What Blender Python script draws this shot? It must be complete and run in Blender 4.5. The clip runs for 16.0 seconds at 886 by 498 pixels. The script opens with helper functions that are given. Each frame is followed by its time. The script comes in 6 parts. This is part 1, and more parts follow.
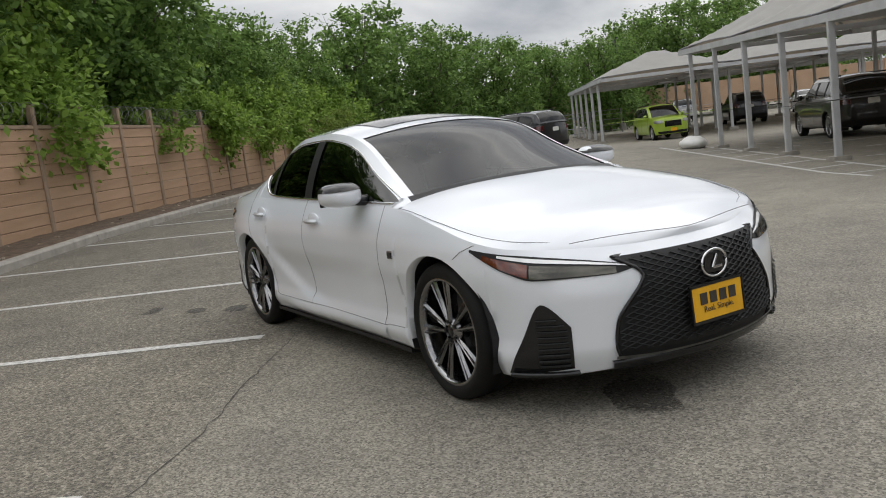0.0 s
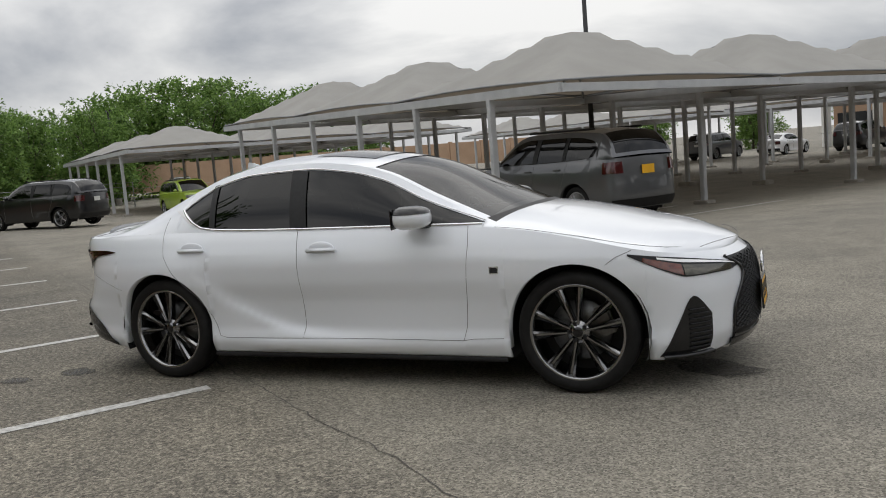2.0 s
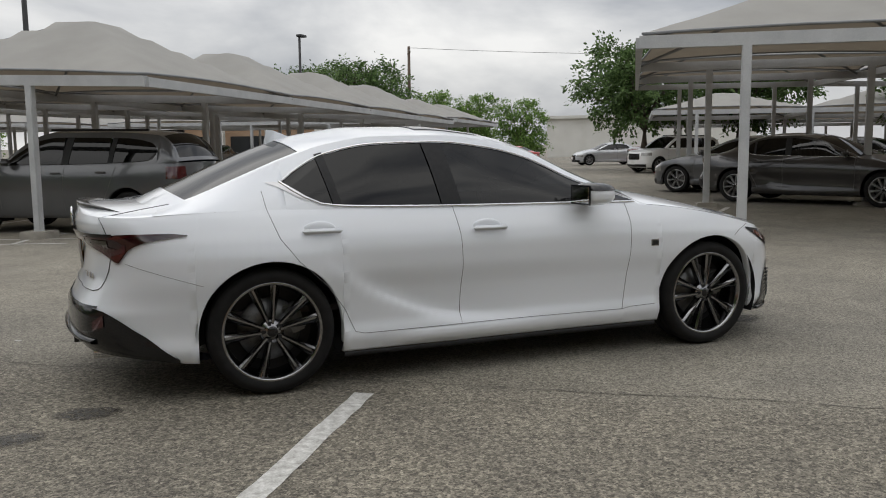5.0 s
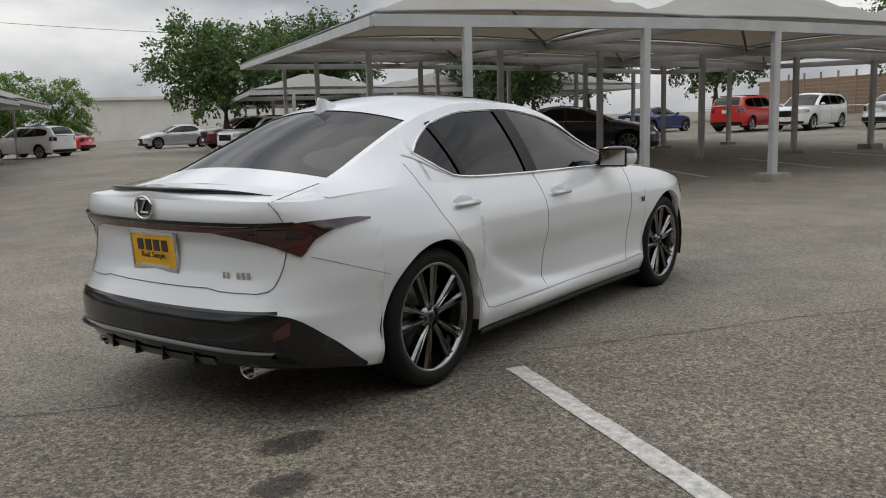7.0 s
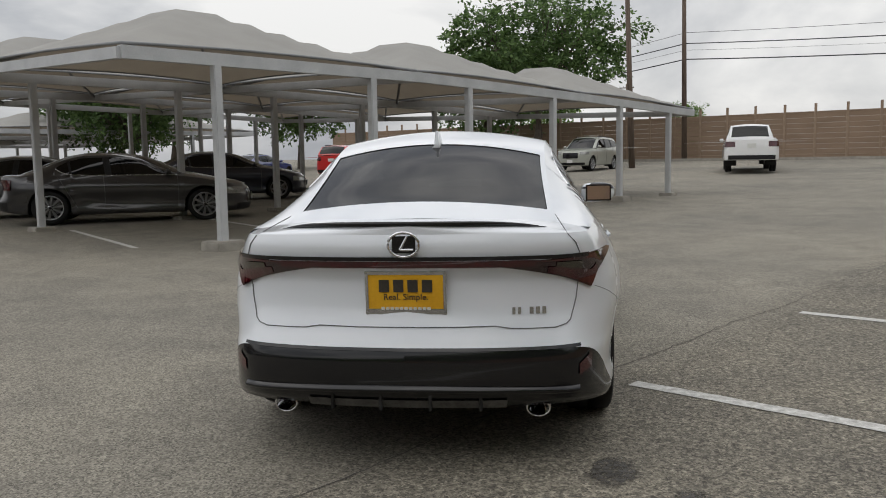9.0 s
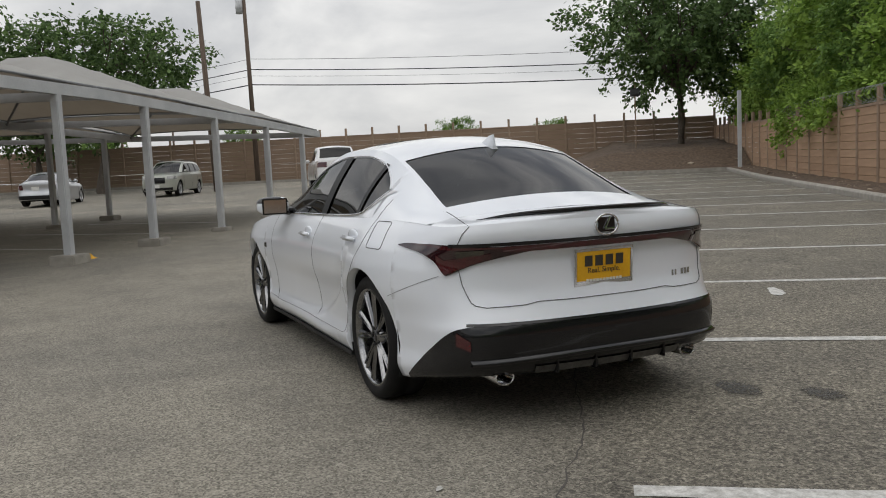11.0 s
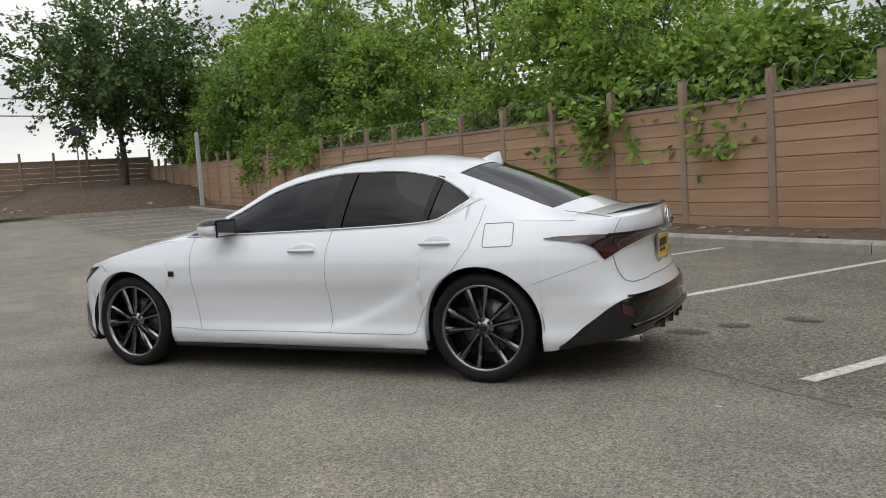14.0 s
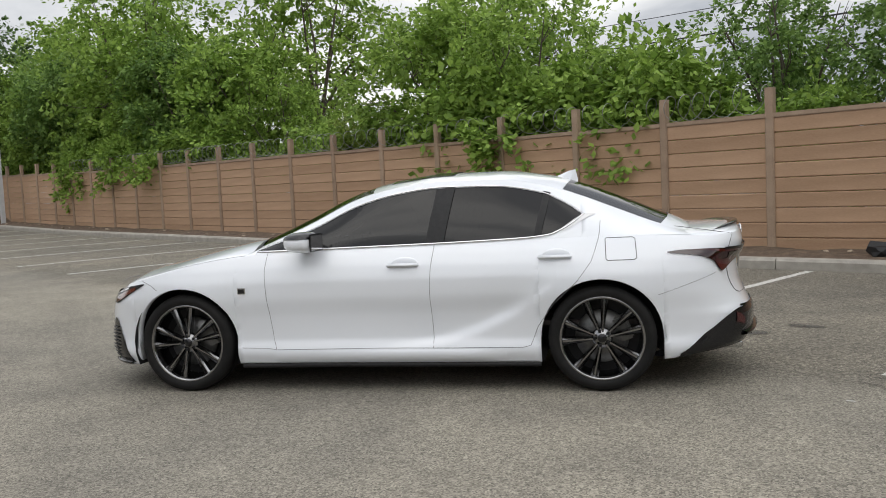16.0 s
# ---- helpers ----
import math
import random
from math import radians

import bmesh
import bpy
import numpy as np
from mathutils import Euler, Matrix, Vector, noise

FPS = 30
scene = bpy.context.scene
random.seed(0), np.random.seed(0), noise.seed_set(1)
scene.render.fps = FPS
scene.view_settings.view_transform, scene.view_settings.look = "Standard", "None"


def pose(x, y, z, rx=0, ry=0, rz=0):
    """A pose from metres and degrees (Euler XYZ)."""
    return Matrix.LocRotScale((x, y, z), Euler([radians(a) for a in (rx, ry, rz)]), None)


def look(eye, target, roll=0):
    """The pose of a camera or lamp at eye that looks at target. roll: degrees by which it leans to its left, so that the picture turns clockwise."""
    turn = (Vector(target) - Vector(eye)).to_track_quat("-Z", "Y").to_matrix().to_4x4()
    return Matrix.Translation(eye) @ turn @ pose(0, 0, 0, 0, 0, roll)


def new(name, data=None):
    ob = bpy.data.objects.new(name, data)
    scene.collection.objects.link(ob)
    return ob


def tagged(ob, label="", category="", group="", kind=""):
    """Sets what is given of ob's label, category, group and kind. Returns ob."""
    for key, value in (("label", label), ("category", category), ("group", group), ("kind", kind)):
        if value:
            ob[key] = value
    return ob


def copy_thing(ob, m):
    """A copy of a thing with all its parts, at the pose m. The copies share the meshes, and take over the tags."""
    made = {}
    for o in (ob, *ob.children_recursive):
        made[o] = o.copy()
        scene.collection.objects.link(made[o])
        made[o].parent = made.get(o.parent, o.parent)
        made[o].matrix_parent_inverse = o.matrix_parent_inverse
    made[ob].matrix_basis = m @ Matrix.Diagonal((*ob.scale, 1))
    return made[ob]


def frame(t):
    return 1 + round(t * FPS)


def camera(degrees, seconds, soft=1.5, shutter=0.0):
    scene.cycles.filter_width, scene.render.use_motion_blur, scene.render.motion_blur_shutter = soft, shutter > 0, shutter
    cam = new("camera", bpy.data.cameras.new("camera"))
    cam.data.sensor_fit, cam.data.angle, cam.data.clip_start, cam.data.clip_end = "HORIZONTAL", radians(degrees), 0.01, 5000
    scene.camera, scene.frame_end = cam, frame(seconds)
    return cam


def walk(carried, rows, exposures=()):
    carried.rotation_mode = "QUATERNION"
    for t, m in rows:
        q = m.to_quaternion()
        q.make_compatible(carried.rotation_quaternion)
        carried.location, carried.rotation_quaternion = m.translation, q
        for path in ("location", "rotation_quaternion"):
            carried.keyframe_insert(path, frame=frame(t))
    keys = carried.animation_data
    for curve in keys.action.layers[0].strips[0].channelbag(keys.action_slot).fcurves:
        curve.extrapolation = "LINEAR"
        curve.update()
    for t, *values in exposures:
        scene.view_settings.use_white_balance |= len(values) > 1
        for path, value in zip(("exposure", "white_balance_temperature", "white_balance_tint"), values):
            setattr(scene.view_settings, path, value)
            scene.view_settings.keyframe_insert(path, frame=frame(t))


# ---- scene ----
cam = camera(55.2, 16.0, 1.0)
PATH = [
    (0, (4.836, -2.765, 1.272), (3.114, -1.786, 1.0), -7.2),
    (0.5, (4.434, -3.505, 1.29), (2.884, -2.272, 1.013), -6.8),
    (1, (3.894, -4.15, 1.322), (2.555, -2.686, 1.068), -6.3),
    (1.5, (3.27, -4.693, 1.316), (2.175, -3.035, 1.09), -5.7),
    (2, (2.594, -5.163, 1.321), (1.781, -3.348, 1.105), -4.7),
    (2.5, (1.816, -5.484, 1.333), (1.299, -3.564, 1.121), -3.7),
    (3, (1.018, -5.711, 1.331), (0.768, -3.742, 1.083), -2.6),
    (3.2, (0.693, -5.738, 1.325), (0.549, -3.762, 1.052), -2.0),
    (5.5, (-2.857, -4.822, 1.288), (-1.901, -3.083, 1.044), -1.0),
    (6, (-3.465, -4.359, 1.3), (-2.293, -2.764, 1.011), -1.1),
    (6.5, (-4.016, -3.826, 1.274), (-2.617, -2.432, 0.957), -1.2),
    (7, (-4.509, -3.238, 1.265), (-2.924, -2.056, 0.961), -1.6),
    (7.5, (-4.884, -2.587, 1.255), (-3.155, -1.622, 0.976), -2.0),
    (8, (-5.207, -1.931, 1.265), (-3.364, -1.194, 1.015), -1.9),
    (10.5, (-5.755, 1.612, 1.226), (-3.844, 1.054, 1.036), -1.3),
    (11, (-5.625, 2.312, 1.216), (-3.805, 1.505, 1.025), -2.7),
    (11.5, (-5.41, 2.982, 1.224), (-3.689, 1.982, 1.026), -3.8),
    (12, (-5.077, 3.583, 1.215), (-3.498, 2.372, 1.018), -4.0),
    (12.5, (-4.741, 4.188, 1.21), (-3.334, 2.779, 1.017), -3.9),
    (13, (-4.303, 4.684, 1.216), (-3.09, 3.106, 1.02), -3.9),
    (13.5, (-3.853, 5.14, 1.227), (-2.844, 3.422, 1.045), -3.8),
    (14, (-3.342, 5.455, 1.247), (-2.486, 3.656, 1.077), -3.7),
    (14.5, (-2.837, 5.705, 1.25), (-2.094, 3.855, 1.084), -3.6),
    (15, (-2.336, 5.881, 1.267), (-1.718, 3.985, 1.112), -3.3),
    (15.5, (-1.859, 6.047, 1.295), (-1.388, 4.109, 1.146), -2.9),
    (16, (-1.429, 6.136, 1.319), (-1.049, 4.178, 1.171), -2.7),
]
walk(cam, [(t, look(eye, target, roll)) for t, eye, target, roll in PATH], [(0, 0.2), (1.0, 0.12), (2.0, 0.03), (3.0, -0.01), (5.5, 0.03), (7.5, -0.01), (10.5, -0.05), (11.5, -0.14), (12.5, -0.22), (13.0, -0.2), (13.5, 0.02), (14.5, 0.22), (16.0, 0.34)])

# ---- light ----
SUN_EL, SUN_AZ = 66.0, 30.0
world = bpy.data.worlds.new("overcast_sky")
scene.world = world
world.use_nodes = True
wn, wl = world.node_tree.nodes, world.node_tree.links
wn.clear()


def wnode(kind, **values):
    n = wn.new(kind)
    for k, v in values.items():
        n.inputs[k.replace("_", " ")].default_value = v
    return n


sky = wn.new("ShaderNodeTexSky")
sky.sky_type, sky.sun_disc = "NISHITA", False
sky.sun_elevation, sky.sun_rotation = radians(SUN_EL), radians(SUN_AZ)
coord = wn.new("ShaderNodeTexCoord")
stretch = wn.new("ShaderNodeMapping")
stretch.inputs["Scale"].default_value = (1.0, 1.0, 2.6)
wl.new(coord.outputs["Generated"], stretch.inputs["Vector"])
cloud = wnode("ShaderNodeTexNoise", Scale=2.1, Detail=7.0, Roughness=0.52, Distortion=0.35)
wl.new(stretch.outputs["Vector"], cloud.inputs["Vector"])
cloud_ramp = wn.new("ShaderNodeValToRGB")
cloud_ramp.color_ramp.elements[0].position, cloud_ramp.color_ramp.elements[0].color = 0.38, (0.44, 0.46, 0.50, 1)
cloud_ramp.color_ramp.elements[1].position, cloud_ramp.color_ramp.elements[1].color = 0.60, (1.08, 1.07, 1.05, 1)
wl.new(cloud.outputs["Fac"], cloud_ramp.inputs["Fac"])
sky_scale = wn.new("ShaderNodeVectorMath")
sky_scale.operation = "SCALE"
sky_scale.inputs["Scale"].default_value = 0.10
wl.new(sky.outputs["Color"], sky_scale.inputs[0])
cover = wn.new("ShaderNodeMix")
cover.data_type = "RGBA"
cover.inputs["Factor"].default_value = 0.93
wl.new(sky_scale.outputs[0], cover.inputs["A"])
wl.new(cloud_ramp.outputs["Color"], cover.inputs["B"])
back = wn.new("ShaderNodeBackground")
back.inputs["Strength"].default_value = 1.0
# an overcast sky is brighter overhead than at the horizon
axes = wn.new("ShaderNodeSeparateXYZ")
wl.new(coord.outputs["Generated"], axes.inputs[0])
rising = wn.new("ShaderNodeMapRange")
rising.interpolation_type = "SMOOTHSTEP"
rising.inputs["From Min"].default_value, rising.inputs["From Max"].default_value = 0.05, 0.75
rising.inputs["To Min"].default_value, rising.inputs["To Max"].default_value = 0.84, 1.36
wl.new(axes.outputs["Z"], rising.inputs["Value"])
graded = wn.new("ShaderNodeVectorMath")
graded.operation = "SCALE"
wl.new(cover.outputs["Result"], graded.inputs[0])
wl.new(rising.outputs["Result"], graded.inputs["Scale"])
wl.new(graded.outputs[0], back.inputs["Color"])
wout = wn.new("ShaderNodeOutputWorld")
wl.new(back.outputs[0], wout.inputs["Surface"])

sun_data = bpy.data.lights.new("sun", "SUN")
sun_data.energy, sun_data.angle, sun_data.color = 0.5, radians(75), (1.0, 0.97, 0.93)
sun = new("sun", sun_data)
sun.matrix_world = pose(0, 0, 30, 90 - SUN_EL, 0, SUN_AZ - 180)

# ---- materials ----


def tree_of(name):
    m = bpy.data.materials.new(name)
    m.use_nodes = True
    nt = m.node_tree
    return m, nt, nt.nodes["Principled BSDF"]


def surface(name, dark, light, rough=0.6, metal=0.0, scale=8.0, fine=90.0, bump=0.0, coat=0.0, spread=0.0, detail=6.0, stretch_by=None, specular=0.5):
    """A mottled surface: a coarse and a fine noise between two colours, fine relief, and a tint that differs from piece to piece."""
    m, nt, b = tree_of(name)
    n, l = nt.nodes, nt.links
    tc = n.new("ShaderNodeTexCoord")
    src = tc.outputs["Object"]
    if stretch_by:
        mp = n.new("ShaderNodeMapping")
        mp.inputs["Scale"].default_value = stretch_by
        l.new(src, mp.inputs["Vector"])
        src = mp.outputs["Vector"]
    big, small = n.new("ShaderNodeTexNoise"), n.new("ShaderNodeTexNoise")
    big.inputs["Scale"].default_value, big.inputs["Detail"].default_value = scale, detail
    small.inputs["Scale"].default_value, small.inputs["Detail"].default_value = fine, 3.0
    l.new(src, big.inputs["Vector"]), l.new(src, small.inputs["Vector"])
    mix = n.new("ShaderNodeMath")
    mix.operation = "MULTIPLY_ADD"
    mix.inputs[1].default_value = 0.35
    l.new(small.outputs["Fac"], mix.inputs[0])
    scaled = n.new("ShaderNodeMath")
    scaled.operation = "MULTIPLY"
    scaled.inputs[1].default_value = 0.65
    l.new(big.outputs["Fac"], scaled.inputs[0])
    l.new(scaled.outputs[0], mix.inputs[2])
    fac = mix.outputs[0]
    if spread:
        info = n.new("ShaderNodeObjectInfo")
        ma = n.new("ShaderNodeMath")
        ma.operation = "MULTIPLY_ADD"
        ma.inputs[1].default_value = spread
        l.new(info.outputs["Random"], ma.inputs[0])
        l.new(fac, ma.inputs[2])
        sub = n.new("ShaderNodeMath")
        sub.operation = "SUBTRACT"
        sub.inputs[1].default_value = spread / 2
        l.new(ma.outputs[0], sub.inputs[0])
        fac = sub.outputs[0]
    ramp = n.new("ShaderNodeValToRGB")
    ramp.color_ramp.elements[0].position, ramp.color_ramp.elements[0].color = 0.30, (*dark, 1)
    ramp.color_ramp.elements[1].position, ramp.color_ramp.elements[1].color = 0.70, (*light, 1)
    l.new(fac, ramp.inputs["Fac"])
    l.new(ramp.outputs["Color"], b.inputs["Base Color"])
    b.inputs["Roughness"].default_value, b.inputs["Metallic"].default_value = rough, metal
    b.inputs["Coat Weight"].default_value = coat
    b.inputs["Coat Roughness"].default_value = 0.04
    b.inputs["Specular IOR Level"].default_value = specular
    if bump:
        bp = n.new("ShaderNodeBump")
        bp.inputs["Strength"].default_value, bp.inputs["Distance"].default_value = 0.6, bump
        l.new(small.outputs["Fac"], bp.inputs["Height"])
        l.new(bp.outputs["Normal"], b.inputs["Normal"])
    return m


def asphalt_material():
    m, nt, b = tree_of("worn_asphalt")
    n, l = nt.nodes, nt.links
    tc = n.new("ShaderNodeTexCoord")

    def noise_of(scale, detail=5.0, rough=0.55):
        t = n.new("ShaderNodeTexNoise")
        t.inputs["Scale"].default_value, t.inputs["Detail"].default_value, t.inputs["Roughness"].default_value = scale, detail, rough
        l.new(tc.outputs["Object"], t.inputs["Vector"])
        return t.outputs["Fac"]

    def ramp_of(fac, a, ca, z, cz):
        r = n.new("ShaderNodeValToRGB")
        r.color_ramp.elements[0].position, r.color_ramp.elements[0].color = a, (*ca, 1)
        r.color_ramp.elements[1].position, r.color_ramp.elements[1].color = z, (*cz, 1)
        l.new(fac, r.inputs["Fac"])
        return r.outputs["Color"]

    def blend(kind, f, a, c):
        x = n.new("ShaderNodeMix")
        x.data_type, x.blend_type = "RGBA", kind
        if isinstance(f, float):
            x.inputs["Factor"].default_value = f
        else:
            l.new(f, x.inputs["Factor"])
        l.new(a, x.inputs["A"]), l.new(c, x.inputs["B"])
        return x.outputs["Result"]

    def cells(scale):
        t = n.new("ShaderNodeTexVoronoi")
        t.inputs["Scale"].default_value = scale
        l.new(tc.outputs["Object"], t.inputs["Vector"])
        g = n.new("ShaderNodeRGBToBW")
        l.new(t.outputs["Color"], g.inputs[0])
        return g

    grain, pebbles = cells(120.0), cells(58.0)
    # the bays beside the wall keep their coarse stones, the lane is worn smoother
    axes_ = n.new("ShaderNodeSeparateXYZ")
    l.new(tc.outputs["Object"], axes_.inputs[0])
    wander = n.new("ShaderNodeMath")
    wander.operation = "MULTIPLY_ADD"
    wander.inputs[1].default_value = 0.7
    l.new(noise_of(0.9, 5.0), wander.inputs[0]), l.new(axes_.outputs["Y"], wander.inputs[2])
    bays = n.new("ShaderNodeMapRange")
    bays.inputs["From Min"].default_value, bays.inputs["From Max"].default_value = -0.45, -1.05
    bays.inputs["To Min"].default_value, bays.inputs["To Max"].default_value = 0.3, 1.0
    l.new(wander.outputs[0], bays.inputs["Value"])
    coarse = bays.outputs["Result"]
    stone_col = ramp_of(grain.outputs[0], 0.12, (0.10, 0.092, 0.077), 0.88, (0.34, 0.314, 0.268))
    broad = ramp_of(noise_of(0.22, 4.0), 0.32, (0.76, 0.76, 0.76), 0.68, (1.08, 1.06, 1.02))
    patchy = ramp_of(noise_of(1.6, 6.0, 0.65), 0.35, (0.76, 0.76, 0.78), 0.68, (1.12, 1.12, 1.12))
    gritty = ramp_of(noise_of(30.0, 4.0, 0.65), 0.34, (0.58, 0.58, 0.58), 0.66, (1.28, 1.28, 1.26))
    pebbly = ramp_of(pebbles.outputs[0], 0.15, (0.66, 0.655, 0.65), 0.85, (1.3, 1.3, 1.28))
    c = blend("MULTIPLY", 1.0, stone_col, broad)
    c = blend("MULTIPLY", 0.8, c, patchy)
    c = blend("MULTIPLY", coarse, c, gritty)
    c = blend("MULTIPLY", coarse, c, pebbly)
    c = blend("MULTIPLY", 1.0, c, ramp_of(coarse, 0.3, (1.2, 1.21, 1.2), 1.0, (0.97, 0.965, 0.95)))
    l.new(c, b.inputs["Base Color"])
    b.inputs["Roughness"].default_value = 0.82
    b.inputs["Specular IOR Level"].default_value = 0.35
    bp = n.new("ShaderNodeBump")
    bp.inputs["Strength"].default_value, bp.inputs["Distance"].default_value = 0.9, 0.004
    l.new(grain.outputs[0], bp.inputs["Height"])
    l.new(bp.outputs["Normal"], b.inputs["Normal"])
    return m


def leaf_material(name, dark, light):
    m, nt, b = tree_of(name)
    n, l = nt.nodes, nt.links
    geo = n.new("ShaderNodeNewGeometry")
    ramp = n.new("ShaderNodeValToRGB")
    ramp.color_ramp.elements[0].position, ramp.color_ramp.elements[0].color = 0.0, (*dark, 1)
    ramp.color_ramp.elements[1].position, ramp.color_ramp.elements[1].color = 1.0, (*light, 1)
    l.new(geo.outputs["Random Per Island"], ramp.inputs["Fac"])
    l.new(ramp.outputs["Color"], b.inputs["Base Color"])
    b.inputs["Roughness"].default_value = 0.6
    b.inputs["Specular IOR Level"].default_value = 0.25
    trans = n.new("ShaderNodeBsdfTranslucent")
    l.new(ramp.outputs["Color"], trans.inputs["Color"])
    mix = n.new("ShaderNodeMixShader")
    mix.inputs["Fac"].default_value = 0.42
    l.new(b.outputs[0], mix.inputs[1]), l.new(trans.outputs[0], mix.inputs[2])
    l.new(mix.outputs[0], n["Material Output"].inputs["Surface"])
    return m


def tinted_glass(name, tint, gloss=0.52):
    """Thin dark glass: clear through its tint, mirror-like at a slant."""
    m, nt, b = tree_of(name)
    n, l = nt.nodes, nt.links
    n.remove(b)
    clear, shine, fr, mix = n.new("ShaderNodeBsdfTransparent"), n.new("ShaderNodeBsdfGlossy"), n.new("ShaderNodeFresnel"), n.new("ShaderNodeMixShader")
    clear.inputs["Color"].default_value = (*tint, 1)
    shine.inputs["Roughness"].default_value = 0.015
    shine.inputs["Color"].default_value = (gloss, gloss, gloss, 1)
    fr.inputs["IOR"].default_value = 1.5
    l.new(fr.outputs[0], mix.inputs["Fac"])
    l.new(clear.outputs[0], mix.inputs[1]), l.new(shine.outputs[0], mix.inputs[2])
    l.new(mix.outputs[0], n["Material Output"].inputs["Surface"])
    return m


ASPHALT = asphalt_material()
LINE_PAINT = surface("worn_line_paint", (0.27, 0.26, 0.235), (0.76, 0.75, 0.72), 0.75, scale=22, fine=120, bump=0.002)


def stain_material():
    """Oil soaked into the paving: it fades towards its edge and lets the stones through."""
    m = surface("oil_stain", (0.03, 0.027, 0.023), (0.095, 0.086, 0.074), 0.62, scale=14, fine=130, bump=0.003)
    n, l = m.node_tree.nodes, m.node_tree.links
    tc, sub_, ln, fade, grain, mul, clear, mix = (n.new("ShaderNode" + k) for k in ("TexCoord", "VectorMath", "VectorMath", "MapRange", "TexNoise", "Math", "BsdfTransparent", "MixShader"))
    sub_.operation, ln.operation, mul.operation = "SUBTRACT", "LENGTH", "MULTIPLY"
    sub_.inputs[1].default_value = (0.5, 0.5, 0.5)
    l.new(tc.outputs["Generated"], sub_.inputs[0]), l.new(sub_.outputs[0], ln.inputs[0])
    fade.inputs["From Min"].default_value, fade.inputs["From Max"].default_value = 0.5, 0.28
    l.new(ln.outputs["Value"], fade.inputs["Value"])
    grain.inputs["Scale"].default_value, grain.inputs["Detail"].default_value = 55, 4
    l.new(tc.outputs["Object"], grain.inputs["Vector"])
    spread_ = n.new("ShaderNodeMapRange")
    spread_.inputs["From Min"].default_value, spread_.inputs["From Max"].default_value = 0.33, 0.57
    l.new(grain.outputs["Fac"], spread_.inputs["Value"])
    l.new(fade.outputs["Result"], mul.inputs[0]), l.new(spread_.outputs["Result"], mul.inputs[1])
    l.new(mul.outputs[0], mix.inputs["Fac"])
    l.new(clear.outputs[0], mix.inputs[1]), l.new(n["Principled BSDF"].outputs[0], mix.inputs[2])
    l.new(mix.outputs[0], n["Material Output"].inputs["Surface"])
    return m


STAIN = stain_material()
CRACK = surface("open_crack", (0.05, 0.046, 0.04), (0.11, 0.1, 0.088), 0.9)
CONCRETE = surface("kerb_concrete", (0.22, 0.205, 0.18), (0.42, 0.395, 0.35), 0.85, scale=5, fine=120, bump=0.003)
SOIL = surface("dry_soil", (0.045, 0.03, 0.02), (0.165, 0.115, 0.078), 0.95, scale=7, fine=60, bump=0.02)
STONE = surface("rubble_stone", (0.16, 0.12, 0.085), (0.42, 0.35, 0.27), 0.9, scale=9, fine=70, bump=0.006, spread=0.5)
PLANK = surface("tan_concrete_plank", (0.31, 0.195, 0.118), (0.45, 0.295, 0.19), 0.85, scale=2.2, fine=45, bump=0.003, spread=0.22, stretch_by=(0.5, 1, 2.0))
# planks of the back wall: its shade is painted in as a darker brown
BACK_PLANK = surface("shaded_brown_plank", (0.20, 0.138, 0.094), (0.30, 0.212, 0.148), 0.88, scale=1.2, fine=45, bump=0.003, spread=0.22, stretch_by=(0.5, 1, 2.0))
POST = surface("brown_concrete_post", (0.235, 0.165, 0.115), (0.36, 0.265, 0.19), 0.88, scale=3.5, fine=60, bump=0.004, spread=0.2)
STEEL = surface("grey_painted_steel", (0.40, 0.41, 0.425), (0.56, 0.57, 0.58), 0.5, scale=2.5, fine=60, bump=0.0006)
# the grey steel again, with the shade under the canopies put into its colour
SHADED_STEEL = surface("shaded_grey_steel", (0.16, 0.165, 0.17), (0.27, 0.275, 0.28), 0.55, scale=3, fine=60)
WIRE = surface("galvanised_wire", (0.22, 0.22, 0.22), (0.4, 0.4, 0.4), 0.45, 0.7)
CABLE = surface("black_cable", (0.02, 0.02, 0.022), (0.04, 0.04, 0.042), 0.6)
WOOD_POLE = surface("weathered_pole_wood", (0.07, 0.05, 0.038), (0.17, 0.125, 0.095), 0.9, scale=4, fine=50, bump=0.005, stretch_by=(4, 4, 0.4))
BARK = surface("grey_brown_bark", (0.055, 0.045, 0.036), (0.16, 0.13, 0.105), 0.95, scale=9, fine=40, bump=0.015, stretch_by=(2, 2, 0.5))
LEAF_FRESH = leaf_material("fresh_leaf", (0.115, 0.20, 0.034), (0.35, 0.50, 0.105))
LEAF_MID = leaf_material("mid_leaf", (0.078, 0.148, 0.036), (0.25, 0.385, 0.10))
LEAF_OAK = leaf_material("oak_leaf", (0.05, 0.092, 0.032), (0.17, 0.26, 0.09))
LEAF_YELLOW = leaf_material("yellow_green_leaf", (0.11, 0.17, 0.03), (0.30, 0.38, 0.09))


def fabric_material():
    m = surface("grey_shade_fabric", (0.31, 0.303, 0.285), (0.40, 0.391, 0.368), 0.85, scale=1.2, fine=220, bump=0.0008)
    n, l = m.node_tree.nodes, m.node_tree.links
    b = n["Principled BSDF"]
    t = n.new("ShaderNodeBsdfTranslucent")
    t.inputs["Color"].default_value = (0.34, 0.275, 0.20, 1)
    mix = n.new("ShaderNodeMixShader")
    mix.inputs["Fac"].default_value = 0.2
    l.new(b.outputs[0], mix.inputs[1]), l.new(t.outputs[0], mix.inputs[2])
    l.new(mix.outputs[0], n["Material Output"].inputs["Surface"])
    return m


FABRIC = fabric_material()

# ---- building blocks ----


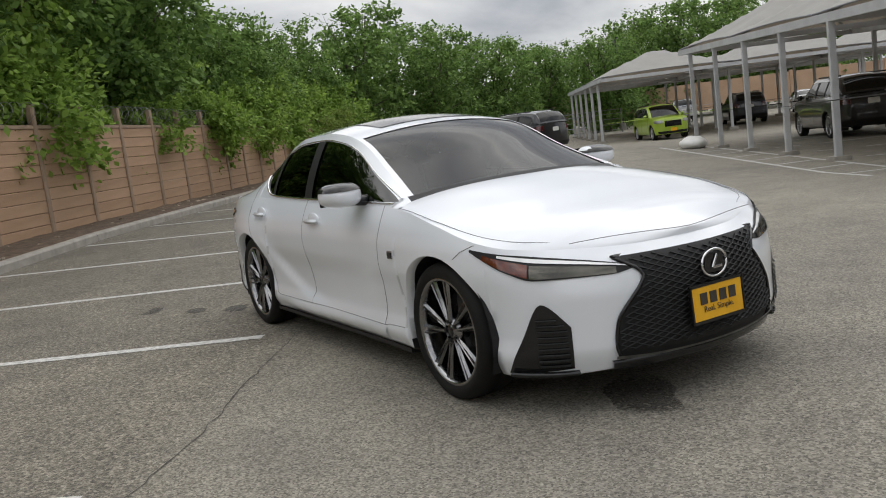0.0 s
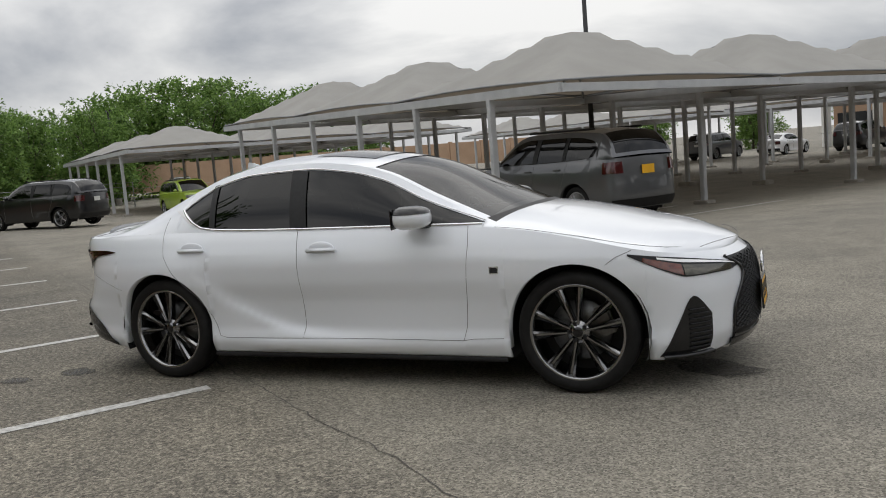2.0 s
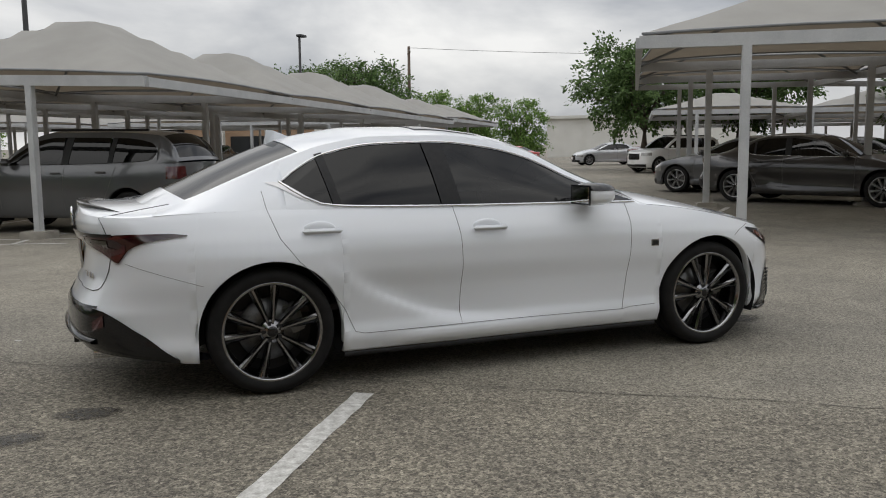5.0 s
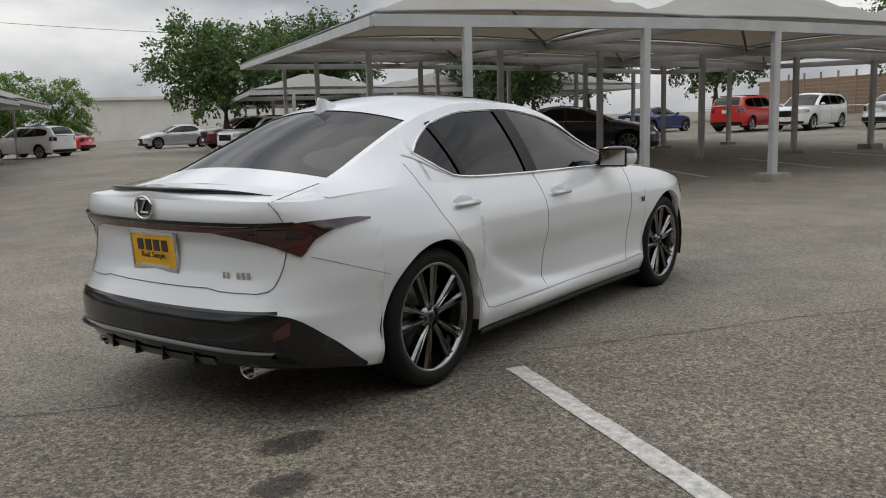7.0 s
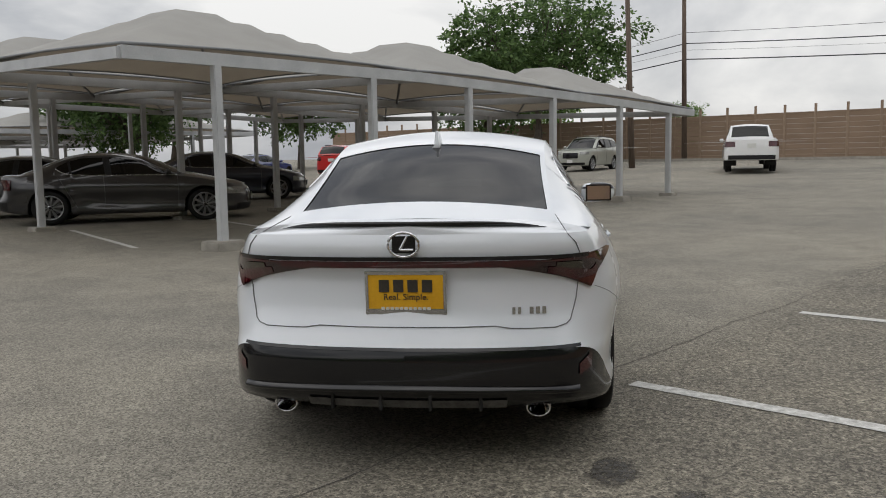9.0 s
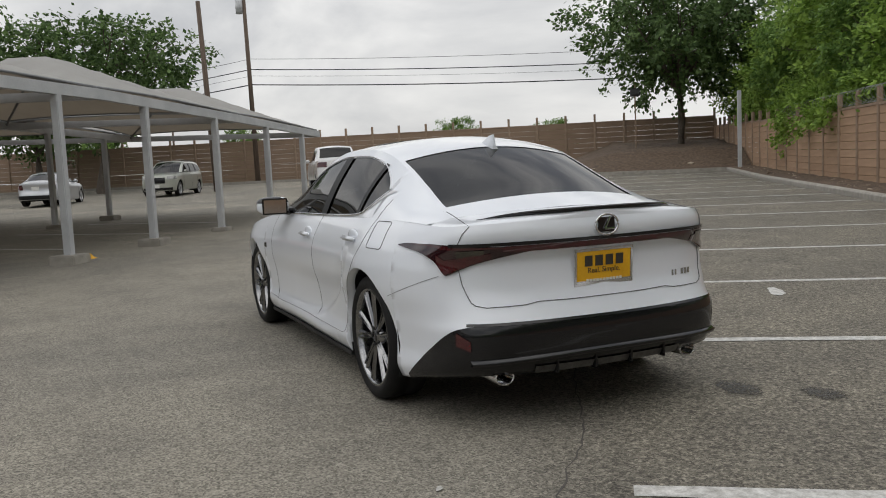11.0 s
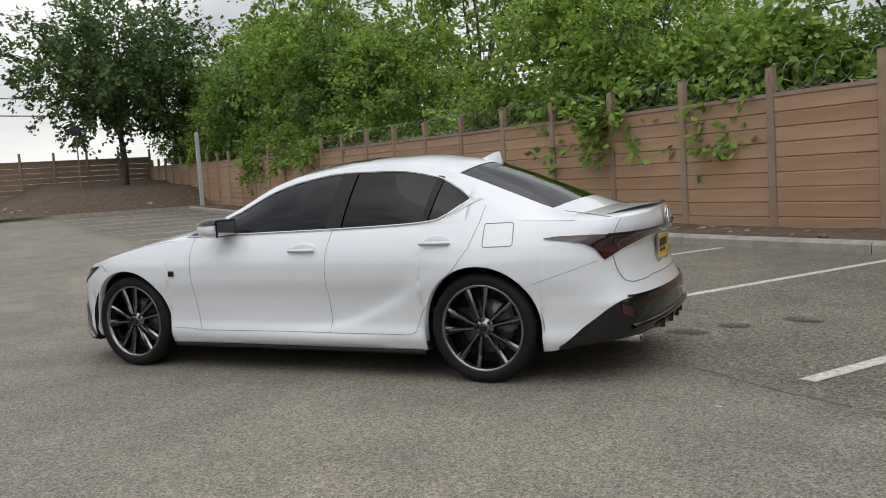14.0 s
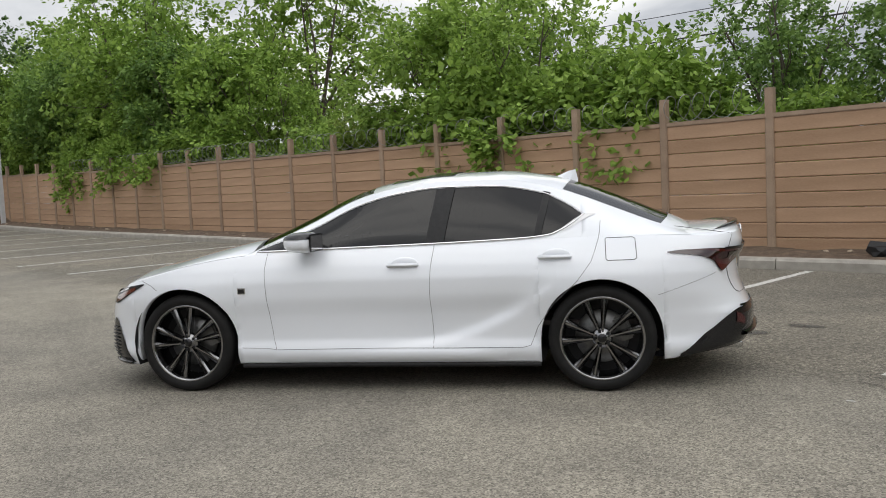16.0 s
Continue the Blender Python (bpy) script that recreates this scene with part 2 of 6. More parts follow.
def mesh_of(name, bm, material, smooth=False):
    me = bpy.data.meshes.new(name)
    bm.to_mesh(me)
    bm.free()
    if material:
        me.materials.append(material)
    if smooth:
        me.polygons.foreach_set("use_smooth", [True] * len(me.polygons))
    return me


def part(name, bm, material, parent=None, label="", smooth=False):
    ob = new(name, mesh_of(name, bm, material, smooth))
    ob.parent = parent
    if label:
        tagged(ob, label)
    return ob


def from_arrays(name, verts, faces, material, parent=None, label="", smooth=True):
    me = bpy.data.meshes.new(name)
    me.from_pydata([tuple(v) for v in verts], [], [tuple(f) for f in faces])
    me.materials.append(material)
    me.polygons.foreach_set("use_smooth", [smooth] * len(me.polygons))
    ob = new(name, me)
    ob.parent = parent
    if label:
        tagged(ob, label)
    return ob


def box(bm, sx, sy, sz, m=None, bevel=0.0):
    r = bmesh.ops.create_cube(bm, size=1.0)
    bmesh.ops.transform(bm, matrix=(m or Matrix()) @ Matrix.Diagonal((sx, sy, sz, 1)), verts=r["verts"])
    if bevel:
        es = list({e for v in r["verts"] for e in v.link_edges})
        bmesh.ops.bevel(bm, geom=es, offset=bevel, segments=2, affect="EDGES")


def boxed(sx, sy, sz, m=None, bevel=0.0):
    bm = bmesh.new()
    box(bm, sx, sy, sz, m, bevel)
    return bm


def rod(bm, a, b, r0, r1=None, sides=8):
    a, b = Vector(a), Vector(b)
    d = b - a
    m = Matrix.Translation((a + b) / 2) @ d.to_track_quat("Z", "Y").to_matrix().to_4x4()
    bmesh.ops.create_cone(bm, cap_ends=True, segments=sides, radius1=r0, radius2=r0 if r1 is None else r1, depth=d.length, matrix=m)


def tube_arrays(points, radius, sides=6, closed=False):
    pts = [Vector(p) for p in points]
    n = len(pts)
    verts, faces = [], []
    rad = radius if callable(radius) else (lambda k: radius)
    for i, p in enumerate(pts):
        a = pts[(i - 1) % n] if closed or i > 0 else p
        b = pts[(i + 1) % n] if closed or i < n - 1 else p
        q = (b - a).to_track_quat("Z", "Y").to_matrix()
        for k in range(sides):
            t = 2 * math.pi * k / sides
            verts.append(p + q @ Vector((math.cos(t), math.sin(t), 0)) * rad(i / max(1, n - 1)))
    for i in range(n if closed else n - 1):
        j = (i + 1) % n
        for k in range(sides):
            h = (k + 1) % sides
            faces.append((i * sides + k, i * sides + h, j * sides + h, j * sides + k))
    return verts, faces


def tube(name, points, radius, material, parent=None, label="", sides=6, closed=False):
    v, f = tube_arrays(points, radius, sides, closed)
    return from_arrays(name, v, f, material, parent, label)


# ---- the lot: u along the boundary wall, v away from it ----
TURN = -34.6
LOT = pose(0, 0, 0, 0, 0, TURN)


def rise(u, v):
    """Height of the paving: flat round the white car, falling away under one carport, climbing to the far wall."""
    s = min(1.0, max(0.0, -(u + 3) / 6))
    z = 0.0125 * max(0.0, min(u, 25) - 3) + 0.025 * max(0.0, min(u, 46) - 25)
    return z + s * (-0.033 * max(0.0, min(8.5, v)) - 0.02 * max(-9.0, min(0.0, v)))


def lot(u, v, z=0.0):
    return LOT @ Vector((u, v, z + rise(u, v)))


def at_lot(u, v, turn=0.0, z=0.0):
    return LOT @ pose(u, v, z + rise(u, v), 0, 0, turn)


def thing(name, m, label, category, group="", kind=""):
    e = new(name)
    e.empty_display_size = 0.2
    e.matrix_world = m
    return tagged(e, label, category, group, kind)


def ground_sheet():
    us = [-3000, -900, -300, -120] + [u * 1.0 for u in range(-60, 61)] + [120, 300, 900, 3000]
    vs = [-3000, -900, -300, -120, -60] + [v * 1.0 for v in range(-30, 61)] + [120, 300, 900, 3000]
    verts = [(u, v, rise(u, v)) for v in vs for u in us]
    w = len(us)
    faces = [(j * w + i, j * w + i + 1, (j + 1) * w + i + 1, (j + 1) * w + i) for j in range(len(vs) - 1) for i in range(w - 1)]
    g = from_arrays("ground", verts, faces, ASPHALT)
    g.matrix_world = LOT
    return tagged(g, "worn grey-brown asphalt parking lot with patches", "ground", kind="structure")


ground_sheet()


def flat_strip(name, pts_left, pts_right, material, label, category, lift=0.004, group=""):
    verts, faces = [], []
    for a, b in zip(pts_left, pts_right):
        verts += [lot(*a, lift), lot(*b, lift)]
    for i in range(len(pts_left) - 1):
        faces.append((2 * i, 2 * i + 1, 2 * i + 3, 2 * i + 2))
    ob = from_arrays(name, verts, faces, material, smooth=False)
    return tagged(ob, label, category, group, "structure")


def painted_line(u0, v0, u1, v1, width=0.1, seed=0):
    rng = random.Random(seed)
    d = Vector((u1 - u0, v1 - v0))
    n = Vector((-d.y, d.x)).normalized() * width / 2
    k = max(2, int(d.length / 0.12))
    left, right = [], []
    for i in range(k + 1):
        p = Vector((u0, v0)) + d * (i / k)
        left.append(tuple(p + n * (1 + rng.uniform(-0.12, 0.06))))
        right.append(tuple(p - n * (1 + rng.uniform(-0.12, 0.06))))
    flat_strip("bay_line", left, right, LINE_PAINT, "worn white painted parking bay line on asphalt", "road marking", 0.004, "bay lines along the wall")


for k in range(-11, 13):
    painted_line(-0.2 + 2.66 * k, -1.38, -0.2 + 2.66 * k, -6.72, 0.11, k + 40)

# ---- boundary wall ----
WALL_V, BAY, POST0 = -8.1, 1.76, 0.9


def plank_mesh(length, high, material, thick=0.05):
    bm = boxed(length, thick, high - 0.006)
    bmesh.ops.bevel(bm, geom=[e for e in bm.edges if abs(e.verts[0].co.x - e.verts[1].co.x) > length / 2], offset=0.012, segments=1, affect="EDGES")
    return mesh_of("plank", bm, material)


def post_mesh(high):
    bm = boxed(0.13, 0.13, high, pose(0, 0, high / 2))
    bmesh.ops.bevel(bm, geom=[e for e in bm.edges if abs(e.verts[0].co.z - e.verts[1].co.z) > high / 2], offset=0.02, segments=1, affect="EDGES")
    return mesh_of("post", bm, POST)


def wall_run(name, origin, turn, bays, rows, row_high, singles, base_at, post_extra, material):
    """A wall of stacked planks between posts. Its bays step with the ground; bays listed in singles are built plank by plank."""
    root = thing(name, LOT @ pose(*origin, 0, 0, turn), "tan precast concrete plank wall with taller brown posts", "boundary wall", kind="structure")
    pm, sm = plank_mesh(BAY - 0.1, row_high, material), post_mesh(rows * row_high + 0.12 + post_extra)
    cap = mesh_of("coping", boxed(BAY - 0.1, 0.09, 0.07, None, 0.01), POST)
    rng = random.Random(5)
    rest = bmesh.new()
    for i in range(bays):
        z0 = base_at(i)
        x = (i + 0.5) * BAY
        for r in range(rows):
            loc = pose(x, rng.uniform(-0.006, 0.006), z0 + (r + 0.5) * row_high, rng.uniform(-1.6, 1.6), 0, rng.uniform(-0.15, 0.15))
            if i in singles:
                o = new("plank", pm)
                o.parent, o.matrix_basis = root, loc
            else:
                k = len(rest.verts)
                rest.from_mesh(pm)
                rest.verts.ensure_lookup_table()
                bmesh.ops.transform(rest, matrix=loc, verts=rest.verts[k:])
        o = new("coping", cap)
        o.parent, o.matrix_basis = root, pose(x, 0, z0 + rows * row_high + 0.03)
        o = new("post", sm)
        o.parent, o.matrix_basis = root, pose(i * BAY, 0, z0 - 0.1)
    tagged(part("plank", rest, material, root), kind="stuff")
    return root


FIRST = -31


def side_base(i):
    u = POST0 + (FIRST + i) * BAY
    return rise(u, -8) + 0.10


wall_run("wall_side", (POST0 + FIRST * BAY, WALL_V, 0), 0, 58, 9, 0.222, set(range(19, 52)), side_base, 0.42, PLANK)
U_BACK = 47.3
# back wall stands in shade, carried by the darker plank colour
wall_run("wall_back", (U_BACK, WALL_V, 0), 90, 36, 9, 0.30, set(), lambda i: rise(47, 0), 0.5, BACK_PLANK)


def kerb_run(u0, u1, v):
    n = int((u1 - u0) / 3.0)
    root = thing("kerb", LOT @ pose(0, 0, 0), "weathered concrete kerb along the wall", "kerb", kind="structure")
    for i in range(n):
        a = u0 + (u1 - u0) * i / n
        b = u0 + (u1 - u0) * (i + 1) / n - 0.012
        bm = bmesh.new()
        prof = [(0, -0.05), (0.0, 0.11), (-0.03, 0.145), (-0.17, 0.15), (-0.17, -0.05)]
        rows = []
        for k in range(4):
            u = a + (b - a) * k / 3
            rows.append([bm.verts.new((u, v + p[0], rise(u, v) + p[1])) for p in prof])
        for r, s in zip(rows, rows[1:]):
            for j in range(4):
                bm.faces.new((r[j], s[j], s[j + 1], r[j + 1]))
        bm.faces.new(rows[0]), bm.faces.new(rows[-1][::-1])
        part("kerb_stone", bm, CONCRETE, root)
    return root


kerb_run(-45, 33.5, -6.8)


def soil_strip():
    us = [-45 + 0.4 * i for i in range(230)]
    vs = [-6.93, -7.2, -7.5, -7.8, -8.15, -9.5, -14, -30]
    verts = [(u, v, rise(u, v) + 0.12 + (0.05 * noise.noise((u * 1.7, v * 1.7, 0)) + 0.05 if j else 0)) for j, v in enumerate(vs) for u in us]
    w = len(us)
    faces = [(j * w + i + 1, j * w + i, (j + 1) * w + i, (j + 1) * w + i + 1) for j in range(len(vs) - 1) for i in range(w - 1)]
    s = from_arrays("soil_strip", verts, faces, SOIL)
    s.matrix_world = LOT
    tagged(s, "strip of dry brown soil and litter at the wall foot", "soil", kind="structure")


soil_strip()

# ---- carports ----


def canopy(name, corners, apex_rise, root_label, group):
    """One shade sail over a bay: four corners, a short ridge, edges that sag inwards, a hem coloured as in shade."""
    a, b, c, d = [Vector(p) for p in corners]
    mid = (a + b + c + d) / 4
    root = thing(name, Matrix.Translation(mid), root_label, "shade canopy", group)
    n = 14
    verts, faces = [], []
    for j in range(n + 1):
        for i in range(n + 1):
            s, t = i / n, j / n
            p = a.lerp(b, s).lerp(d.lerp(c, s), t)
            e = max(abs(2 * s - 1), abs(2 * t - 1))
            f = min(1.0, (1 - e) / 0.9)
            up = apex_rise * (0.88 * f + 0.12 * f * f)
            sag = 0.09 * (4 * s * (1 - s) * (1 - min(1, 9.0 * min(t, 1 - t))) + 4 * t * (1 - t) * (1 - min(1, 9.0 * min(s, 1 - s))))
            inward = (mid - p)
            inward.z = 0
            q = p + inward * 0.07 * (4 * s * (1 - s) * (e == abs(2 * t - 1)) + 4 * t * (1 - t) * (e != abs(2 * t - 1))) * e ** 6
            verts.append(q + Vector((0, 0, up + sag * 0.9)) - mid)
    w = n + 1
    for j in range(n):
        for i in range(n):
            faces.append((j * w + i, j * w + i + 1, (j + 1) * w + i + 1, (j + 1) * w + i))
    from_arrays("fabric", verts, faces, FABRIC, root)
    rim = [i for i in range(w)] + [j * w + n for j in range(1, w)] + [n * w + i for i in range(n - 1, -1, -1)] + [j * w for j in range(n - 1, 0, -1)]
    tube("hem", [verts[i] for i in rim], 0.022, SHADED_STEEL, root, "hem cable in shade-darkened grey steel", 5, True)
    for k, (i, j) in enumerate(((0, 0), (n, 0), (n, n), (0, n))):
        pts = [Vector(verts[round(j + (n / 2 - j) * t) * w + round(i + (n / 2 - i) * t)]) - Vector((0, 0, 0.1)) for t in (0, 0.15, 0.3, 0.45, 0.6, 0.72, 0.86, 1)]
        tube("rib", pts, 0.03, SHADED_STEEL, root, "", 6)
    return root


def beam(name, a, b, high, thick, material, parent):
    a, b = Vector(a), Vector(b)
    d = b - a
    x = d.normalized()
    y = Vector((0, 0, 1)).cross(x).normalized()
    z = x.cross(y)
    m = Matrix((x, y, z)).transposed().to_4x4()
    m.translation = (a + b) / 2 - parent.matrix_world.translation
    return part(name, boxed(d.length, thick, high, m), material, parent)


def frame_of(us, v_rows, z_at, pole_us, group, label, pole_rows):
    """The steel frame of a block: edge beams on every row line, cross beams, poles on concrete feet."""
    root = thing("carport_frame", Matrix.Translation(LOT @ Vector((us[0], v_rows[0], 0))), label, "carport frame", group)
    o = root.matrix_world.translation
    for r, v in enumerate(v_rows):
        for a, b in zip(us, us[1:]):
            beam("edge_beam", LOT @ Vector((a, v, z_at(a, v) - 0.12)), LOT @ Vector((b, v, z_at(b, v) - 0.12)), 0.17, 0.11, STEEL, root)
        if r in pole_rows:
            for u in pole_us:
                foot, top = lot(u, v), LOT @ Vector((u, v, z_at(u, v) - 0.19))
                bm = bmesh.new()
                h = top.z - foot.z + 0.05
                box(bm, 0.125, 0.125, h, Matrix.Translation(Vector((foot.x, foot.y, foot.z - 0.05 + h / 2)) - o) @ pose(0, 0, 0, 0, 0, TURN), 0.012)
                part("pole", bm, STEEL, root)
                big = (round(u * 7 + r) % 3) == 0
                w = 0.42 if big else 0.34
                bm = boxed(w + 0.06, w, 0.17 if big else 0.1, Matrix.Translation(foot - o) @ pose(0, 0, 0.05 if big else 0.03, 0, 0, TURN + 4), 0.02)
                part("foot", bm, CONCRETE, root, "rough concrete pole foot")
    for r, (v, w) in enumerate(zip(v_rows, v_rows[1:])):
        for u in us:
            beam("cross_beam", LOT @ Vector((u, v, z_at(u, v) - 0.13)), LOT @ Vector((u, w, z_at(u, w) - 0.13)), 0.15, 0.1, STEEL, root)
    return root


def block(us, v_rows, z_at, pole_us, apex, name):
    label = "grey fabric shade canopy stretched over a steel carport"
    for v, w in zip(v_rows, v_rows[1:]):
        for a, b in zip(us, us[1:]):
            cs = [LOT @ Vector((x, y, z_at(x, y))) for x, y in ((a + 0.04, v + 0.03), (b - 0.04, v + 0.03), (b - 0.04, w - 0.03), (a + 0.04, w - 0.03))]
            canopy("shade_canopy", cs, apex, label, name + " canopies")
    frame_of(us, v_rows, z_at, pole_us, name + " frames", "light grey painted steel carport frame on concrete feet", range(len(v_rows)))


def z_left(u, v):
    return 2.47 - 0.0315 * (u + 6.46) - 0.004 * (v - 6.9)


def z_right(u, v):
    return (2.78 if u < 8 else 2.78 - 0.033 * (u - 8)) + 0.028 * (v - 6.8)


block([-6.46, -12.5, -18.8, -25.2], [6.87, 12.75, 18.6, 24.5, 30.4], z_left, [-8.6, -11.5, -14.4, -17.35, -20.4, -23.6], 1.25, "west carport")
block([1.2, 6.75, 12.2, 17.6], [6.65, 12.55, 18.45, 24.35], z_right, [2.6, 5.6, 8.1, 10.9, 13.7, 16.2], 0.98, "east carport")

# ---- cars ----
WHITE_PAINT = surface("pearl_white_paint", (0.745, 0.775, 0.82), (0.785, 0.81, 0.855), 0.28, scale=0.8, fine=600, coat=1.0)
GAP = surface("panel_gap", (0.10, 0.10, 0.105), (0.18, 0.18, 0.185), 0.8)
GLOSS_BLACK = surface("gloss_black_trim", (0.006, 0.006, 0.007), (0.012, 0.012, 0.013), 0.16, coat=0.35, scale=3, specular=0.35)
MATT_BLACK = surface("black_plastic", (0.008, 0.008, 0.009), (0.02, 0.02, 0.021), 0.5, scale=30, fine=300, bump=0.0006, specular=0.3)
RUBBER = surface("tyre_rubber", (0.007, 0.007, 0.0075), (0.017, 0.0165, 0.016), 0.66, scale=14, fine=150, bump=0.001, specular=0.2)
RIM_DARK = surface("dark_chrome_rim", (0.20, 0.20, 0.203), (0.36, 0.36, 0.365), 0.17, 1.0, scale=5)
RIM_LIGHT = surface("silver_rim", (0.38, 0.38, 0.39), (0.55, 0.55, 0.56), 0.3, 0.9, scale=5)
SATIN = surface("satin_chrome", (0.55, 0.55, 0.56), (0.68, 0.68, 0.69), 0.35, 0.5, scale=4)
CHROME = surface("chrome", (0.62, 0.62, 0.63), (0.78, 0.78, 0.79), 0.08, 1.0, scale=4)
STEEL_DISC = surface("brake_steel", (0.10, 0.10, 0.10), (0.22, 0.22, 0.215), 0.4, 0.9, scale=20)
LAMP_RED = surface("red_lamp_glass", (0.035, 0.003, 0.005), (0.085, 0.005, 0.008), 0.08, coat=1.0, scale=12)
LAMP_DARK_RED = surface("smoked_red_lamp", (0.012, 0.003, 0.005), (0.032, 0.005, 0.007), 0.08, coat=1.0, scale=12)
LAMP_CLEAR = surface("clear_lamp_glass", (0.16, 0.16, 0.15), (0.42, 0.42, 0.40), 0.1, 0.3, coat=1.0, scale=24)
LAMP_BOWL = surface("smoky_lamp_bowl", (0.03, 0.028, 0.02), (0.12, 0.112, 0.085), 0.12, 0.6, coat=1.0, scale=9)
LAMP_WHITE = surface("white_lamp_strip", (0.78, 0.79, 0.8), (0.9, 0.9, 0.9), 0.15, coat=1.0)
AMBER = surface("amber_reflector", (0.07, 0.012, 0.006), (0.16, 0.03, 0.01), 0.15, coat=1.0, scale=30)
PLATE_YELLOW = surface("yellow_dealer_plate", (0.72, 0.36, 0.01), (0.86, 0.47, 0.02), 0.45, scale=6)
PLATE_WHITE = surface("white_number_plate", (0.6, 0.6, 0.58), (0.75, 0.75, 0.72), 0.45, scale=6)
INK = surface("black_print", (0.03, 0.026, 0.02), (0.06, 0.05, 0.04), 0.5)
SEAT_DARK = surface("dark_seat_leather", (0.018, 0.014, 0.014), (0.05, 0.035, 0.034), 0.55, scale=9, fine=200, bump=0.001)
SEAT_RED = surface("red_seat_leather", (0.12, 0.012, 0.012), (0.2, 0.025, 0.022), 0.55, scale=9, fine=200, bump=0.001)
GLASS_TINT = tinted_glass("tinted_car_glass", (0.04, 0.042, 0.045), 0.95)
GLASS_DARK = tinted_glass("privacy_car_glass", (0.012, 0.013, 0.014), 0.85)
GLASS_SCREEN = tinted_glass("windscreen_glass", (0.13, 0.145, 0.14), 0.8)


def curve(pts):
    """A smooth curve through (x, value) pairs, held flat past its ends."""
    pts = sorted(pts)
    xs, ys = [p[0] for p in pts], [p[1] for p in pts]
    n = len(xs)
    d = [(ys[i + 1] - ys[i]) / (xs[i + 1] - xs[i]) for i in range(n - 1)]
    m = [d[0]] + [0 if d[i - 1] * d[i] <= 0 else 2 * d[i - 1] * d[i] / (d[i - 1] + d[i]) for i in range(1, n - 1)] + [d[-1]]

    def f(x):
        if x <= xs[0]:
            return ys[0]
        if x >= xs[-1]:
            return ys[-1]
        i = 0
        while x > xs[i + 1]:
            i += 1
        h = xs[i + 1] - xs[i]
        t = (x - xs[i]) / h
        return (2 * t**3 - 3 * t * t + 1) * ys[i] + (t**3 - 2 * t * t + t) * h * m[i] + (3 * t * t - 2 * t**3) * ys[i + 1] + (t**3 - t * t) * h * m[i + 1]

    return f


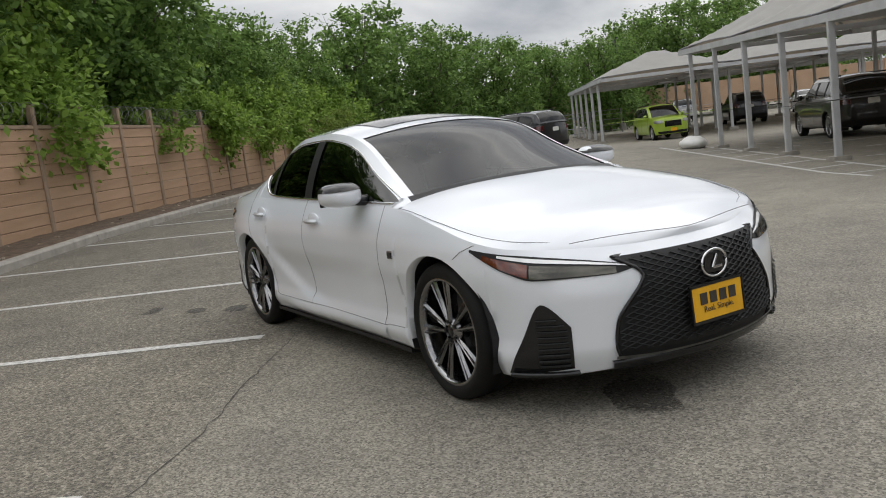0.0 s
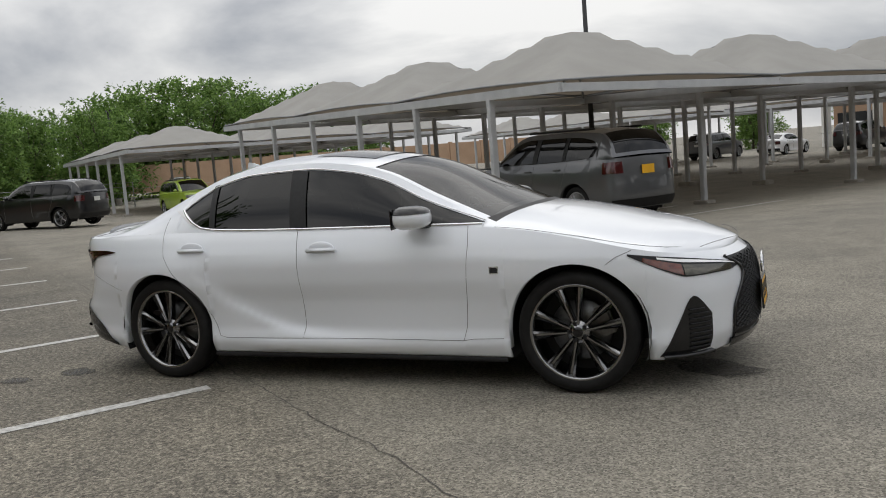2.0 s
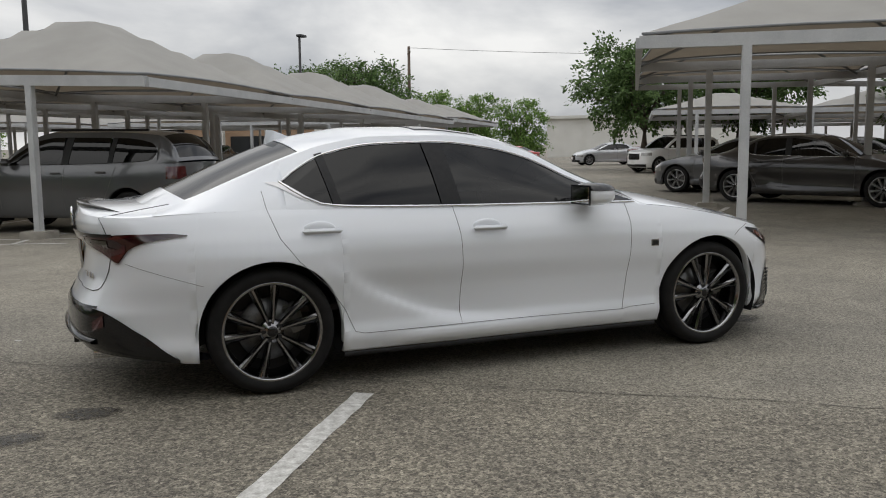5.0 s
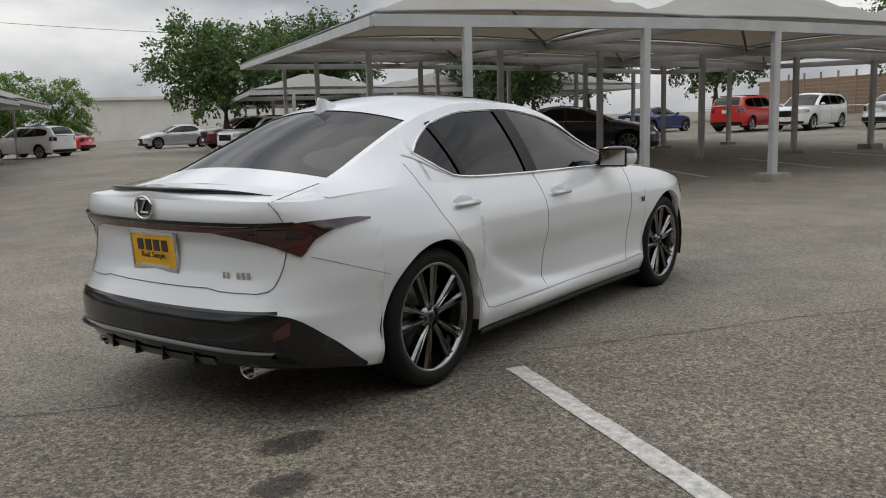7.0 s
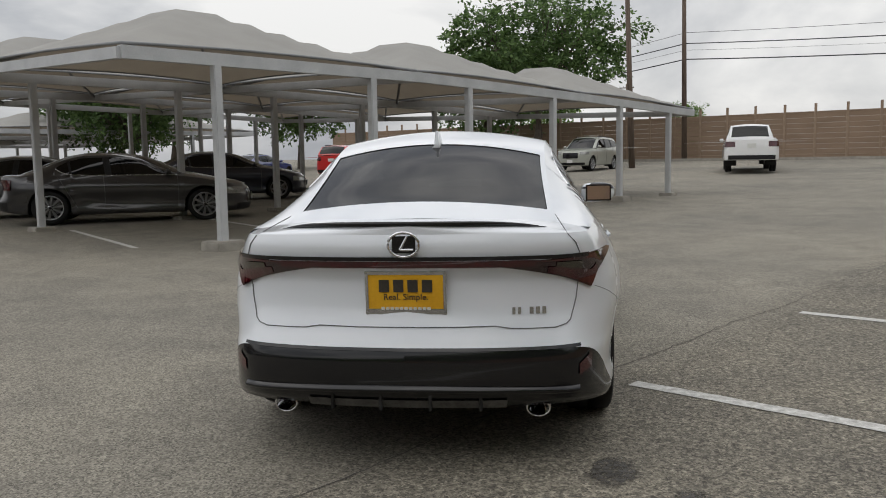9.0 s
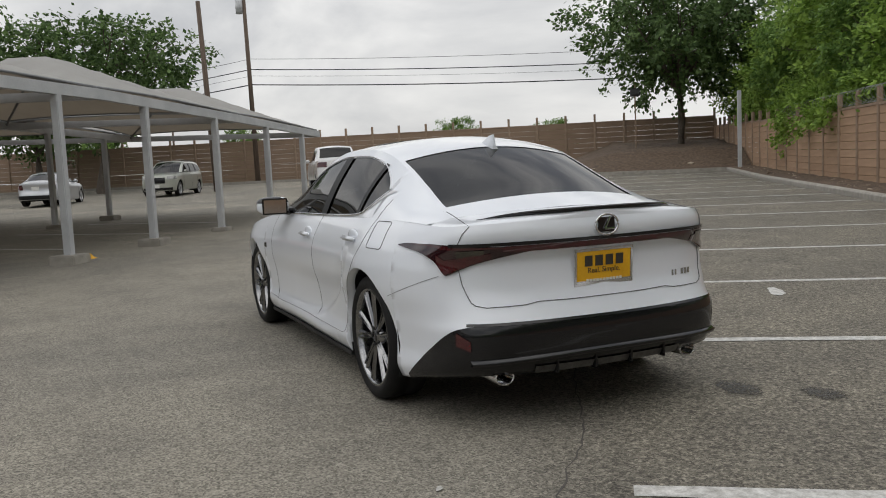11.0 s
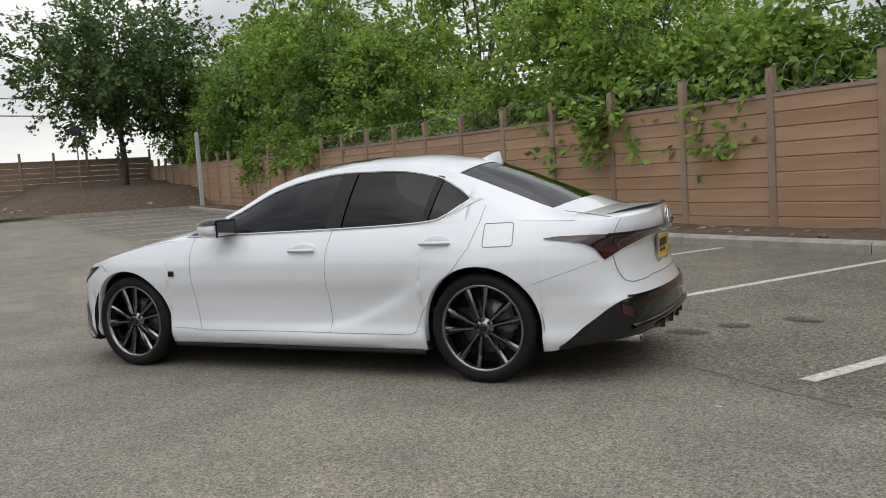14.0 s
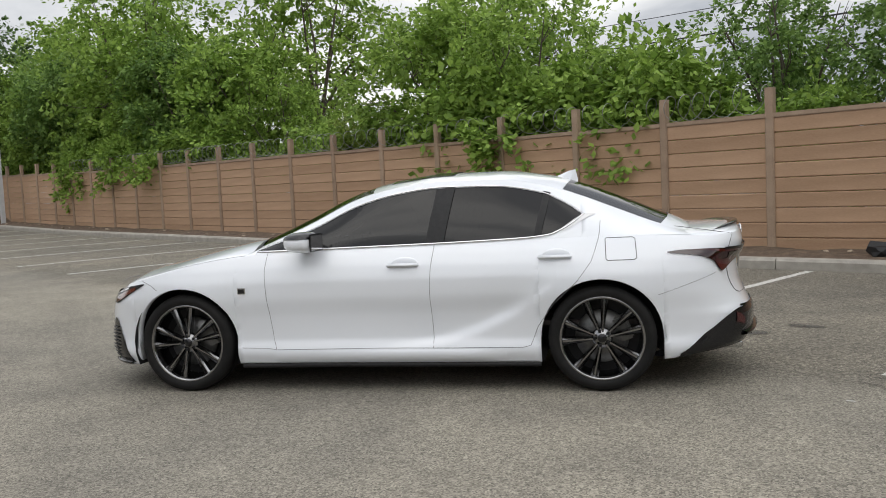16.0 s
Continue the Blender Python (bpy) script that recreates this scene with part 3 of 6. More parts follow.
class Shell:
    """The skin of a car, x ahead, y to its left: a ring of sides round the plan, caps over bonnet and boot, and a glasshouse."""

    def __init__(self, root, spec, paint):
        self.root, self.P, self.paint = root, spec, paint
        pts = [Vector((p[0], p[1])) for p in spec["plan"]]
        ext = [Vector((pts[0].x, -pts[1].y))] + pts + [Vector((pts[-1].x, -pts[-2].y))]
        dense = []
        for i in range(1, len(ext) - 2):
            a, b, c, d = ext[i - 1 : i + 3]
            for k in range(24):
                t = k / 24
                dense.append(0.5 * ((2 * b) + (c - a) * t + (2 * a - 5 * b + 4 * c - d) * t * t + (3 * b - a - 3 * c + d) * t**3))
        dense.append(ext[-2])
        self.poly = dense
        self.acc = [0.0]
        for a, b in zip(dense, dense[1:]):
            self.acc.append(self.acc[-1] + (b - a).length)
        self.length = self.acc[-1]
        self.f_side, self.f_front, self.f_rear = curve(spec["side_in"]), curve(spec["front_in"]), curve(spec["rear_in"])
        self.top = curve(spec["top"])
        self.top_front, self.top_rear = spec["top_front"], spec["top_rear"]
        self.yR, self.zR = curve([(p[0], p[1]) for p in spec["rail"]]), curve([(p[0], p[2]) for p in spec["rail"]])
        self.bx, self.bz = curve([(p[0], p[1]) for p in spec["bow"]]), curve([(p[0], p[2]) for p in spec["bow"]])
        self.wt, self.wb = curve(spec["win_top"]), curve(spec["win_low"])
        self.crown = curve(spec["crown"])
        if "crease" in spec:
            self.crease, self.crease_in = curve(spec["crease"]), curve(spec["crease_depth"])

    def plan(self, s):
        s = max(0.0, min(self.length, s))
        lo, hi = 0, len(self.acc) - 1
        while hi - lo > 1:
            mid = (lo + hi) // 2
            if self.acc[mid] <= s:
                lo = mid
            else:
                hi = mid
        t = (s - self.acc[lo]) / max(1e-9, self.acc[hi] - self.acc[lo])
        p = self.poly[lo].lerp(self.poly[hi], t)
        a, b = self.poly[max(0, lo - 2)], self.poly[min(len(self.poly) - 1, hi + 2)]
        d = (b - a).normalized()
        n = Vector((-d.y, d.x))
        n = -n if n.dot(p - Vector((p.x * 0.6, 0))) < 0 else n
        if s <= 1e-6:
            n = Vector((1, 0))
        if s >= self.length - 1e-6:
            n = Vector((-1, 0))
        return p, n

    def s_x(self, x):
        """Way along the ring to the point of the side at x."""
        lo, hi = 0.0, self.length
        for _ in range(40):
            m = (lo + hi) / 2
            if self.plan(m)[0].x > x:
                lo = m
            else:
                hi = m
        return lo

    def s_y(self, y, rear=False):
        a, b = (0.0, self.s_x(1.4)) if not rear else (self.length, self.s_x(-1.4))
        for _ in range(40):
            m = (a + b) / 2
            if self.plan(m)[0].y < y:
                a = m
            else:
                b = m
        return a

    def ring(self, s, z, off=0.0):
        p, n = self.plan(s)
        f, r = max(0.0, n.x), max(0.0, -n.x)
        f, r = min(1, f * 1.15) ** 1.6, min(1, r * 1.15) ** 1.6
        w = max(0.0, 1 - f - r)
        o = w * self.f_side(z) + f * self.f_front(z) + r * self.f_rear(z)
        for fx in self.P["arches"]:
            g = math.exp(-(((p.x - fx) / 0.42) ** 2)) * math.exp(-(((z - 0.62) / 0.2) ** 2)) * w
            o -= self.P.get("flare", 0.018) * g
        waist = self.P.get("waist", 0.0)
        if waist:
            o += waist * w * math.exp(-(((p.x + 0.15) / 0.75) ** 2)) * math.exp(-(((z - 0.5) / 0.17) ** 2))
        if "crease" in self.P and -1.12 < p.x < 0.3:
            zc = self.crease(p.x)
            over = 1 / (1 + math.exp(-(z - zc - 0.03) / 0.012))
            o += self.crease_in(p.x) * (over * math.exp(-(max(0.0, z - zc) / 0.2) ** 2) - 0.3 * (1 - over) * max(0.0, 1 - (zc - z) / 0.3)) * w
        q = p - n * (o - off)
        return Vector((q.x, max(0.0, q.y), z))

    def ring_top(self, s):
        p, n = self.plan(s)
        z = self.top(p.x)
        return z

    def low(self, x):
        z = self.P["low"](x)
        for c in self.P["arches"]:
            R = self.P["arch_r"]
            if abs(x - c) < R:
                z = max(z, self.P["hub_z"] + math.sqrt(R * R - (x - c) ** 2))
        return z

    def rows(self, name, grid, material, label="", both=True, smooth=True, parent=None, thick=0.0):
        """A sheet from rows of points on the car's left; both: joined with its mirror image."""
        verts, faces = [], []
        h, w = len(grid), len(grid[0])
        sides = (1, -1) if both else (1,)
        for sg in sides:
            k = len(verts)
            verts += [Vector((p[0], p[1] * sg, p[2])) for r in grid for p in r]
            faces_side = []
            for j in range(h - 1):
                for i in range(w - 1):
                    faces_side.append((k + j * w + i, k + j * w + i + 1, k + (j + 1) * w + i + 1, k + (j + 1) * w + i))
            tot = 0.0
            for f in faces_side[:: max(1, len(faces_side) // 60)]:
                a, b, c = verts[f[0]], verts[f[1]], verts[f[2]]
                tot += (b - a).cross(c - a).dot((a + c) / 2 - Vector((0.0, 0, 0.55)))
            if tot < 0:
                faces_side = [f[::-1] for f in faces_side]
            faces += faces_side
        return from_arrays(name, verts, faces, material, parent or self.root, label, smooth)

    def split(self, name, grid, material, label="", parent=None):
        """The same sheet as two parts, one on each side."""
        out = []
        for sg in (1, -1):
            g = [[Vector((p[0], p[1] * sg, p[2])) for p in r] for r in grid]
            out.append(self.rows(name, g, material, label, False, True, parent))
        return out

    def band(self, s0, s1, z0, z1, off, n=24, m=8):
        g = []
        for j in range(m + 1):
            r = []
            for i in range(n + 1):
                s = s0 + (s1 - s0) * i / n
                a, b = (z0(s) if callable(z0) else z0), (z1(s) if callable(z1) else z1)
                r.append(self.ring(s, a + (b - a) * j / m, off))
            g.append(r)
        return g

    def topT(self, x, w, off=0.0):
        q = 1 - w * w
        return Vector((x + self.bx(x) * q + off * 0.4 * (1 if x > 0.3 else -1 if x < -1.2 else 0), w * self.yR(x), self.zR(x) + self.bz(x) * q + off))

    def side(self, x, z, off=0.0):
        s = self.s_x(x)
        b = self.ring(s, self.top(x))
        zb, zr = b.z, self.zR(x)
        q = (z - zb) / max(1e-4, zr - zb)
        y = b.y + (self.yR(x) - b.y) * q + 0.022 * 4 * max(0, q) * max(0, 1 - q)
        return Vector((x, y + off, z + off * 0.3))

    def build(self):
        P = self.P
        # stations round the plan, closer at the wheel arches
        res = P.get("res", 1.0)
        k70 = int((110 if res == 1.0 else 70) * res)
        ss = [self.length * i / k70 for i in range(k70 + 1)]
        for c in P["arches"]:
            R = P["arch_r"]
            for k in range(25):
                ss.append(self.s_x(c + R * math.cos(math.pi * k / 24) * 0.9999))
            ss += [self.s_x(c + R * 1.002), self.s_x(c - R * 1.002)]
        ss = sorted(set(round(s, 5) for s in ss))
        n = int((66 if "crease" in P and res == 1.0 else 26) * res)
        grid = []
        for j in range(n + 1):
            r = []
            for s in ss:
                x = self.plan(s)[0].x
                a, b = self.low(x), self.ring_top(s)
                r.append(self.ring(s, a + (b - a) * (j / n)))
            grid.append(r)
        inner = [Vector((p.x - 0.0, max(0, p.y - 0.05), p.z + 0.0)) for p in grid[0]]
        self.rows("body_side", [inner] + grid, self.paint)
        tops = grid[-1]
        front = [p for p in tops if p.x > P["cowl"] - 0.12]
        rear = [p for p in tops if p.x < P["deck"] + 0.15]
        for name, row in (("bonnet", front), ("boot_lid", rear)):
            g = []
            for k in range(21):
                w = 1 - k / 20
                g.append([Vector((p.x, p.y * w, p.z + self.crown(p.x) * (1 - w**2.4) - 0.006 * (w > 0.999))) for p in row])
            self.rows(name, g, self.paint)
        # glasshouse
        X0, X1 = P["rail"][0][0], P["rail"][-1][0]
        xs = [X0 + (X1 - X0) * i / 60 for i in range(61)]
        tip0, tip1 = P["win_x"]
        xs = sorted(xs + [tip0 + 2e-4, tip0 - 2e-4, tip1 + 2e-4, tip1 - 2e-4], reverse=True)

        def strip(x):
            return (self.wt(x), self.zR(x)) if tip1 < x < tip0 else (self.top(x) + (self.zR(x) - self.top(x)) * 0.0, self.zR(x))

        g = [[self.side(x, strip(x)[0] + (strip(x)[1] - strip(x)[0]) * j / 6) for x in xs] for j in range(7)]
        # upper strip, then the sill below the glass
        self.rows("roof_rail", g, self.paint)
        xw = [tip0 + (tip1 - tip0) * i / 44 for i in range(45)]
        self.split("window_sill", [[self.side(x, self.top(x) + (self.wb(x) - self.top(x)) * j / 3) for x in xw] for j in range(4)], self.paint)
        a0, a1, r0, r1 = P["screen"]
        ws = [1 - 2 * k / 24 for k in range(25)]

        def sheet(xa, xb, n=20, w0=1.0, off=0.0):
            return [[self.topT(xa + (xb - xa) * j / n, w0 * w, off) for w in ws] for j in range(n + 1)]

        edge = P.get("pillar_w", 0.93)
        self.rows("roof", sheet(a1, r0), self.paint, both=False)
        self.rows("cowl", sheet(X0, a0, 4), MATT_BLACK, "black plastic cowl", both=False)
        self.rows("rear_shelf", sheet(r1, X1, 6), self.paint, both=False)
        for xa, xb in ((a0, a1), (r0, r1)):
            g = [[self.topT(xa + (xb - xa) * j / 14, edge + (1 - edge) * k / 4) for k in range(5)] for j in range(15)]
            self.split("pillar", g, self.paint)
        self.rows("windscreen", sheet(a0, a1, 16, edge + 0.01, -0.004), P["glass"][0], "tinted windscreen", both=False)
        self.rows("rear_window", sheet(r0, r1, 16, edge + 0.01, -0.004), P["glass"][2], "dark tinted rear window", both=False)
        for xa, xb, gl in P["panes"]:
            n = 16
            cols = [xa + (xb - xa) * i / n for i in range(n + 1)]
            g = [[self.side(x, self.wb(x) + (self.wt(x) - self.wb(x)) * j / 8, -0.004) for x in cols] for j in range(9)]
            self.split("side_window", g, P["glass"][gl], "dark tinted side window")
        for xa, xb in P["posts"]:
            g = [[self.side(x + 0.06 * j / 6 * P.get("lean", -1), self.wb(x) + (self.wt(x) - self.wb(x)) * j / 6, 0.004) for x in (xa, (xa + xb) / 2, xb)] for j in range(7)]
            self.split("door_post", g, MATT_BLACK, "black door post")

    def seam(self, name, pts, r=0.0016, material=None, parent=None):
        """A thin line along (x, z) points of the side, on both sides."""
        path = []
        for (x0, z0), (x1, z1) in zip(pts, pts[1:]):
            k = max(2, int(math.hypot(x1 - x0, z1 - z0) / 0.03))
            path += [(x0 + (x1 - x0) * i / k, z0 + (z1 - z0) * i / k) for i in range(k)]
        path.append(pts[-1])
        out = []
        for sg in (1, -1):
            q = []
            for x, z in path:
                p = self.ring(self.s_x(x), z) if z <= self.top(x) else self.side(x, z)
                q.append((p.x, (p.y + 0.0005) * sg, p.z))
            out.append(tube(name, q, r, material or GAP, parent or self.root, "", 5))
        return out


def lathe(name, profile, material, parent, label="", n=48, smooth=True):
    """Turns (radius, y) pairs about the wheel's axle."""
    verts, faces = [], []
    m = len(profile)
    for k in range(n):
        t = 2 * math.pi * k / n
        verts += [(r * math.cos(t), y, r * math.sin(t)) for r, y in profile]
    for k in range(n):
        h = (k + 1) % n
        for i in range(m - 1):
            faces.append((k * m + i, k * m + i + 1, h * m + i + 1, h * m + i))
    return from_arrays(name, verts, faces, material, parent, label, smooth)


def spoke_mesh(r0, r1, w0, w1, y0, y1, material, ridge=0.008):
    """One spoke along x: narrow at the hub, wide and forked by a groove at the rim."""
    bm = bmesh.new()
    secs = []
    for t in (0, 0.3, 0.55, 0.8, 1):
        r, w, y = r0 + (r1 - r0) * t, w0 + (w1 - w0) * t, y0 + (y1 - y0) * t
        dip = y + ridge * (1 - t) - 0.013 * t
        secs.append([bm.verts.new(p) for p in ((r, y - 0.035, -w), (r, y, -w * 0.9), (r, y + ridge, -w * 0.5), (r, dip, -w * 0.2), (r, dip, w * 0.2), (r, y + ridge, w * 0.5), (r, y, w * 0.9), (r, y - 0.035, w))])
    for a, b in zip(secs, secs[1:]):
        for i in range(7):
            bm.faces.new((a[i], a[i + 1], b[i + 1], b[i]))
    bmesh.ops.recalc_face_normals(bm, faces=bm.faces)
    return mesh_of("spoke", bm, material)


def wheel(parent, x, y, z, R=0.335, rim_r=0.252, width=0.22, spokes=10, rim=None, side=1, pair=0.0, turn=0.0, label=""):
    """Tyre, rim and spokes; the outer face looks to +y, turned about for the other side."""
    rim = rim or RIM_DARK
    w = new("wheel")
    w.parent = parent
    w.matrix_basis = pose(x, y, z, 0, 0, (0 if side > 0 else 180) + turn)
    h = width / 2
    t = lathe("tyre", [(rim_r - 0.005, -h * 0.9), (rim_r + 0.02, -h), (R - 0.03, -h), (R - 0.008, -h * 0.86), (R, -h * 0.62), (R, -0.012), (R - 0.008, -0.008), (R - 0.008, 0.008), (R, 0.012), (R, h * 0.62), (R - 0.008, h * 0.86), (R - 0.03, h * 0.99), (rim_r + 0.025, h), (rim_r + 0.004, h * 0.93), (rim_r - 0.004, h * 0.86)], RUBBER, w, "black road tyre", 56)
    lathe("rim", [(rim_r + 0.003, h * 0.88), (rim_r - 0.004, h * 0.93), (rim_r - 0.014, h * 0.88), (rim_r - 0.02, h * 0.6), (rim_r - 0.03, 0.0), (rim_r - 0.03, -h * 0.9)], rim, w, "", 56)
    lathe("brake_disc", [(0.05, 0.0), (0.165, 0.0), (0.168, -0.01), (0.168, -0.02)], STEEL_DISC, w, "grey brake disc", 40)
    lathe("wheel_back", [(0.0, -0.05), (rim_r - 0.03, -0.05)], MATT_BLACK, w, "", 32)
    me = spoke_mesh(0.045, rim_r - 0.012, 0.010, 0.029, h * 0.62, h * 0.74, rim, 0.012)
    for k in range(spokes):
        a = 360 * k / spokes + (pair if k % 2 else -pair)
        o = new("spoke", me)
        o.parent, o.matrix_basis = w, pose(0, 0, 0, 0, a + 9, 0)
    lathe("hub", [(0.0, h * 0.72), (0.03, h * 0.72), (0.034, h * 0.68), (0.062, h * 0.64), (0.066, h * 0.4)], rim, w, "", 24)
    lathe("hub_cap", [(0.0, h * 0.745), (0.026, h * 0.745), (0.028, h * 0.72)], GLOSS_BLACK, w, "black centre cap", 20)
    me = mesh_of("wheel_nut", boxed(0.018, 0.02, 0.018), MATT_BLACK)
    for k in range(5):
        o = new("wheel_nut", me)
        o.parent, o.matrix_basis = w, pose(0.048 * math.cos(k * 1.2566), h * 0.66, 0.048 * math.sin(k * 1.2566))
    c = boxed(0.09, 0.05, 0.16, pose(-0.13, -0.01, 0.05, 0, 20, 0), 0.012)
    part("brake_caliper", c, STEEL_DISC, w, "grey brake caliper")
    return w


def arches_and_floor(root, S, z0=0.24, half=0.80):
    P = S.P
    xs = P["arches"]
    R = P["arch_r"] + 0.012
    for c in xs:
        for sg in (1, -1):
            verts, faces = [], []
            n = 18
            for k in range(n + 1):
                t = math.pi * (-0.12 + 1.24 * k / n)
                for y in (half + 0.055, half - 0.35):
                    verts.append((c + R * math.cos(t), y * sg, P["hub_z"] + R * math.sin(t)))
            for k in range(n):
                faces.append((2 * k, 2 * k + 1, 2 * k + 3, 2 * k + 2))
            m = len(verts)
            verts += [(c, (half - 0.35) * sg, P["hub_z"])]
            for k in range(n):
                faces.append((2 * k + 1, m, 2 * k + 3))
            from_arrays("arch_liner", verts, faces, MATT_BLACK, root, "black wheel arch liner", False)
    a, b = P["plan"][0][0], P["plan"][-1][0]
    part("floor_pan", boxed(a - b - 0.45, half * 2 - 0.75, 0.06, pose((a + b) / 2, 0, z0)), MATT_BLACK, root, "black underbody")
    mid = xs[0] + xs[1]
    part("floor_side", boxed(xs[0] - xs[1] - 2 * R, half * 2 + 0.02, 0.05, pose(mid / 2, 0, z0)), MATT_BLACK, root)


SEDAN = dict(
    plan=[(2.25, 0), (2.237, 0.16), (2.195, 0.35), (2.115, 0.54), (1.985, 0.725), (1.79, 0.838), (1.4, 0.888), (0.9, 0.882), (0.3, 0.876), (-0.4, 0.88), (-1.0, 0.89), (-1.4, 0.903), (-1.8, 0.868), (-2.08, 0.79), (-2.24, 0.63), (-2.315, 0.36), (-2.34, 0)],
    side_in=[(0.16, 0.06), (0.2, 0.035), (0.27, 0.012), (0.36, 0.03), (0.5, 0.022), (0.64, 0.002), (0.72, 0.004), (0.8, 0.022), (0.88, 0.058), (0.93, 0.088), (0.97, 0.12)],
    front_in=[(0.16, 0.05), (0.2, 0.03), (0.3, 0.0), (0.5, 0.0), (0.58, 0.012), (0.64, 0.035), (0.68, 0.075), (0.72, 0.13), (0.76, 0.19)],
    rear_in=[(0.2, 0.06), (0.28, -0.005), (0.36, -0.04), (0.46, -0.042), (0.52, -0.015), (0.57, 0.008), (0.66, 0.04), (0.76, 0.05), (0.84, 0.02), (0.9, 0.012), (0.96, 0.03), (1.0, 0.05)],
    top=[(2.2, 0.70), (2.05, 0.715), (1.9, 0.735), (1.7, 0.775), (1.4, 0.845), (1.0, 0.905), (0.63, 0.928), (-0.34, 0.94), (-1.07, 0.957), (-1.4, 0.965), (-1.8, 0.958), (-2.1, 0.945), (-2.3, 0.955)],
    top_front=0.7, top_rear=0.96,
    crown=[(2.22, 0.0), (2.05, 0.06), (1.9, 0.085), (1.5, 0.075), (1.0, 0.088), (0.8, 0.085), (-1.6, 0.05), (-1.9, 0.05), (-2.15, 0.045), (-2.34, 0.03)],
    rail=[(0.95, 0.715, 0.925), (0.52, 0.628, 1.105), (0.19, 0.585, 1.258), (-0.05, 0.57, 1.318), (-0.36, 0.562, 1.348), (-0.74, 0.556, 1.343), (-1.03, 0.552, 1.297), (-1.25, 0.556, 1.222), (-1.5, 0.57, 1.12), (-1.75, 0.59, 1.02), (-1.95, 0.60, 0.962)],
    bow=[(0.95, 0.12, 0.05), (0.5, 0.16, 0.035), (0.15, 0.08, 0.055), (-0.2, 0.0, 0.06), (-0.9, 0.0, 0.065), (-1.2, -0.05, 0.07), (-1.75, -0.09, 0.05), (-1.95, -0.05, 0.035)],
    win_top=[(0.875, 0.943), (0.5, 1.07), (0.18, 1.212), (-0.06, 1.272), (-0.37, 1.305), (-0.74, 1.297), (-1.03, 1.245), (-1.19, 1.17), (-1.285, 1.105)],
    win_low=[(0.875, 0.94), (0.3, 0.948), (-0.34, 0.957), (-0.9, 0.972), (-1.08, 0.988), (-1.18, 1.03), (-1.285, 1.10)],
    win_x=(0.875, -1.285), cowl=0.95, deck=-1.8,
    screen=(0.87, 0.10, -1.16, -1.77), pillar_w=0.955,
    glass=(GLASS_SCREEN, GLASS_TINT, GLASS_DARK),
    panes=((0.87, -0.372, 1), (-0.374, -1.036, 2), (-1.038, -1.283, 2)),
    posts=((-0.285, -0.405), (-0.985, -1.03)),
    crease=[(0.3, 0.25), (-0.1, 0.27), (-0.42, 0.315), (-0.75, 0.44), (-1.12, 0.66)], crease_depth=[(0.3, 0.0), (0.0, 0.008), (-0.4, 0.024), (-0.8, 0.025), (-1.0, 0.011), (-1.12, 0.0)],
    arches=(1.39, -1.39), arch_r=0.377, hub_z=0.332, flare=0.022, waist=0.014,
    low=curve([(2.3, 0.2), (1.85, 0.175), (1.7, 0.19), (0.9, 0.19), (-1.0, 0.19), (-1.78, 0.2), (-2.0, 0.235), (-2.2, 0.26), (-2.34, 0.27)]),
)


def bar_word(root, name, m, width, height, bars, material, gap=0.25):
    """Lettering that is not to be read: plain bars of its size."""
    w = width / (bars + (bars - 1) * gap)
    me = mesh_of(name, boxed(0.003, w, height), material)
    for k in range(bars):
        o = new(name, me)
        o.parent, o.matrix_basis = root, m @ pose(0, -width / 2 + w / 2 + k * w * (1 + gap), 0)


def words(name, text, size, m, material, parent):
    c = bpy.data.curves.new(name, "FONT")
    c.body, c.size, c.extrude, c.align_x, c.align_y = text, size, 0.0008, "CENTER", "CENTER"
    tmp = bpy.data.objects.new(name, c)
    me = bpy.data.meshes.new_from_object(tmp)
    bpy.data.objects.remove(tmp)
    me.materials.clear()
    me.materials.append(material)
    o = new(name, me)
    o.parent, o.matrix_basis = parent, m
    return o


def dealer_plate(root, m, frame_material, lower):
    """A yellow dealer plate facing +x of m: bars for the name, a slogan, a rim."""
    p = part("dealer_plate", boxed(0.008, 0.305, 0.152, None, 0.003), PLATE_YELLOW, root, "yellow dealer plate with black print")
    p.matrix_basis = m
    z = 0.022 if not lower else 0.028
    bar_word(p, "name_bar", pose(0.006, 0, z), 0.215, 0.05, 4, INK, 0.42)
    words("slogan", "Real. Simple.", 0.036, pose(0.0055, 0, -0.026 if not lower else -0.018, 90, 0, 90), INK, p)
    if lower:
        bar_word(p, "address_bar", pose(0.007, 0, -0.064), 0.2, 0.011, 11, PLATE_WHITE, 0.4)
    bm = bmesh.new()
    for sy, sz, y, zz in ((0.33, 0.014, 0, 0.08), (0.33, 0.024 if lower else 0.014, 0, -0.078), (0.012, 0.17, 0.158, 0), (0.012, 0.17, -0.158, 0)):
        box(bm, 0.012, sy, sz, pose(0.001, y, zz), 0.002)
    part("plate_frame", bm, frame_material, p, "plate frame")
    return p


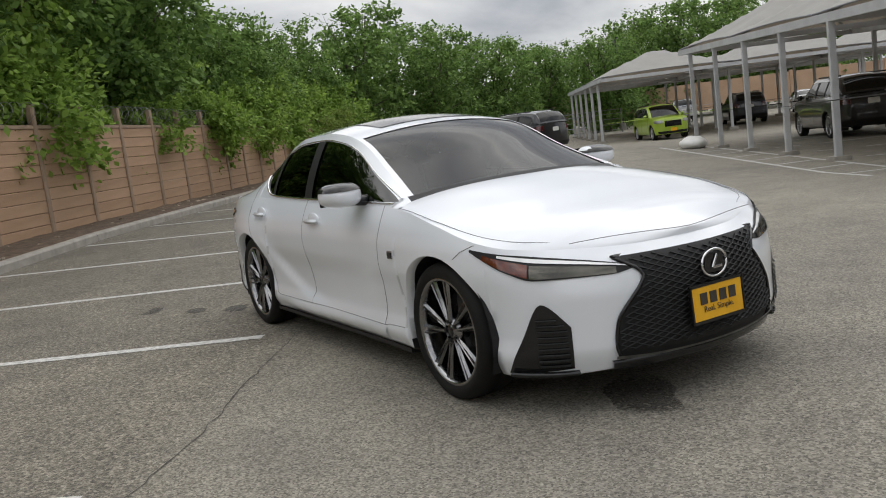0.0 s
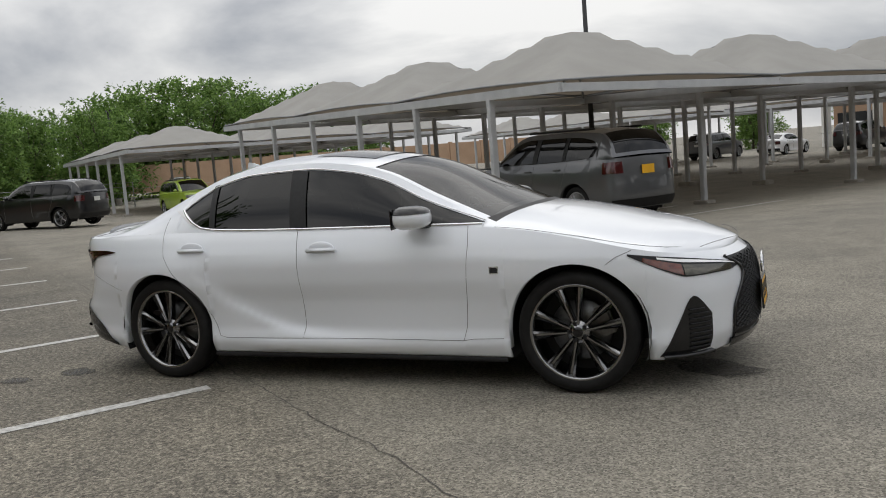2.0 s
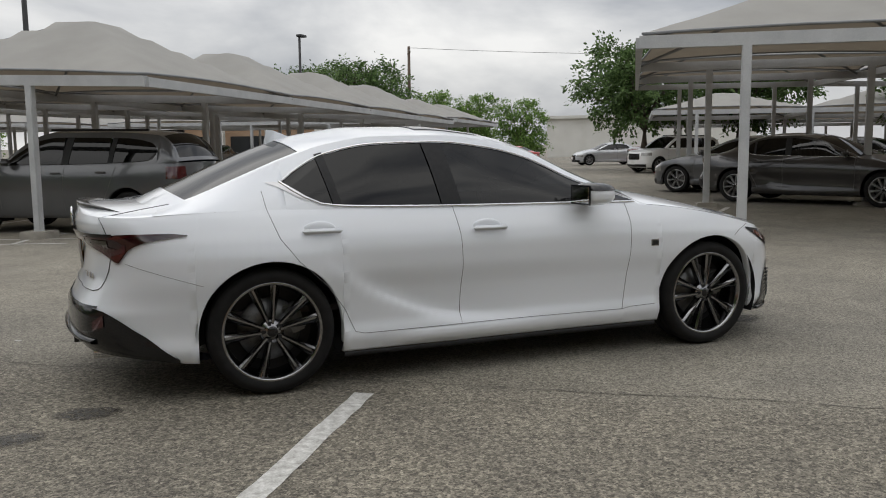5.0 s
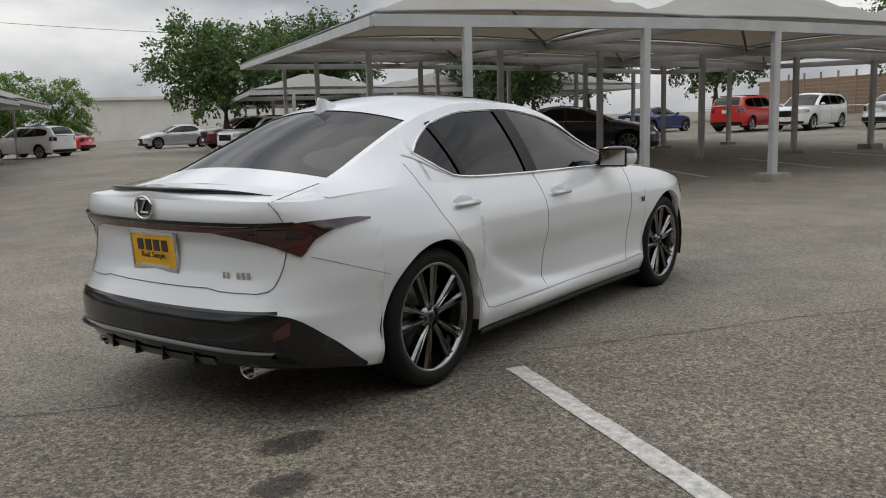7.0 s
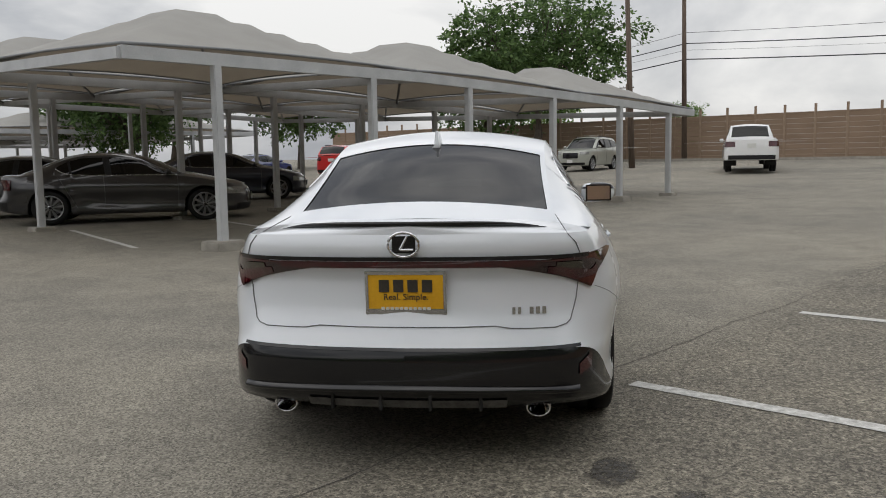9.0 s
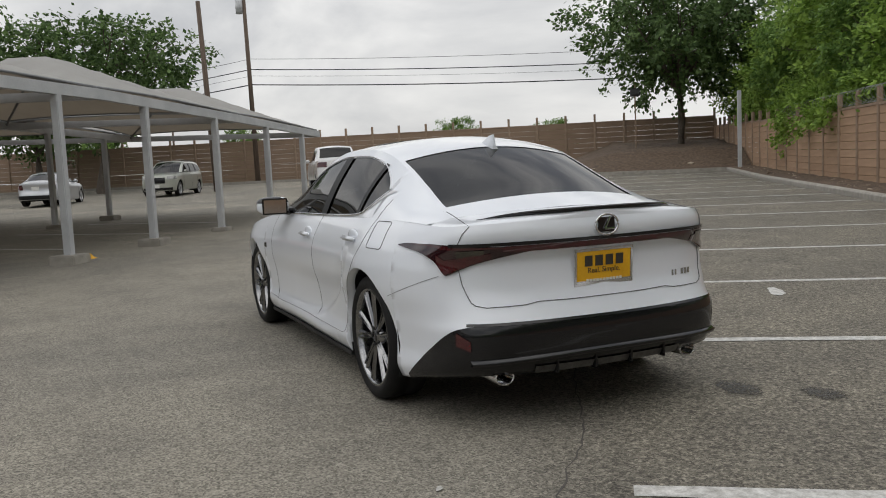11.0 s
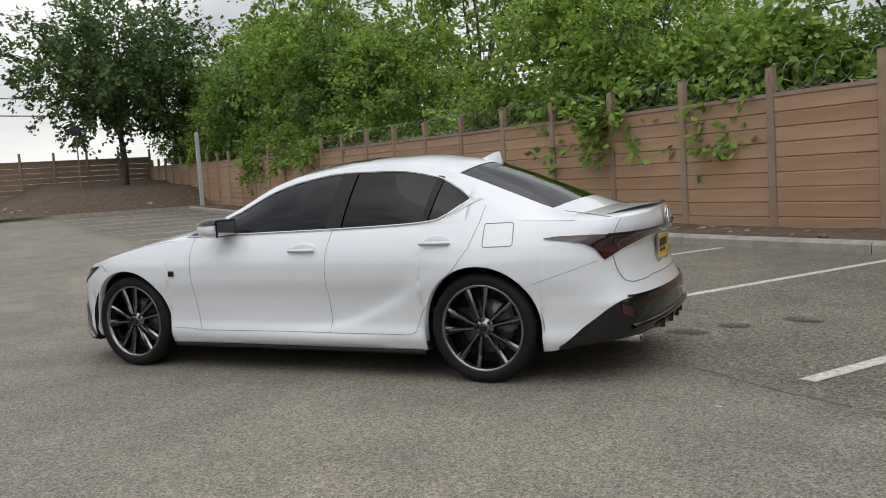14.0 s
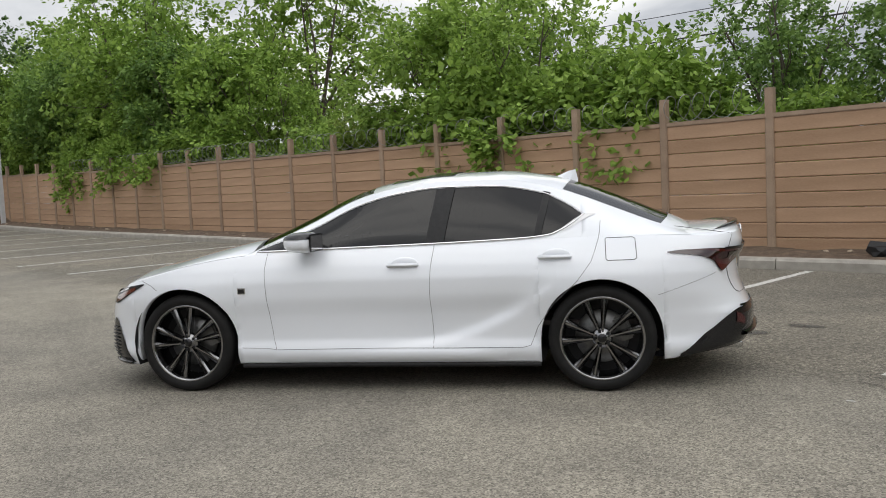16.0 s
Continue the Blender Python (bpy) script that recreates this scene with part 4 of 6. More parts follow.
def emblem(root, m, r=0.058):
    e = part("emblem", boxed(0.004, r * 1.5, r * 1.1, None, 0.001), GLOSS_BLACK, root, "chrome oval emblem")
    e.matrix_basis = m
    tube("ring", [(0.004, r * math.cos(2 * math.pi * k / 28), r * 0.78 * math.sin(2 * math.pi * k / 28)) for k in range(28)], 0.006, CHROME, e, "", 6, True)
    bm = bmesh.new()
    rod(bm, (0.006, 0.016, 0.034), (0.006, -0.014, -0.02), 0.006)
    rod(bm, (0.006, -0.014, -0.02), (0.006, 0.04, -0.02), 0.006)
    part("bars", bm, CHROME, e)
    return e


def white_sedan():
    root = thing("white_sedan", pose(0.008, 0.01, 0), "clean pearl white sports sedan with dark wheels parked on asphalt", "car")
    S = Shell(root, SEDAN, WHITE_PAINT)
    S.build()
    arches_and_floor(root, S)
    for x, y, sg, tn in ((1.39, 0.755, 1, 0), (-1.39, 0.76, 1, 0), (1.39, -0.755, -1, 0), (-1.39, -0.76, -1, 0)):
        wheel(root, x, y, 0.333, 0.333, 0.262, 0.225, 10, RIM_DARK, sg, 4.0)
    # doors, wings, sill
    S.seam("door_seam", [(0.79, 0.925), (0.80, 0.82), (0.785, 0.6), (0.76, 0.36), (0.74, 0.285)])
    S.seam("door_seam", [(-0.345, 0.955), (-0.325, 0.8), (-0.315, 0.6), (-0.325, 0.29)])
    S.seam("door_seam", [(-1.40, 1.06), (-1.39, 0.96), (-1.34, 0.82), (-1.25, 0.70), (-1.1, 0.56), (-1.0, 0.42), (-0.95, 0.30), (-0.9, 0.287)])
    S.seam("door_seam", [(0.74, 0.285), (0.0, 0.288), (-0.9, 0.287)])
    S.seam("wing_seam", [(-1.73, 0.60), (-1.9, 0.655), (-2.1, 0.72)], 0.0011)
    S.seam("wing_seam", [(1.70, 0.765), (1.62, 0.735), (1.57, 0.70)])
    S.seam("sill_seam", [(0.98, 0.30), (0.8, 0.295), (0.74, 0.285)])
    for sg in (1, -1):
        # side skirt, dark below
        g = [[Vector((x, (S.ring(S.s_x(x), 0.2).y + d) * sg, z)) for x in [0.99 - 2.0 * i / 20 for i in range(21)]] for d, z in ((0.002, 0.188), (0.008, 0.178), (0.004, 0.163), (-0.06, 0.155))]
        S.rows("side_skirt", g, MATT_BLACK, "black side skirt", both=False)
        # skirt blade that swells before the rear wheel
        g = [[Vector((x, (S.ring(S.s_x(x), z0).y + d * (0.4 + 0.6 * min(1, max(0, (0.55 - x) / 1.2))) * min(1, max(0.04, (x + 0.8) / 0.25))) * sg, z0)) for x in [0.75 - 1.55 * i / 24 for i in range(25)]] for z0, d in ((0.20, 0.0), (0.22, 0.016), (0.255, 0.018), (0.28, 0.004))]
        S.rows("sill_blade", g, WHITE_PAINT, both=False)
        # handles
        for hx, hz in ((-0.145, 0.825), (-1.115, 0.85)):
            p = S.ring(S.s_x(hx), hz)
            hnd = part("door_handle", boxed(0.215, 0.022, 0.028, Matrix.Translation((p.x, (p.y + 0.024) * sg, p.z)), 0.009), WHITE_PAINT, root, "white door handle", True)
            cup = bmesh.new()
            bmesh.ops.create_uvsphere(cup, u_segments=16, v_segments=8, radius=1, matrix=Matrix.Translation((p.x - 0.01, (p.y - 0.006) * sg, p.z + 0.006)) @ Matrix.Diagonal((0.09, 0.012, 0.045, 1)))
            part("handle_cup", cup, WHITE_PAINT, hnd, "", True)
        # wing badge
        p = S.ring(S.s_x(0.957), 0.685)
        part("wing_badge", boxed(0.055, 0.008, 0.042, Matrix.Translation((p.x, (p.y + 0.003) * sg, p.z)), 0.002), CHROME, root, "small chrome wing badge")
        part("badge_field", boxed(0.042, 0.004, 0.030, Matrix.Translation((p.x, (p.y + 0.0085) * sg, p.z))), GLOSS_BLACK, root)
        # mirror
        mx, my, mz = 0.475, 0.925, 0.995
        shell = bmesh.new()
        bmesh.ops.create_uvsphere(shell, u_segments=24, v_segments=14, radius=1)
        for v in shell.verts:
            c = v.co
            v.co = Vector((math.copysign(abs(c.x) ** 0.8, c.x) * 0.14 * (1.0 if c.x > 0 else 0.5), math.copysign(abs(c.y) ** 0.75, c.y) * 0.115, math.copysign(abs(c.z) ** 0.7, c.z) * 0.066 * (1 - 0.18 * c.y)))
        bmesh.ops.transform(shell, matrix=Matrix.Translation((mx, my * sg, mz)) @ pose(0, 0, 0, 0, 0, -8 * sg) @ Matrix.Diagonal((1, sg, 1, 1)), verts=shell.verts)
        if sg < 0:
            bmesh.ops.reverse_faces(shell, faces=shell.faces)
        mir = part("door_mirror", shell, WHITE_PAINT, root, "white door mirror with black cap", True)
        capm = bmesh.new()
        bmesh.ops.create_uvsphere(capm, u_segments=24, v_segments=14, radius=1)
        bmesh.ops.bisect_plane(capm, geom=capm.verts[:] + capm.edges[:] + capm.faces[:], plane_co=(0, 0, 0.25), plane_no=(0, 0.0, 1), clear_inner=True)
        for v in capm.verts:
            c = v.co
            v.co = Vector((math.copysign(abs(c.x) ** 0.8, c.x) * 0.144 * (1.0 if c.x > 0 else 0.5), math.copysign(abs(c.y) ** 0.75, c.y) * 0.118, math.copysign(abs(c.z) ** 0.7, c.z) * 0.07))
        bmesh.ops.transform(capm, matrix=Matrix.Translation((mx, my * sg, mz)) @ pose(0, 0, 0, 0, 0, -8 * sg), verts=capm.verts)
        part("mirror_cap", capm, GLOSS_BLACK, mir, "gloss black mirror cap", True)
        part("mirror_rim", boxed(0.006, 0.178, 0.114, Matrix.Translation((mx - 0.0705, my * sg, mz)) @ pose(0, 0, 0, 0, 0, -8 * sg), 0.0025), GLOSS_BLACK, mir, "black mirror rim")
        part("mirror_glass", boxed(0.004, 0.156, 0.094, Matrix.Translation((mx - 0.074, my * sg, mz)) @ pose(0, 0, 0, 0, 0, -8 * sg), 0.0015), CHROME, mir, "mirror glass")
        stalk = bmesh.new()
        rod(stalk, (0.54, 0.775 * sg, 0.95), (0.47, 0.89 * sg, 0.962), 0.032, 0.026, 10)
        part("mirror_stalk", stalk, GLOSS_BLACK, mir, "black mirror stalk", True)
    # chrome round the side glass
    low = [(x, S.wb(x) - 0.006) for x in [0.87 - 2.035 * i / 30 for i in range(31)]] + [(-1.18, 1.022), (-1.24, 1.06), (-1.30, 1.105)]
    S.seam("window_trim", low, 0.0085, CHROME)
    S.seam("window_trim", [(x, S.wt(x) + 0.006) for x in [0.87 - 2.155 * i / 40 for i in range(41)]], 0.0055, CHROME)
    g = []
    for j in range(5):
        t = j / 4
        g.append([S.side(x, a + (b - a) * t, 0.004) for x, a, b in ((-1.16, 1.0, 1.02), (-1.22, 1.025, 1.06), (-1.28, 1.06, 1.098), (-1.33, 1.085, 1.105), (-1.37, 1.098, 1.103))])
    S.split("quarter_trim", g, SATIN, "chrome quarter trim")
    # fuel door on the left
    fd = [(-1.43, 0.83), (-1.43, 0.945), (-1.44, 0.953), (-1.60, 0.953), (-1.615, 0.945), (-1.615, 0.83), (-1.60, 0.82), (-1.44, 0.82), (-1.43, 0.83)]
    pts = []
    for (x0, z0), (x1, z1) in zip(fd, fd[1:]):
        pts += [(x0 + (x1 - x0) * k / 4, z0 + (z1 - z0) * k / 4) for k in range(4)]
    tube("fuel_door_seam", [tuple(S.ring(S.s_x(x), min(z, S.top(x)), 0.0005)) for x, z in pts], 0.0025, GAP, root, "", 5, True)
    front_end(root, S)
    rear_end(root, S)
    # bonnet lines and sunroof
    for sg in (1, -1):
        pts = []
        for i in range(24):
            x = 0.93 + (2.02 - 0.93) * i / 23
            p = S.ring(S.s_x(x), S.top(x))
            w = 0.985 - 0.11 * (i / 23) ** 2
            pts.append((p.x, p.y * w * sg, p.z + S.crown(x) * (1 - w**2.4) + 0.0005))
        tube("bonnet_seam", pts, 0.0014, GAP, root, "", 5)
    lip = []
    for k in range(33):
        y = -0.56 + 1.12 * k / 32
        x = 2.15 - 0.36 * abs(y) ** 1.6
        s = S.s_x(x)
        pt = S.ring(s, S.top(x))
        w = min(1.0, abs(y) / pt.y)
        lip.append((x, y, pt.z + S.crown(x) * (1 - w**2.4) + 0.001))
    tube("bonnet_seam", lip, 0.0017, GAP, root, "", 5)
    g = [[S.topT(0.0 - 0.42 * j / 6, 0.66 * w, 0.004) for w in [1 - 2 * k / 12 for k in range(13)]] for j in range(7)]
    S.rows("sunroof", g, GLOSS_BLACK, "dark glass sunroof", both=False)
    # fin
    fin = bmesh.new()
    secs = []
    for x, z, w in ((-1.02, 0.0, 0.012), (-1.10, 0.022, 0.022), (-1.19, 0.058, 0.018), (-1.235, 0.066, 0.010), (-1.25, 0.0, 0.016)):
        secs.append([fin.verts.new(p) for p in ((x, w * 1.4, -0.02), (x, w * 0.5, z), (x, -w * 0.5, z), (x, -w * 1.4, -0.02))])
    for a, b in zip(secs, secs[1:]):
        for i in range(3):
            fin.faces.new((a[i], a[i + 1], b[i + 1], b[i]))
    fin.faces.new(secs[-1])
    bmesh.ops.recalc_face_normals(fin, faces=fin.faces)
    bmesh.ops.transform(fin, matrix=pose(0, 0, S.zR(-1.12) + S.bz(-1.12) - 0.012, 0, 0, 0), verts=fin.verts)
    part("roof_fin", fin, WHITE_PAINT, root, "white shark fin aerial")
    # cabin
    part("dashboard", boxed(0.5, 1.2, 0.16, pose(0.72, 0, 0.86, 0, 6, 0), 0.05), SEAT_DARK, root, "dark dashboard")
    for y in (0.36, -0.36):
        st = part("seat", boxed(0.5, 0.5, 0.18, pose(-0.05, y, 0.55), 0.06), SEAT_RED, root, "red and black leather seat", True)
        part("backrest", boxed(0.14, 0.5, 0.55, pose(-0.33, y, 0.86, 0, -14, 0), 0.06), SEAT_RED, st, "", True)
        part("headrest", boxed(0.1, 0.26, 0.17, pose(-0.42, y, 1.2, 0, -10, 0), 0.05), SEAT_DARK, st, "", True)
    part("rear_bench", boxed(0.5, 1.2, 0.2, pose(-0.95, 0, 0.58), 0.06), SEAT_DARK, root, "dark rear bench", True)
    part("bench_back", boxed(0.16, 1.2, 0.55, pose(-1.3, 0, 0.85, 0, -22, 0), 0.06), SEAT_DARK, root, "", True)
    tube("steering_wheel", [(0.42 - 0.06 * math.sin(2 * math.pi * k / 24), 0.36 + 0.17 * math.cos(2 * math.pi * k / 24), 0.88 + 0.16 * math.sin(2 * math.pi * k / 24)) for k in range(24)], 0.014, SEAT_DARK, root, "dark steering wheel", 6, True)
    part("parcel_shelf", boxed(0.5, 1.1, 0.03, pose(-1.55, 0, 0.95)), SEAT_DARK, root)
    part("cabin_floor", boxed(2.6, 1.5, 0.03, pose(-0.35, 0, 0.42)), SEAT_DARK, root)
    part("bulkhead", boxed(0.03, 1.5, 0.5, pose(0.95, 0, 0.65)), MATT_BLACK, root)
    return root


def front_end(root, S):
    sy = S.s_y
    # spindle grille: half width against height
    half = curve([(0.225, 0.455), (0.30, 0.475), (0.40, 0.46), (0.47, 0.415), (0.535, 0.36), (0.575, 0.335), (0.60, 0.345), (0.64, 0.405), (0.665, 0.45)])
    zs = [0.225 + (0.665 - 0.225) * j / 26 for j in range(27)]
    g = []
    for z in zs:
        g.append([S.ring(sy(half(z) * k / 12), z, 0.006) for k in range(13)])
    gr = S.rows("grille", g, MATT_BLACK, "black lattice spindle grille")
    # lattice bars
    verts, faces = [], []
    for z0k in range(40):
        for kind in (1, -1):
            pts = []
            zc = 0.0 + z0k * 0.026
            for i in range(41):
                y = -0.54 + 1.08 * i / 40
                z = zc + kind * y * 0.42 * 1.0 + (0.0)
                if 0.265 < z < 0.66 and abs(y) < half(z) - 0.008:
                    p = S.ring(sy(abs(y)), z, 0.011)
                    pts.append((p.x, math.copysign(p.y, y), p.z))
                else:
                    if len(pts) > 1:
                        v, f = tube_arrays(pts, 0.0035, 4)
                        b = len(verts)
                        verts += v
                        faces += [tuple(q + b for q in r) for r in f]
                    pts = []
            if len(pts) > 1:
                v, f = tube_arrays(pts, 0.0035, 4)
                b = len(verts)
                verts += v
                faces += [tuple(q + b for q in r) for r in f]
    from_arrays("lattice", verts, faces, MATT_BLACK, gr, "black grille lattice", False)
    # frame of the grille
    edge = [S.ring(sy(half(z)), z, 0.008) for z in zs]
    loop = [(p.x, p.y, p.z) for p in edge] + [(p.x, -p.y, p.z) for p in edge[::-1]]
    tube("grille_frame", loop, 0.008, GLOSS_BLACK, gr, "gloss black grille frame", 6, True)
    p = S.ring(0, 0.555, 0.03)
    emblem(root, pose(p.x, 0, 0.575), 0.075)
    # dark lower lip with a chrome-like blade
    for y0, y1, z0, z1, off, mat_, nm in ((0.0, 0.49, 0.185, 0.225, 0.016, GLOSS_BLACK, "front_lip"),):
        g = S.band(sy(y0), sy(y1), z0, z1, off, 24, 3)
        S.rows(nm, [[Vector((q.x - 0.05, q.y, q.z - 0.01)) for q in g[0]]] + g + [[Vector((q.x - 0.03, q.y, q.z + 0.006)) for q in g[-1]]], mat_, "gloss black front lip")
    blade = S.band(sy(0.0), sy(0.48), lambda s: 0.228 + 0.02 * (S.plan(s)[0].y / 0.57) ** 4, lambda s: 0.238 + 0.03 * (S.plan(s)[0].y / 0.57) ** 4, 0.022, 24, 2)
    S.rows("lip_blade", blade, STEEL_DISC, "grey lip blade")
    # corner intakes
    s0, s1 = sy(0.635), S.s_x(1.82)
    for sg in (1, -1):
        tops = curve([(0, 0.40), (0.04, 0.415), (0.38, 0.505), (0.68, 0.36), (0.97, 0.21), (1, 0.2)])
        g = []
        for j in range(9):
            r = []
            for i in range(19):
                t = i / 18
                s = s0 + (s1 - s0) * t
                a, b = 0.195 + 0.02 * (1 - t), tops(t)
                q = S.ring(s, a + (b - a) * j / 8, 0.005)
                r.append(Vector((q.x, q.y * sg, q.z)))
            g.append(r)
        fi = S.rows("corner_intake", g, GLOSS_BLACK, "black corner air intake", both=False)
        for k in range(9):
            z = 0.235 + 0.025 * k
            pts = []
            for i in range(10):
                t = 0.05 + 0.42 * i / 9
                if z < tops(t) - 0.02:
                    q = S.ring(s0 + (s1 - s0) * t, z, 0.012)
                    pts.append((q.x, q.y * sg, q.z))
            if len(pts) > 2:
                tube("slat", pts, 0.005, MATT_BLACK, fi, "", 5)
        g = []
        for d, z in ((0.0, 0.205), (0.03, 0.20), (0.03, 0.185), (-0.03, 0.18)):
            g.append([Vector((q.x, q.y * sg, q.z)) for q in [S.ring(s0 - 0.02 + (s1 - s0 + 0.0) * i / 12, z, d) for i in range(13)]])
        S.rows("canard", g, GLOSS_BLACK, "black corner lip", both=False)
        # headlamp: a slim lens with a light strip and an amber side reflector
        a, b = sy(0.372), S.s_x(1.68)
        hi = curve([(0, 0.625), (0.1, 0.645), (0.4, 0.683), (0.7, 0.715), (1, 0.748)])
        lo = curve([(0, 0.612), (0.12, 0.60), (0.35, 0.603), (0.58, 0.607), (0.72, 0.64), (1, 0.738)])

        def lens(f0, f1, t0, t1, off, n=24, m=6):
            g = []
            for j in range(m + 1):
                r = []
                for i in range(n + 1):
                    t = t0 + (t1 - t0) * i / n
                    zl, zh = lo(t), hi(t)
                    q = S.ring(a + (b - a) * t, zl + (zh - zl) * (f0 + (f1 - f0) * j / m), off)
                    r.append(Vector((q.x, q.y * sg, q.z)))
                g.append(r)
            return g

        h = S.rows("headlamp", lens(0, 1, 0, 1, 0.005), MATT_BLACK, "slim headlamp with white strip", both=False)
        S.rows("lamp_bowl", lens(0.08, 0.64, 0.1, 0.6, 0.008), LAMP_BOWL, "smoky clear lamp bowl", False, parent=h)
        S.rows("amber_reflector", lens(0.1, 0.66, 0.61, 0.9, 0.008), AMBER, "amber side reflector", False, parent=h)
        S.rows("light_strip", lens(0.76, 0.92, 0.0, 0.8, 0.009), LAMP_WHITE, "white light strip", False, parent=h)
    p = S.ring(0, 0.42, 0.0)
    dealer_plate(root, pose(p.x + 0.03, 0, 0.41, 0, -3, 0), GLOSS_BLACK, False)


def rear_end(root, S):
    sr = lambda y: S.s_y(y, True)
    # boot and bumper seams
    for sg in (1, -1):
        pts = []
        for y, z in ((0.0, 0.585), (0.1, 0.585), (0.2, 0.585), (0.3, 0.587), (0.36, 0.588), (0.42, 0.578), (0.5, 0.576), (0.60, 0.575), (0.645, 0.585), (0.665, 0.60), (0.685, 0.64), (0.70, 0.68), (0.715, 0.76)):
            q = S.ring(sr(y), z, 0.002)
            pts.append((q.x, q.y * sg, q.z))
        tube("boot_seam", pts, 0.0022, GAP, root, "", 5)
        pts = []
        for y, z in ((0.715, 0.85), (0.69, 0.91), (0.66, 0.945)):
            q = S.ring(sr(y), z, 0.002)
            pts.append((q.x, q.y * sg, q.z))
        pts += [(-1.98, 0.615 * sg, 0.982), (-1.86, 0.60 * sg, 1.0)]
        tube("boot_seam", pts, 0.0022, GAP, root, "", 5)
        # tail lamp: an L of red that tapers along the wing
        a, b = sr(0.33), S.s_x(-1.80)
        hi = curve([(0, 0.845), (0.19, 0.847), (0.43, 0.856), (0.68, 0.867), (0.88, 0.867), (1, 0.858)])
        lo = curve([(0, 0.83), (0.19, 0.806), (0.39, 0.772), (0.53, 0.735), (0.575, 0.722), (0.60, 0.742), (0.65, 0.79), (0.77, 0.828), (1, 0.853)])

        def lens(f0, f1, t0, t1, off, n=40, m=6):
            g = []
            for j in range(m + 1):
                r = []
                for i in range(n + 1):
                    t = t0 + (t1 - t0) * i / n
                    q = S.ring(a + (b - a) * t, lo(t) + (hi(t) - lo(t)) * (f0 + (f1 - f0) * j / m), off)
                    r.append(Vector((q.x, q.y * sg, q.z)))
                g.append(r)
            return g

        t = S.rows("tail_lamp", lens(0, 1, 0, 1, 0.01), LAMP_DARK_RED, "smoked red tail lamp", both=False)
        S.rows("brake_lens", lens(0.06, 0.5, 0.3, 0.63, 0.013), LAMP_RED, "red lens", False, parent=t)
        S.rows("reverse_lens", lens(0.5, 0.78, 0.34, 0.5, 0.014), LAMP_BOWL, "clear reversing lens", False, parent=t)
        S.rows("upper_strip", lens(0.84, 0.95, 0.05, 0.85, 0.013), LAMP_RED, "red strip", False, parent=t)
        # bumper reflector
        g = S.band(sr(0.665), sr(0.715), lambda s: 0.385 + 0.5 * (S.plan(s)[0].y - 0.665), lambda s: 0.43 + 0.8 * (S.plan(s)[0].y - 0.665), 0.012, 6, 5)
        g = [[Vector((q.x, q.y * sg, q.z)) for q in r] for r in g]
        S.rows("reflector", g, LAMP_RED, "dark red bumper reflector", both=False)
        # exhaust
        bm = bmesh.new()
        ring = []
        for r, x in ((0.044, -2.0), (0.044, -2.255), (0.04, -2.262), (0.036, -2.255), (0.036, -2.05)):
            ring.append([bm.verts.new((x, 0.525 * sg + r * 1.15 * math.cos(2 * math.pi * k / 24), 0.245 + r * 0.86 * math.sin(2 * math.pi * k / 24))) for k in range(24)])
        for p, q in zip(ring, ring[1:]):
            for k in range(24):
                bm.faces.new((p[k], p[(k + 1) % 24], q[(k + 1) % 24], q[k]))
        bm.faces.new(ring[-1])
        bmesh.ops.recalc_face_normals(bm, faces=bm.faces)
        part("exhaust_tip", bm, CHROME, root, "chrome exhaust tip", True)
    # light bar across the boot
    g = S.band(sr(0.0), sr(0.52), 0.822, lambda s: 0.85, 0.012, 20, 3)
    S.rows("light_bar", g, LAMP_RED, "smoked red light bar")
    g = S.band(sr(0.0), sr(0.74), 0.852, 0.868, 0.016, 24, 2)
    S.rows("bar_cap", g, GLOSS_BLACK, "gloss black garnish")
    # dark lower bumper, rising towards the wheel
    up = curve([(0, 0.505), (0.55, 0.505), (0.72, 0.49), (0.92, 0.37), (1.16, 0.21), (1.3, 0.2)])
    s0, s1 = S.length, S.s_x(-1.86)
    ss = [s0 + (s1 - s0) * i / 40 for i in range(41)]
    g = [[S.ring(s, S.low(S.plan(s)[0].x) + (max(S.low(S.plan(s)[0].x) + 0.004, up(s0 - s)) - S.low(S.plan(s)[0].x)) * j / 8, 0.006) for s in ss] for j in range(9)]
    d = S.rows("diffuser_panel", [[Vector((q.x + 0.25, q.y * 0.97, q.z + 0.01)) for q in g[0]]] + g, GLOSS_BLACK, "gloss black lower bumper")
    g = S.band(sr(0.0), sr(0.68), 0.498, 0.51, 0.010, 20, 2)
    S.rows("bumper_ledge", g, GLOSS_BLACK, parent=d)
    # the step over the diffuser: a lip, with the panel beneath set back
    lip = S.band(sr(0.0), sr(0.66), lambda s: 0.338 - 0.02 * (S.plan(s)[0].y / 0.66) ** 2, lambda s: 0.352 - 0.02 * (S.plan(s)[0].y / 0.66) ** 2, 0.03, 24, 2)
    S.rows("diffuser_lip", [[Vector((q.x + 0.04, q.y, q.z - 0.004)) for q in lip[0]]] + lip + [[Vector((q.x + 0.028, q.y, q.z + 0.012)) for q in lip[-1]]], GLOSS_BLACK, "gloss black diffuser lip", parent=d)
    g = S.band(sr(0.0), sr(0.40), 0.262, 0.298, 0.014, 12, 2)
    S.rows("diffuser_blade", g, STEEL_DISC, "grey diffuser blade", parent=d)
    for y in (-0.3, -0.1, 0.1, 0.3):
        q = S.ring(sr(abs(y)), 0.28, 0.0)
        part("fin", boxed(0.14, 0.014, 0.075, pose(q.x + 0.04, y, 0.292), 0.003), GLOSS_BLACK, d, "black diffuser fin")
    # lip spoiler
    g = []
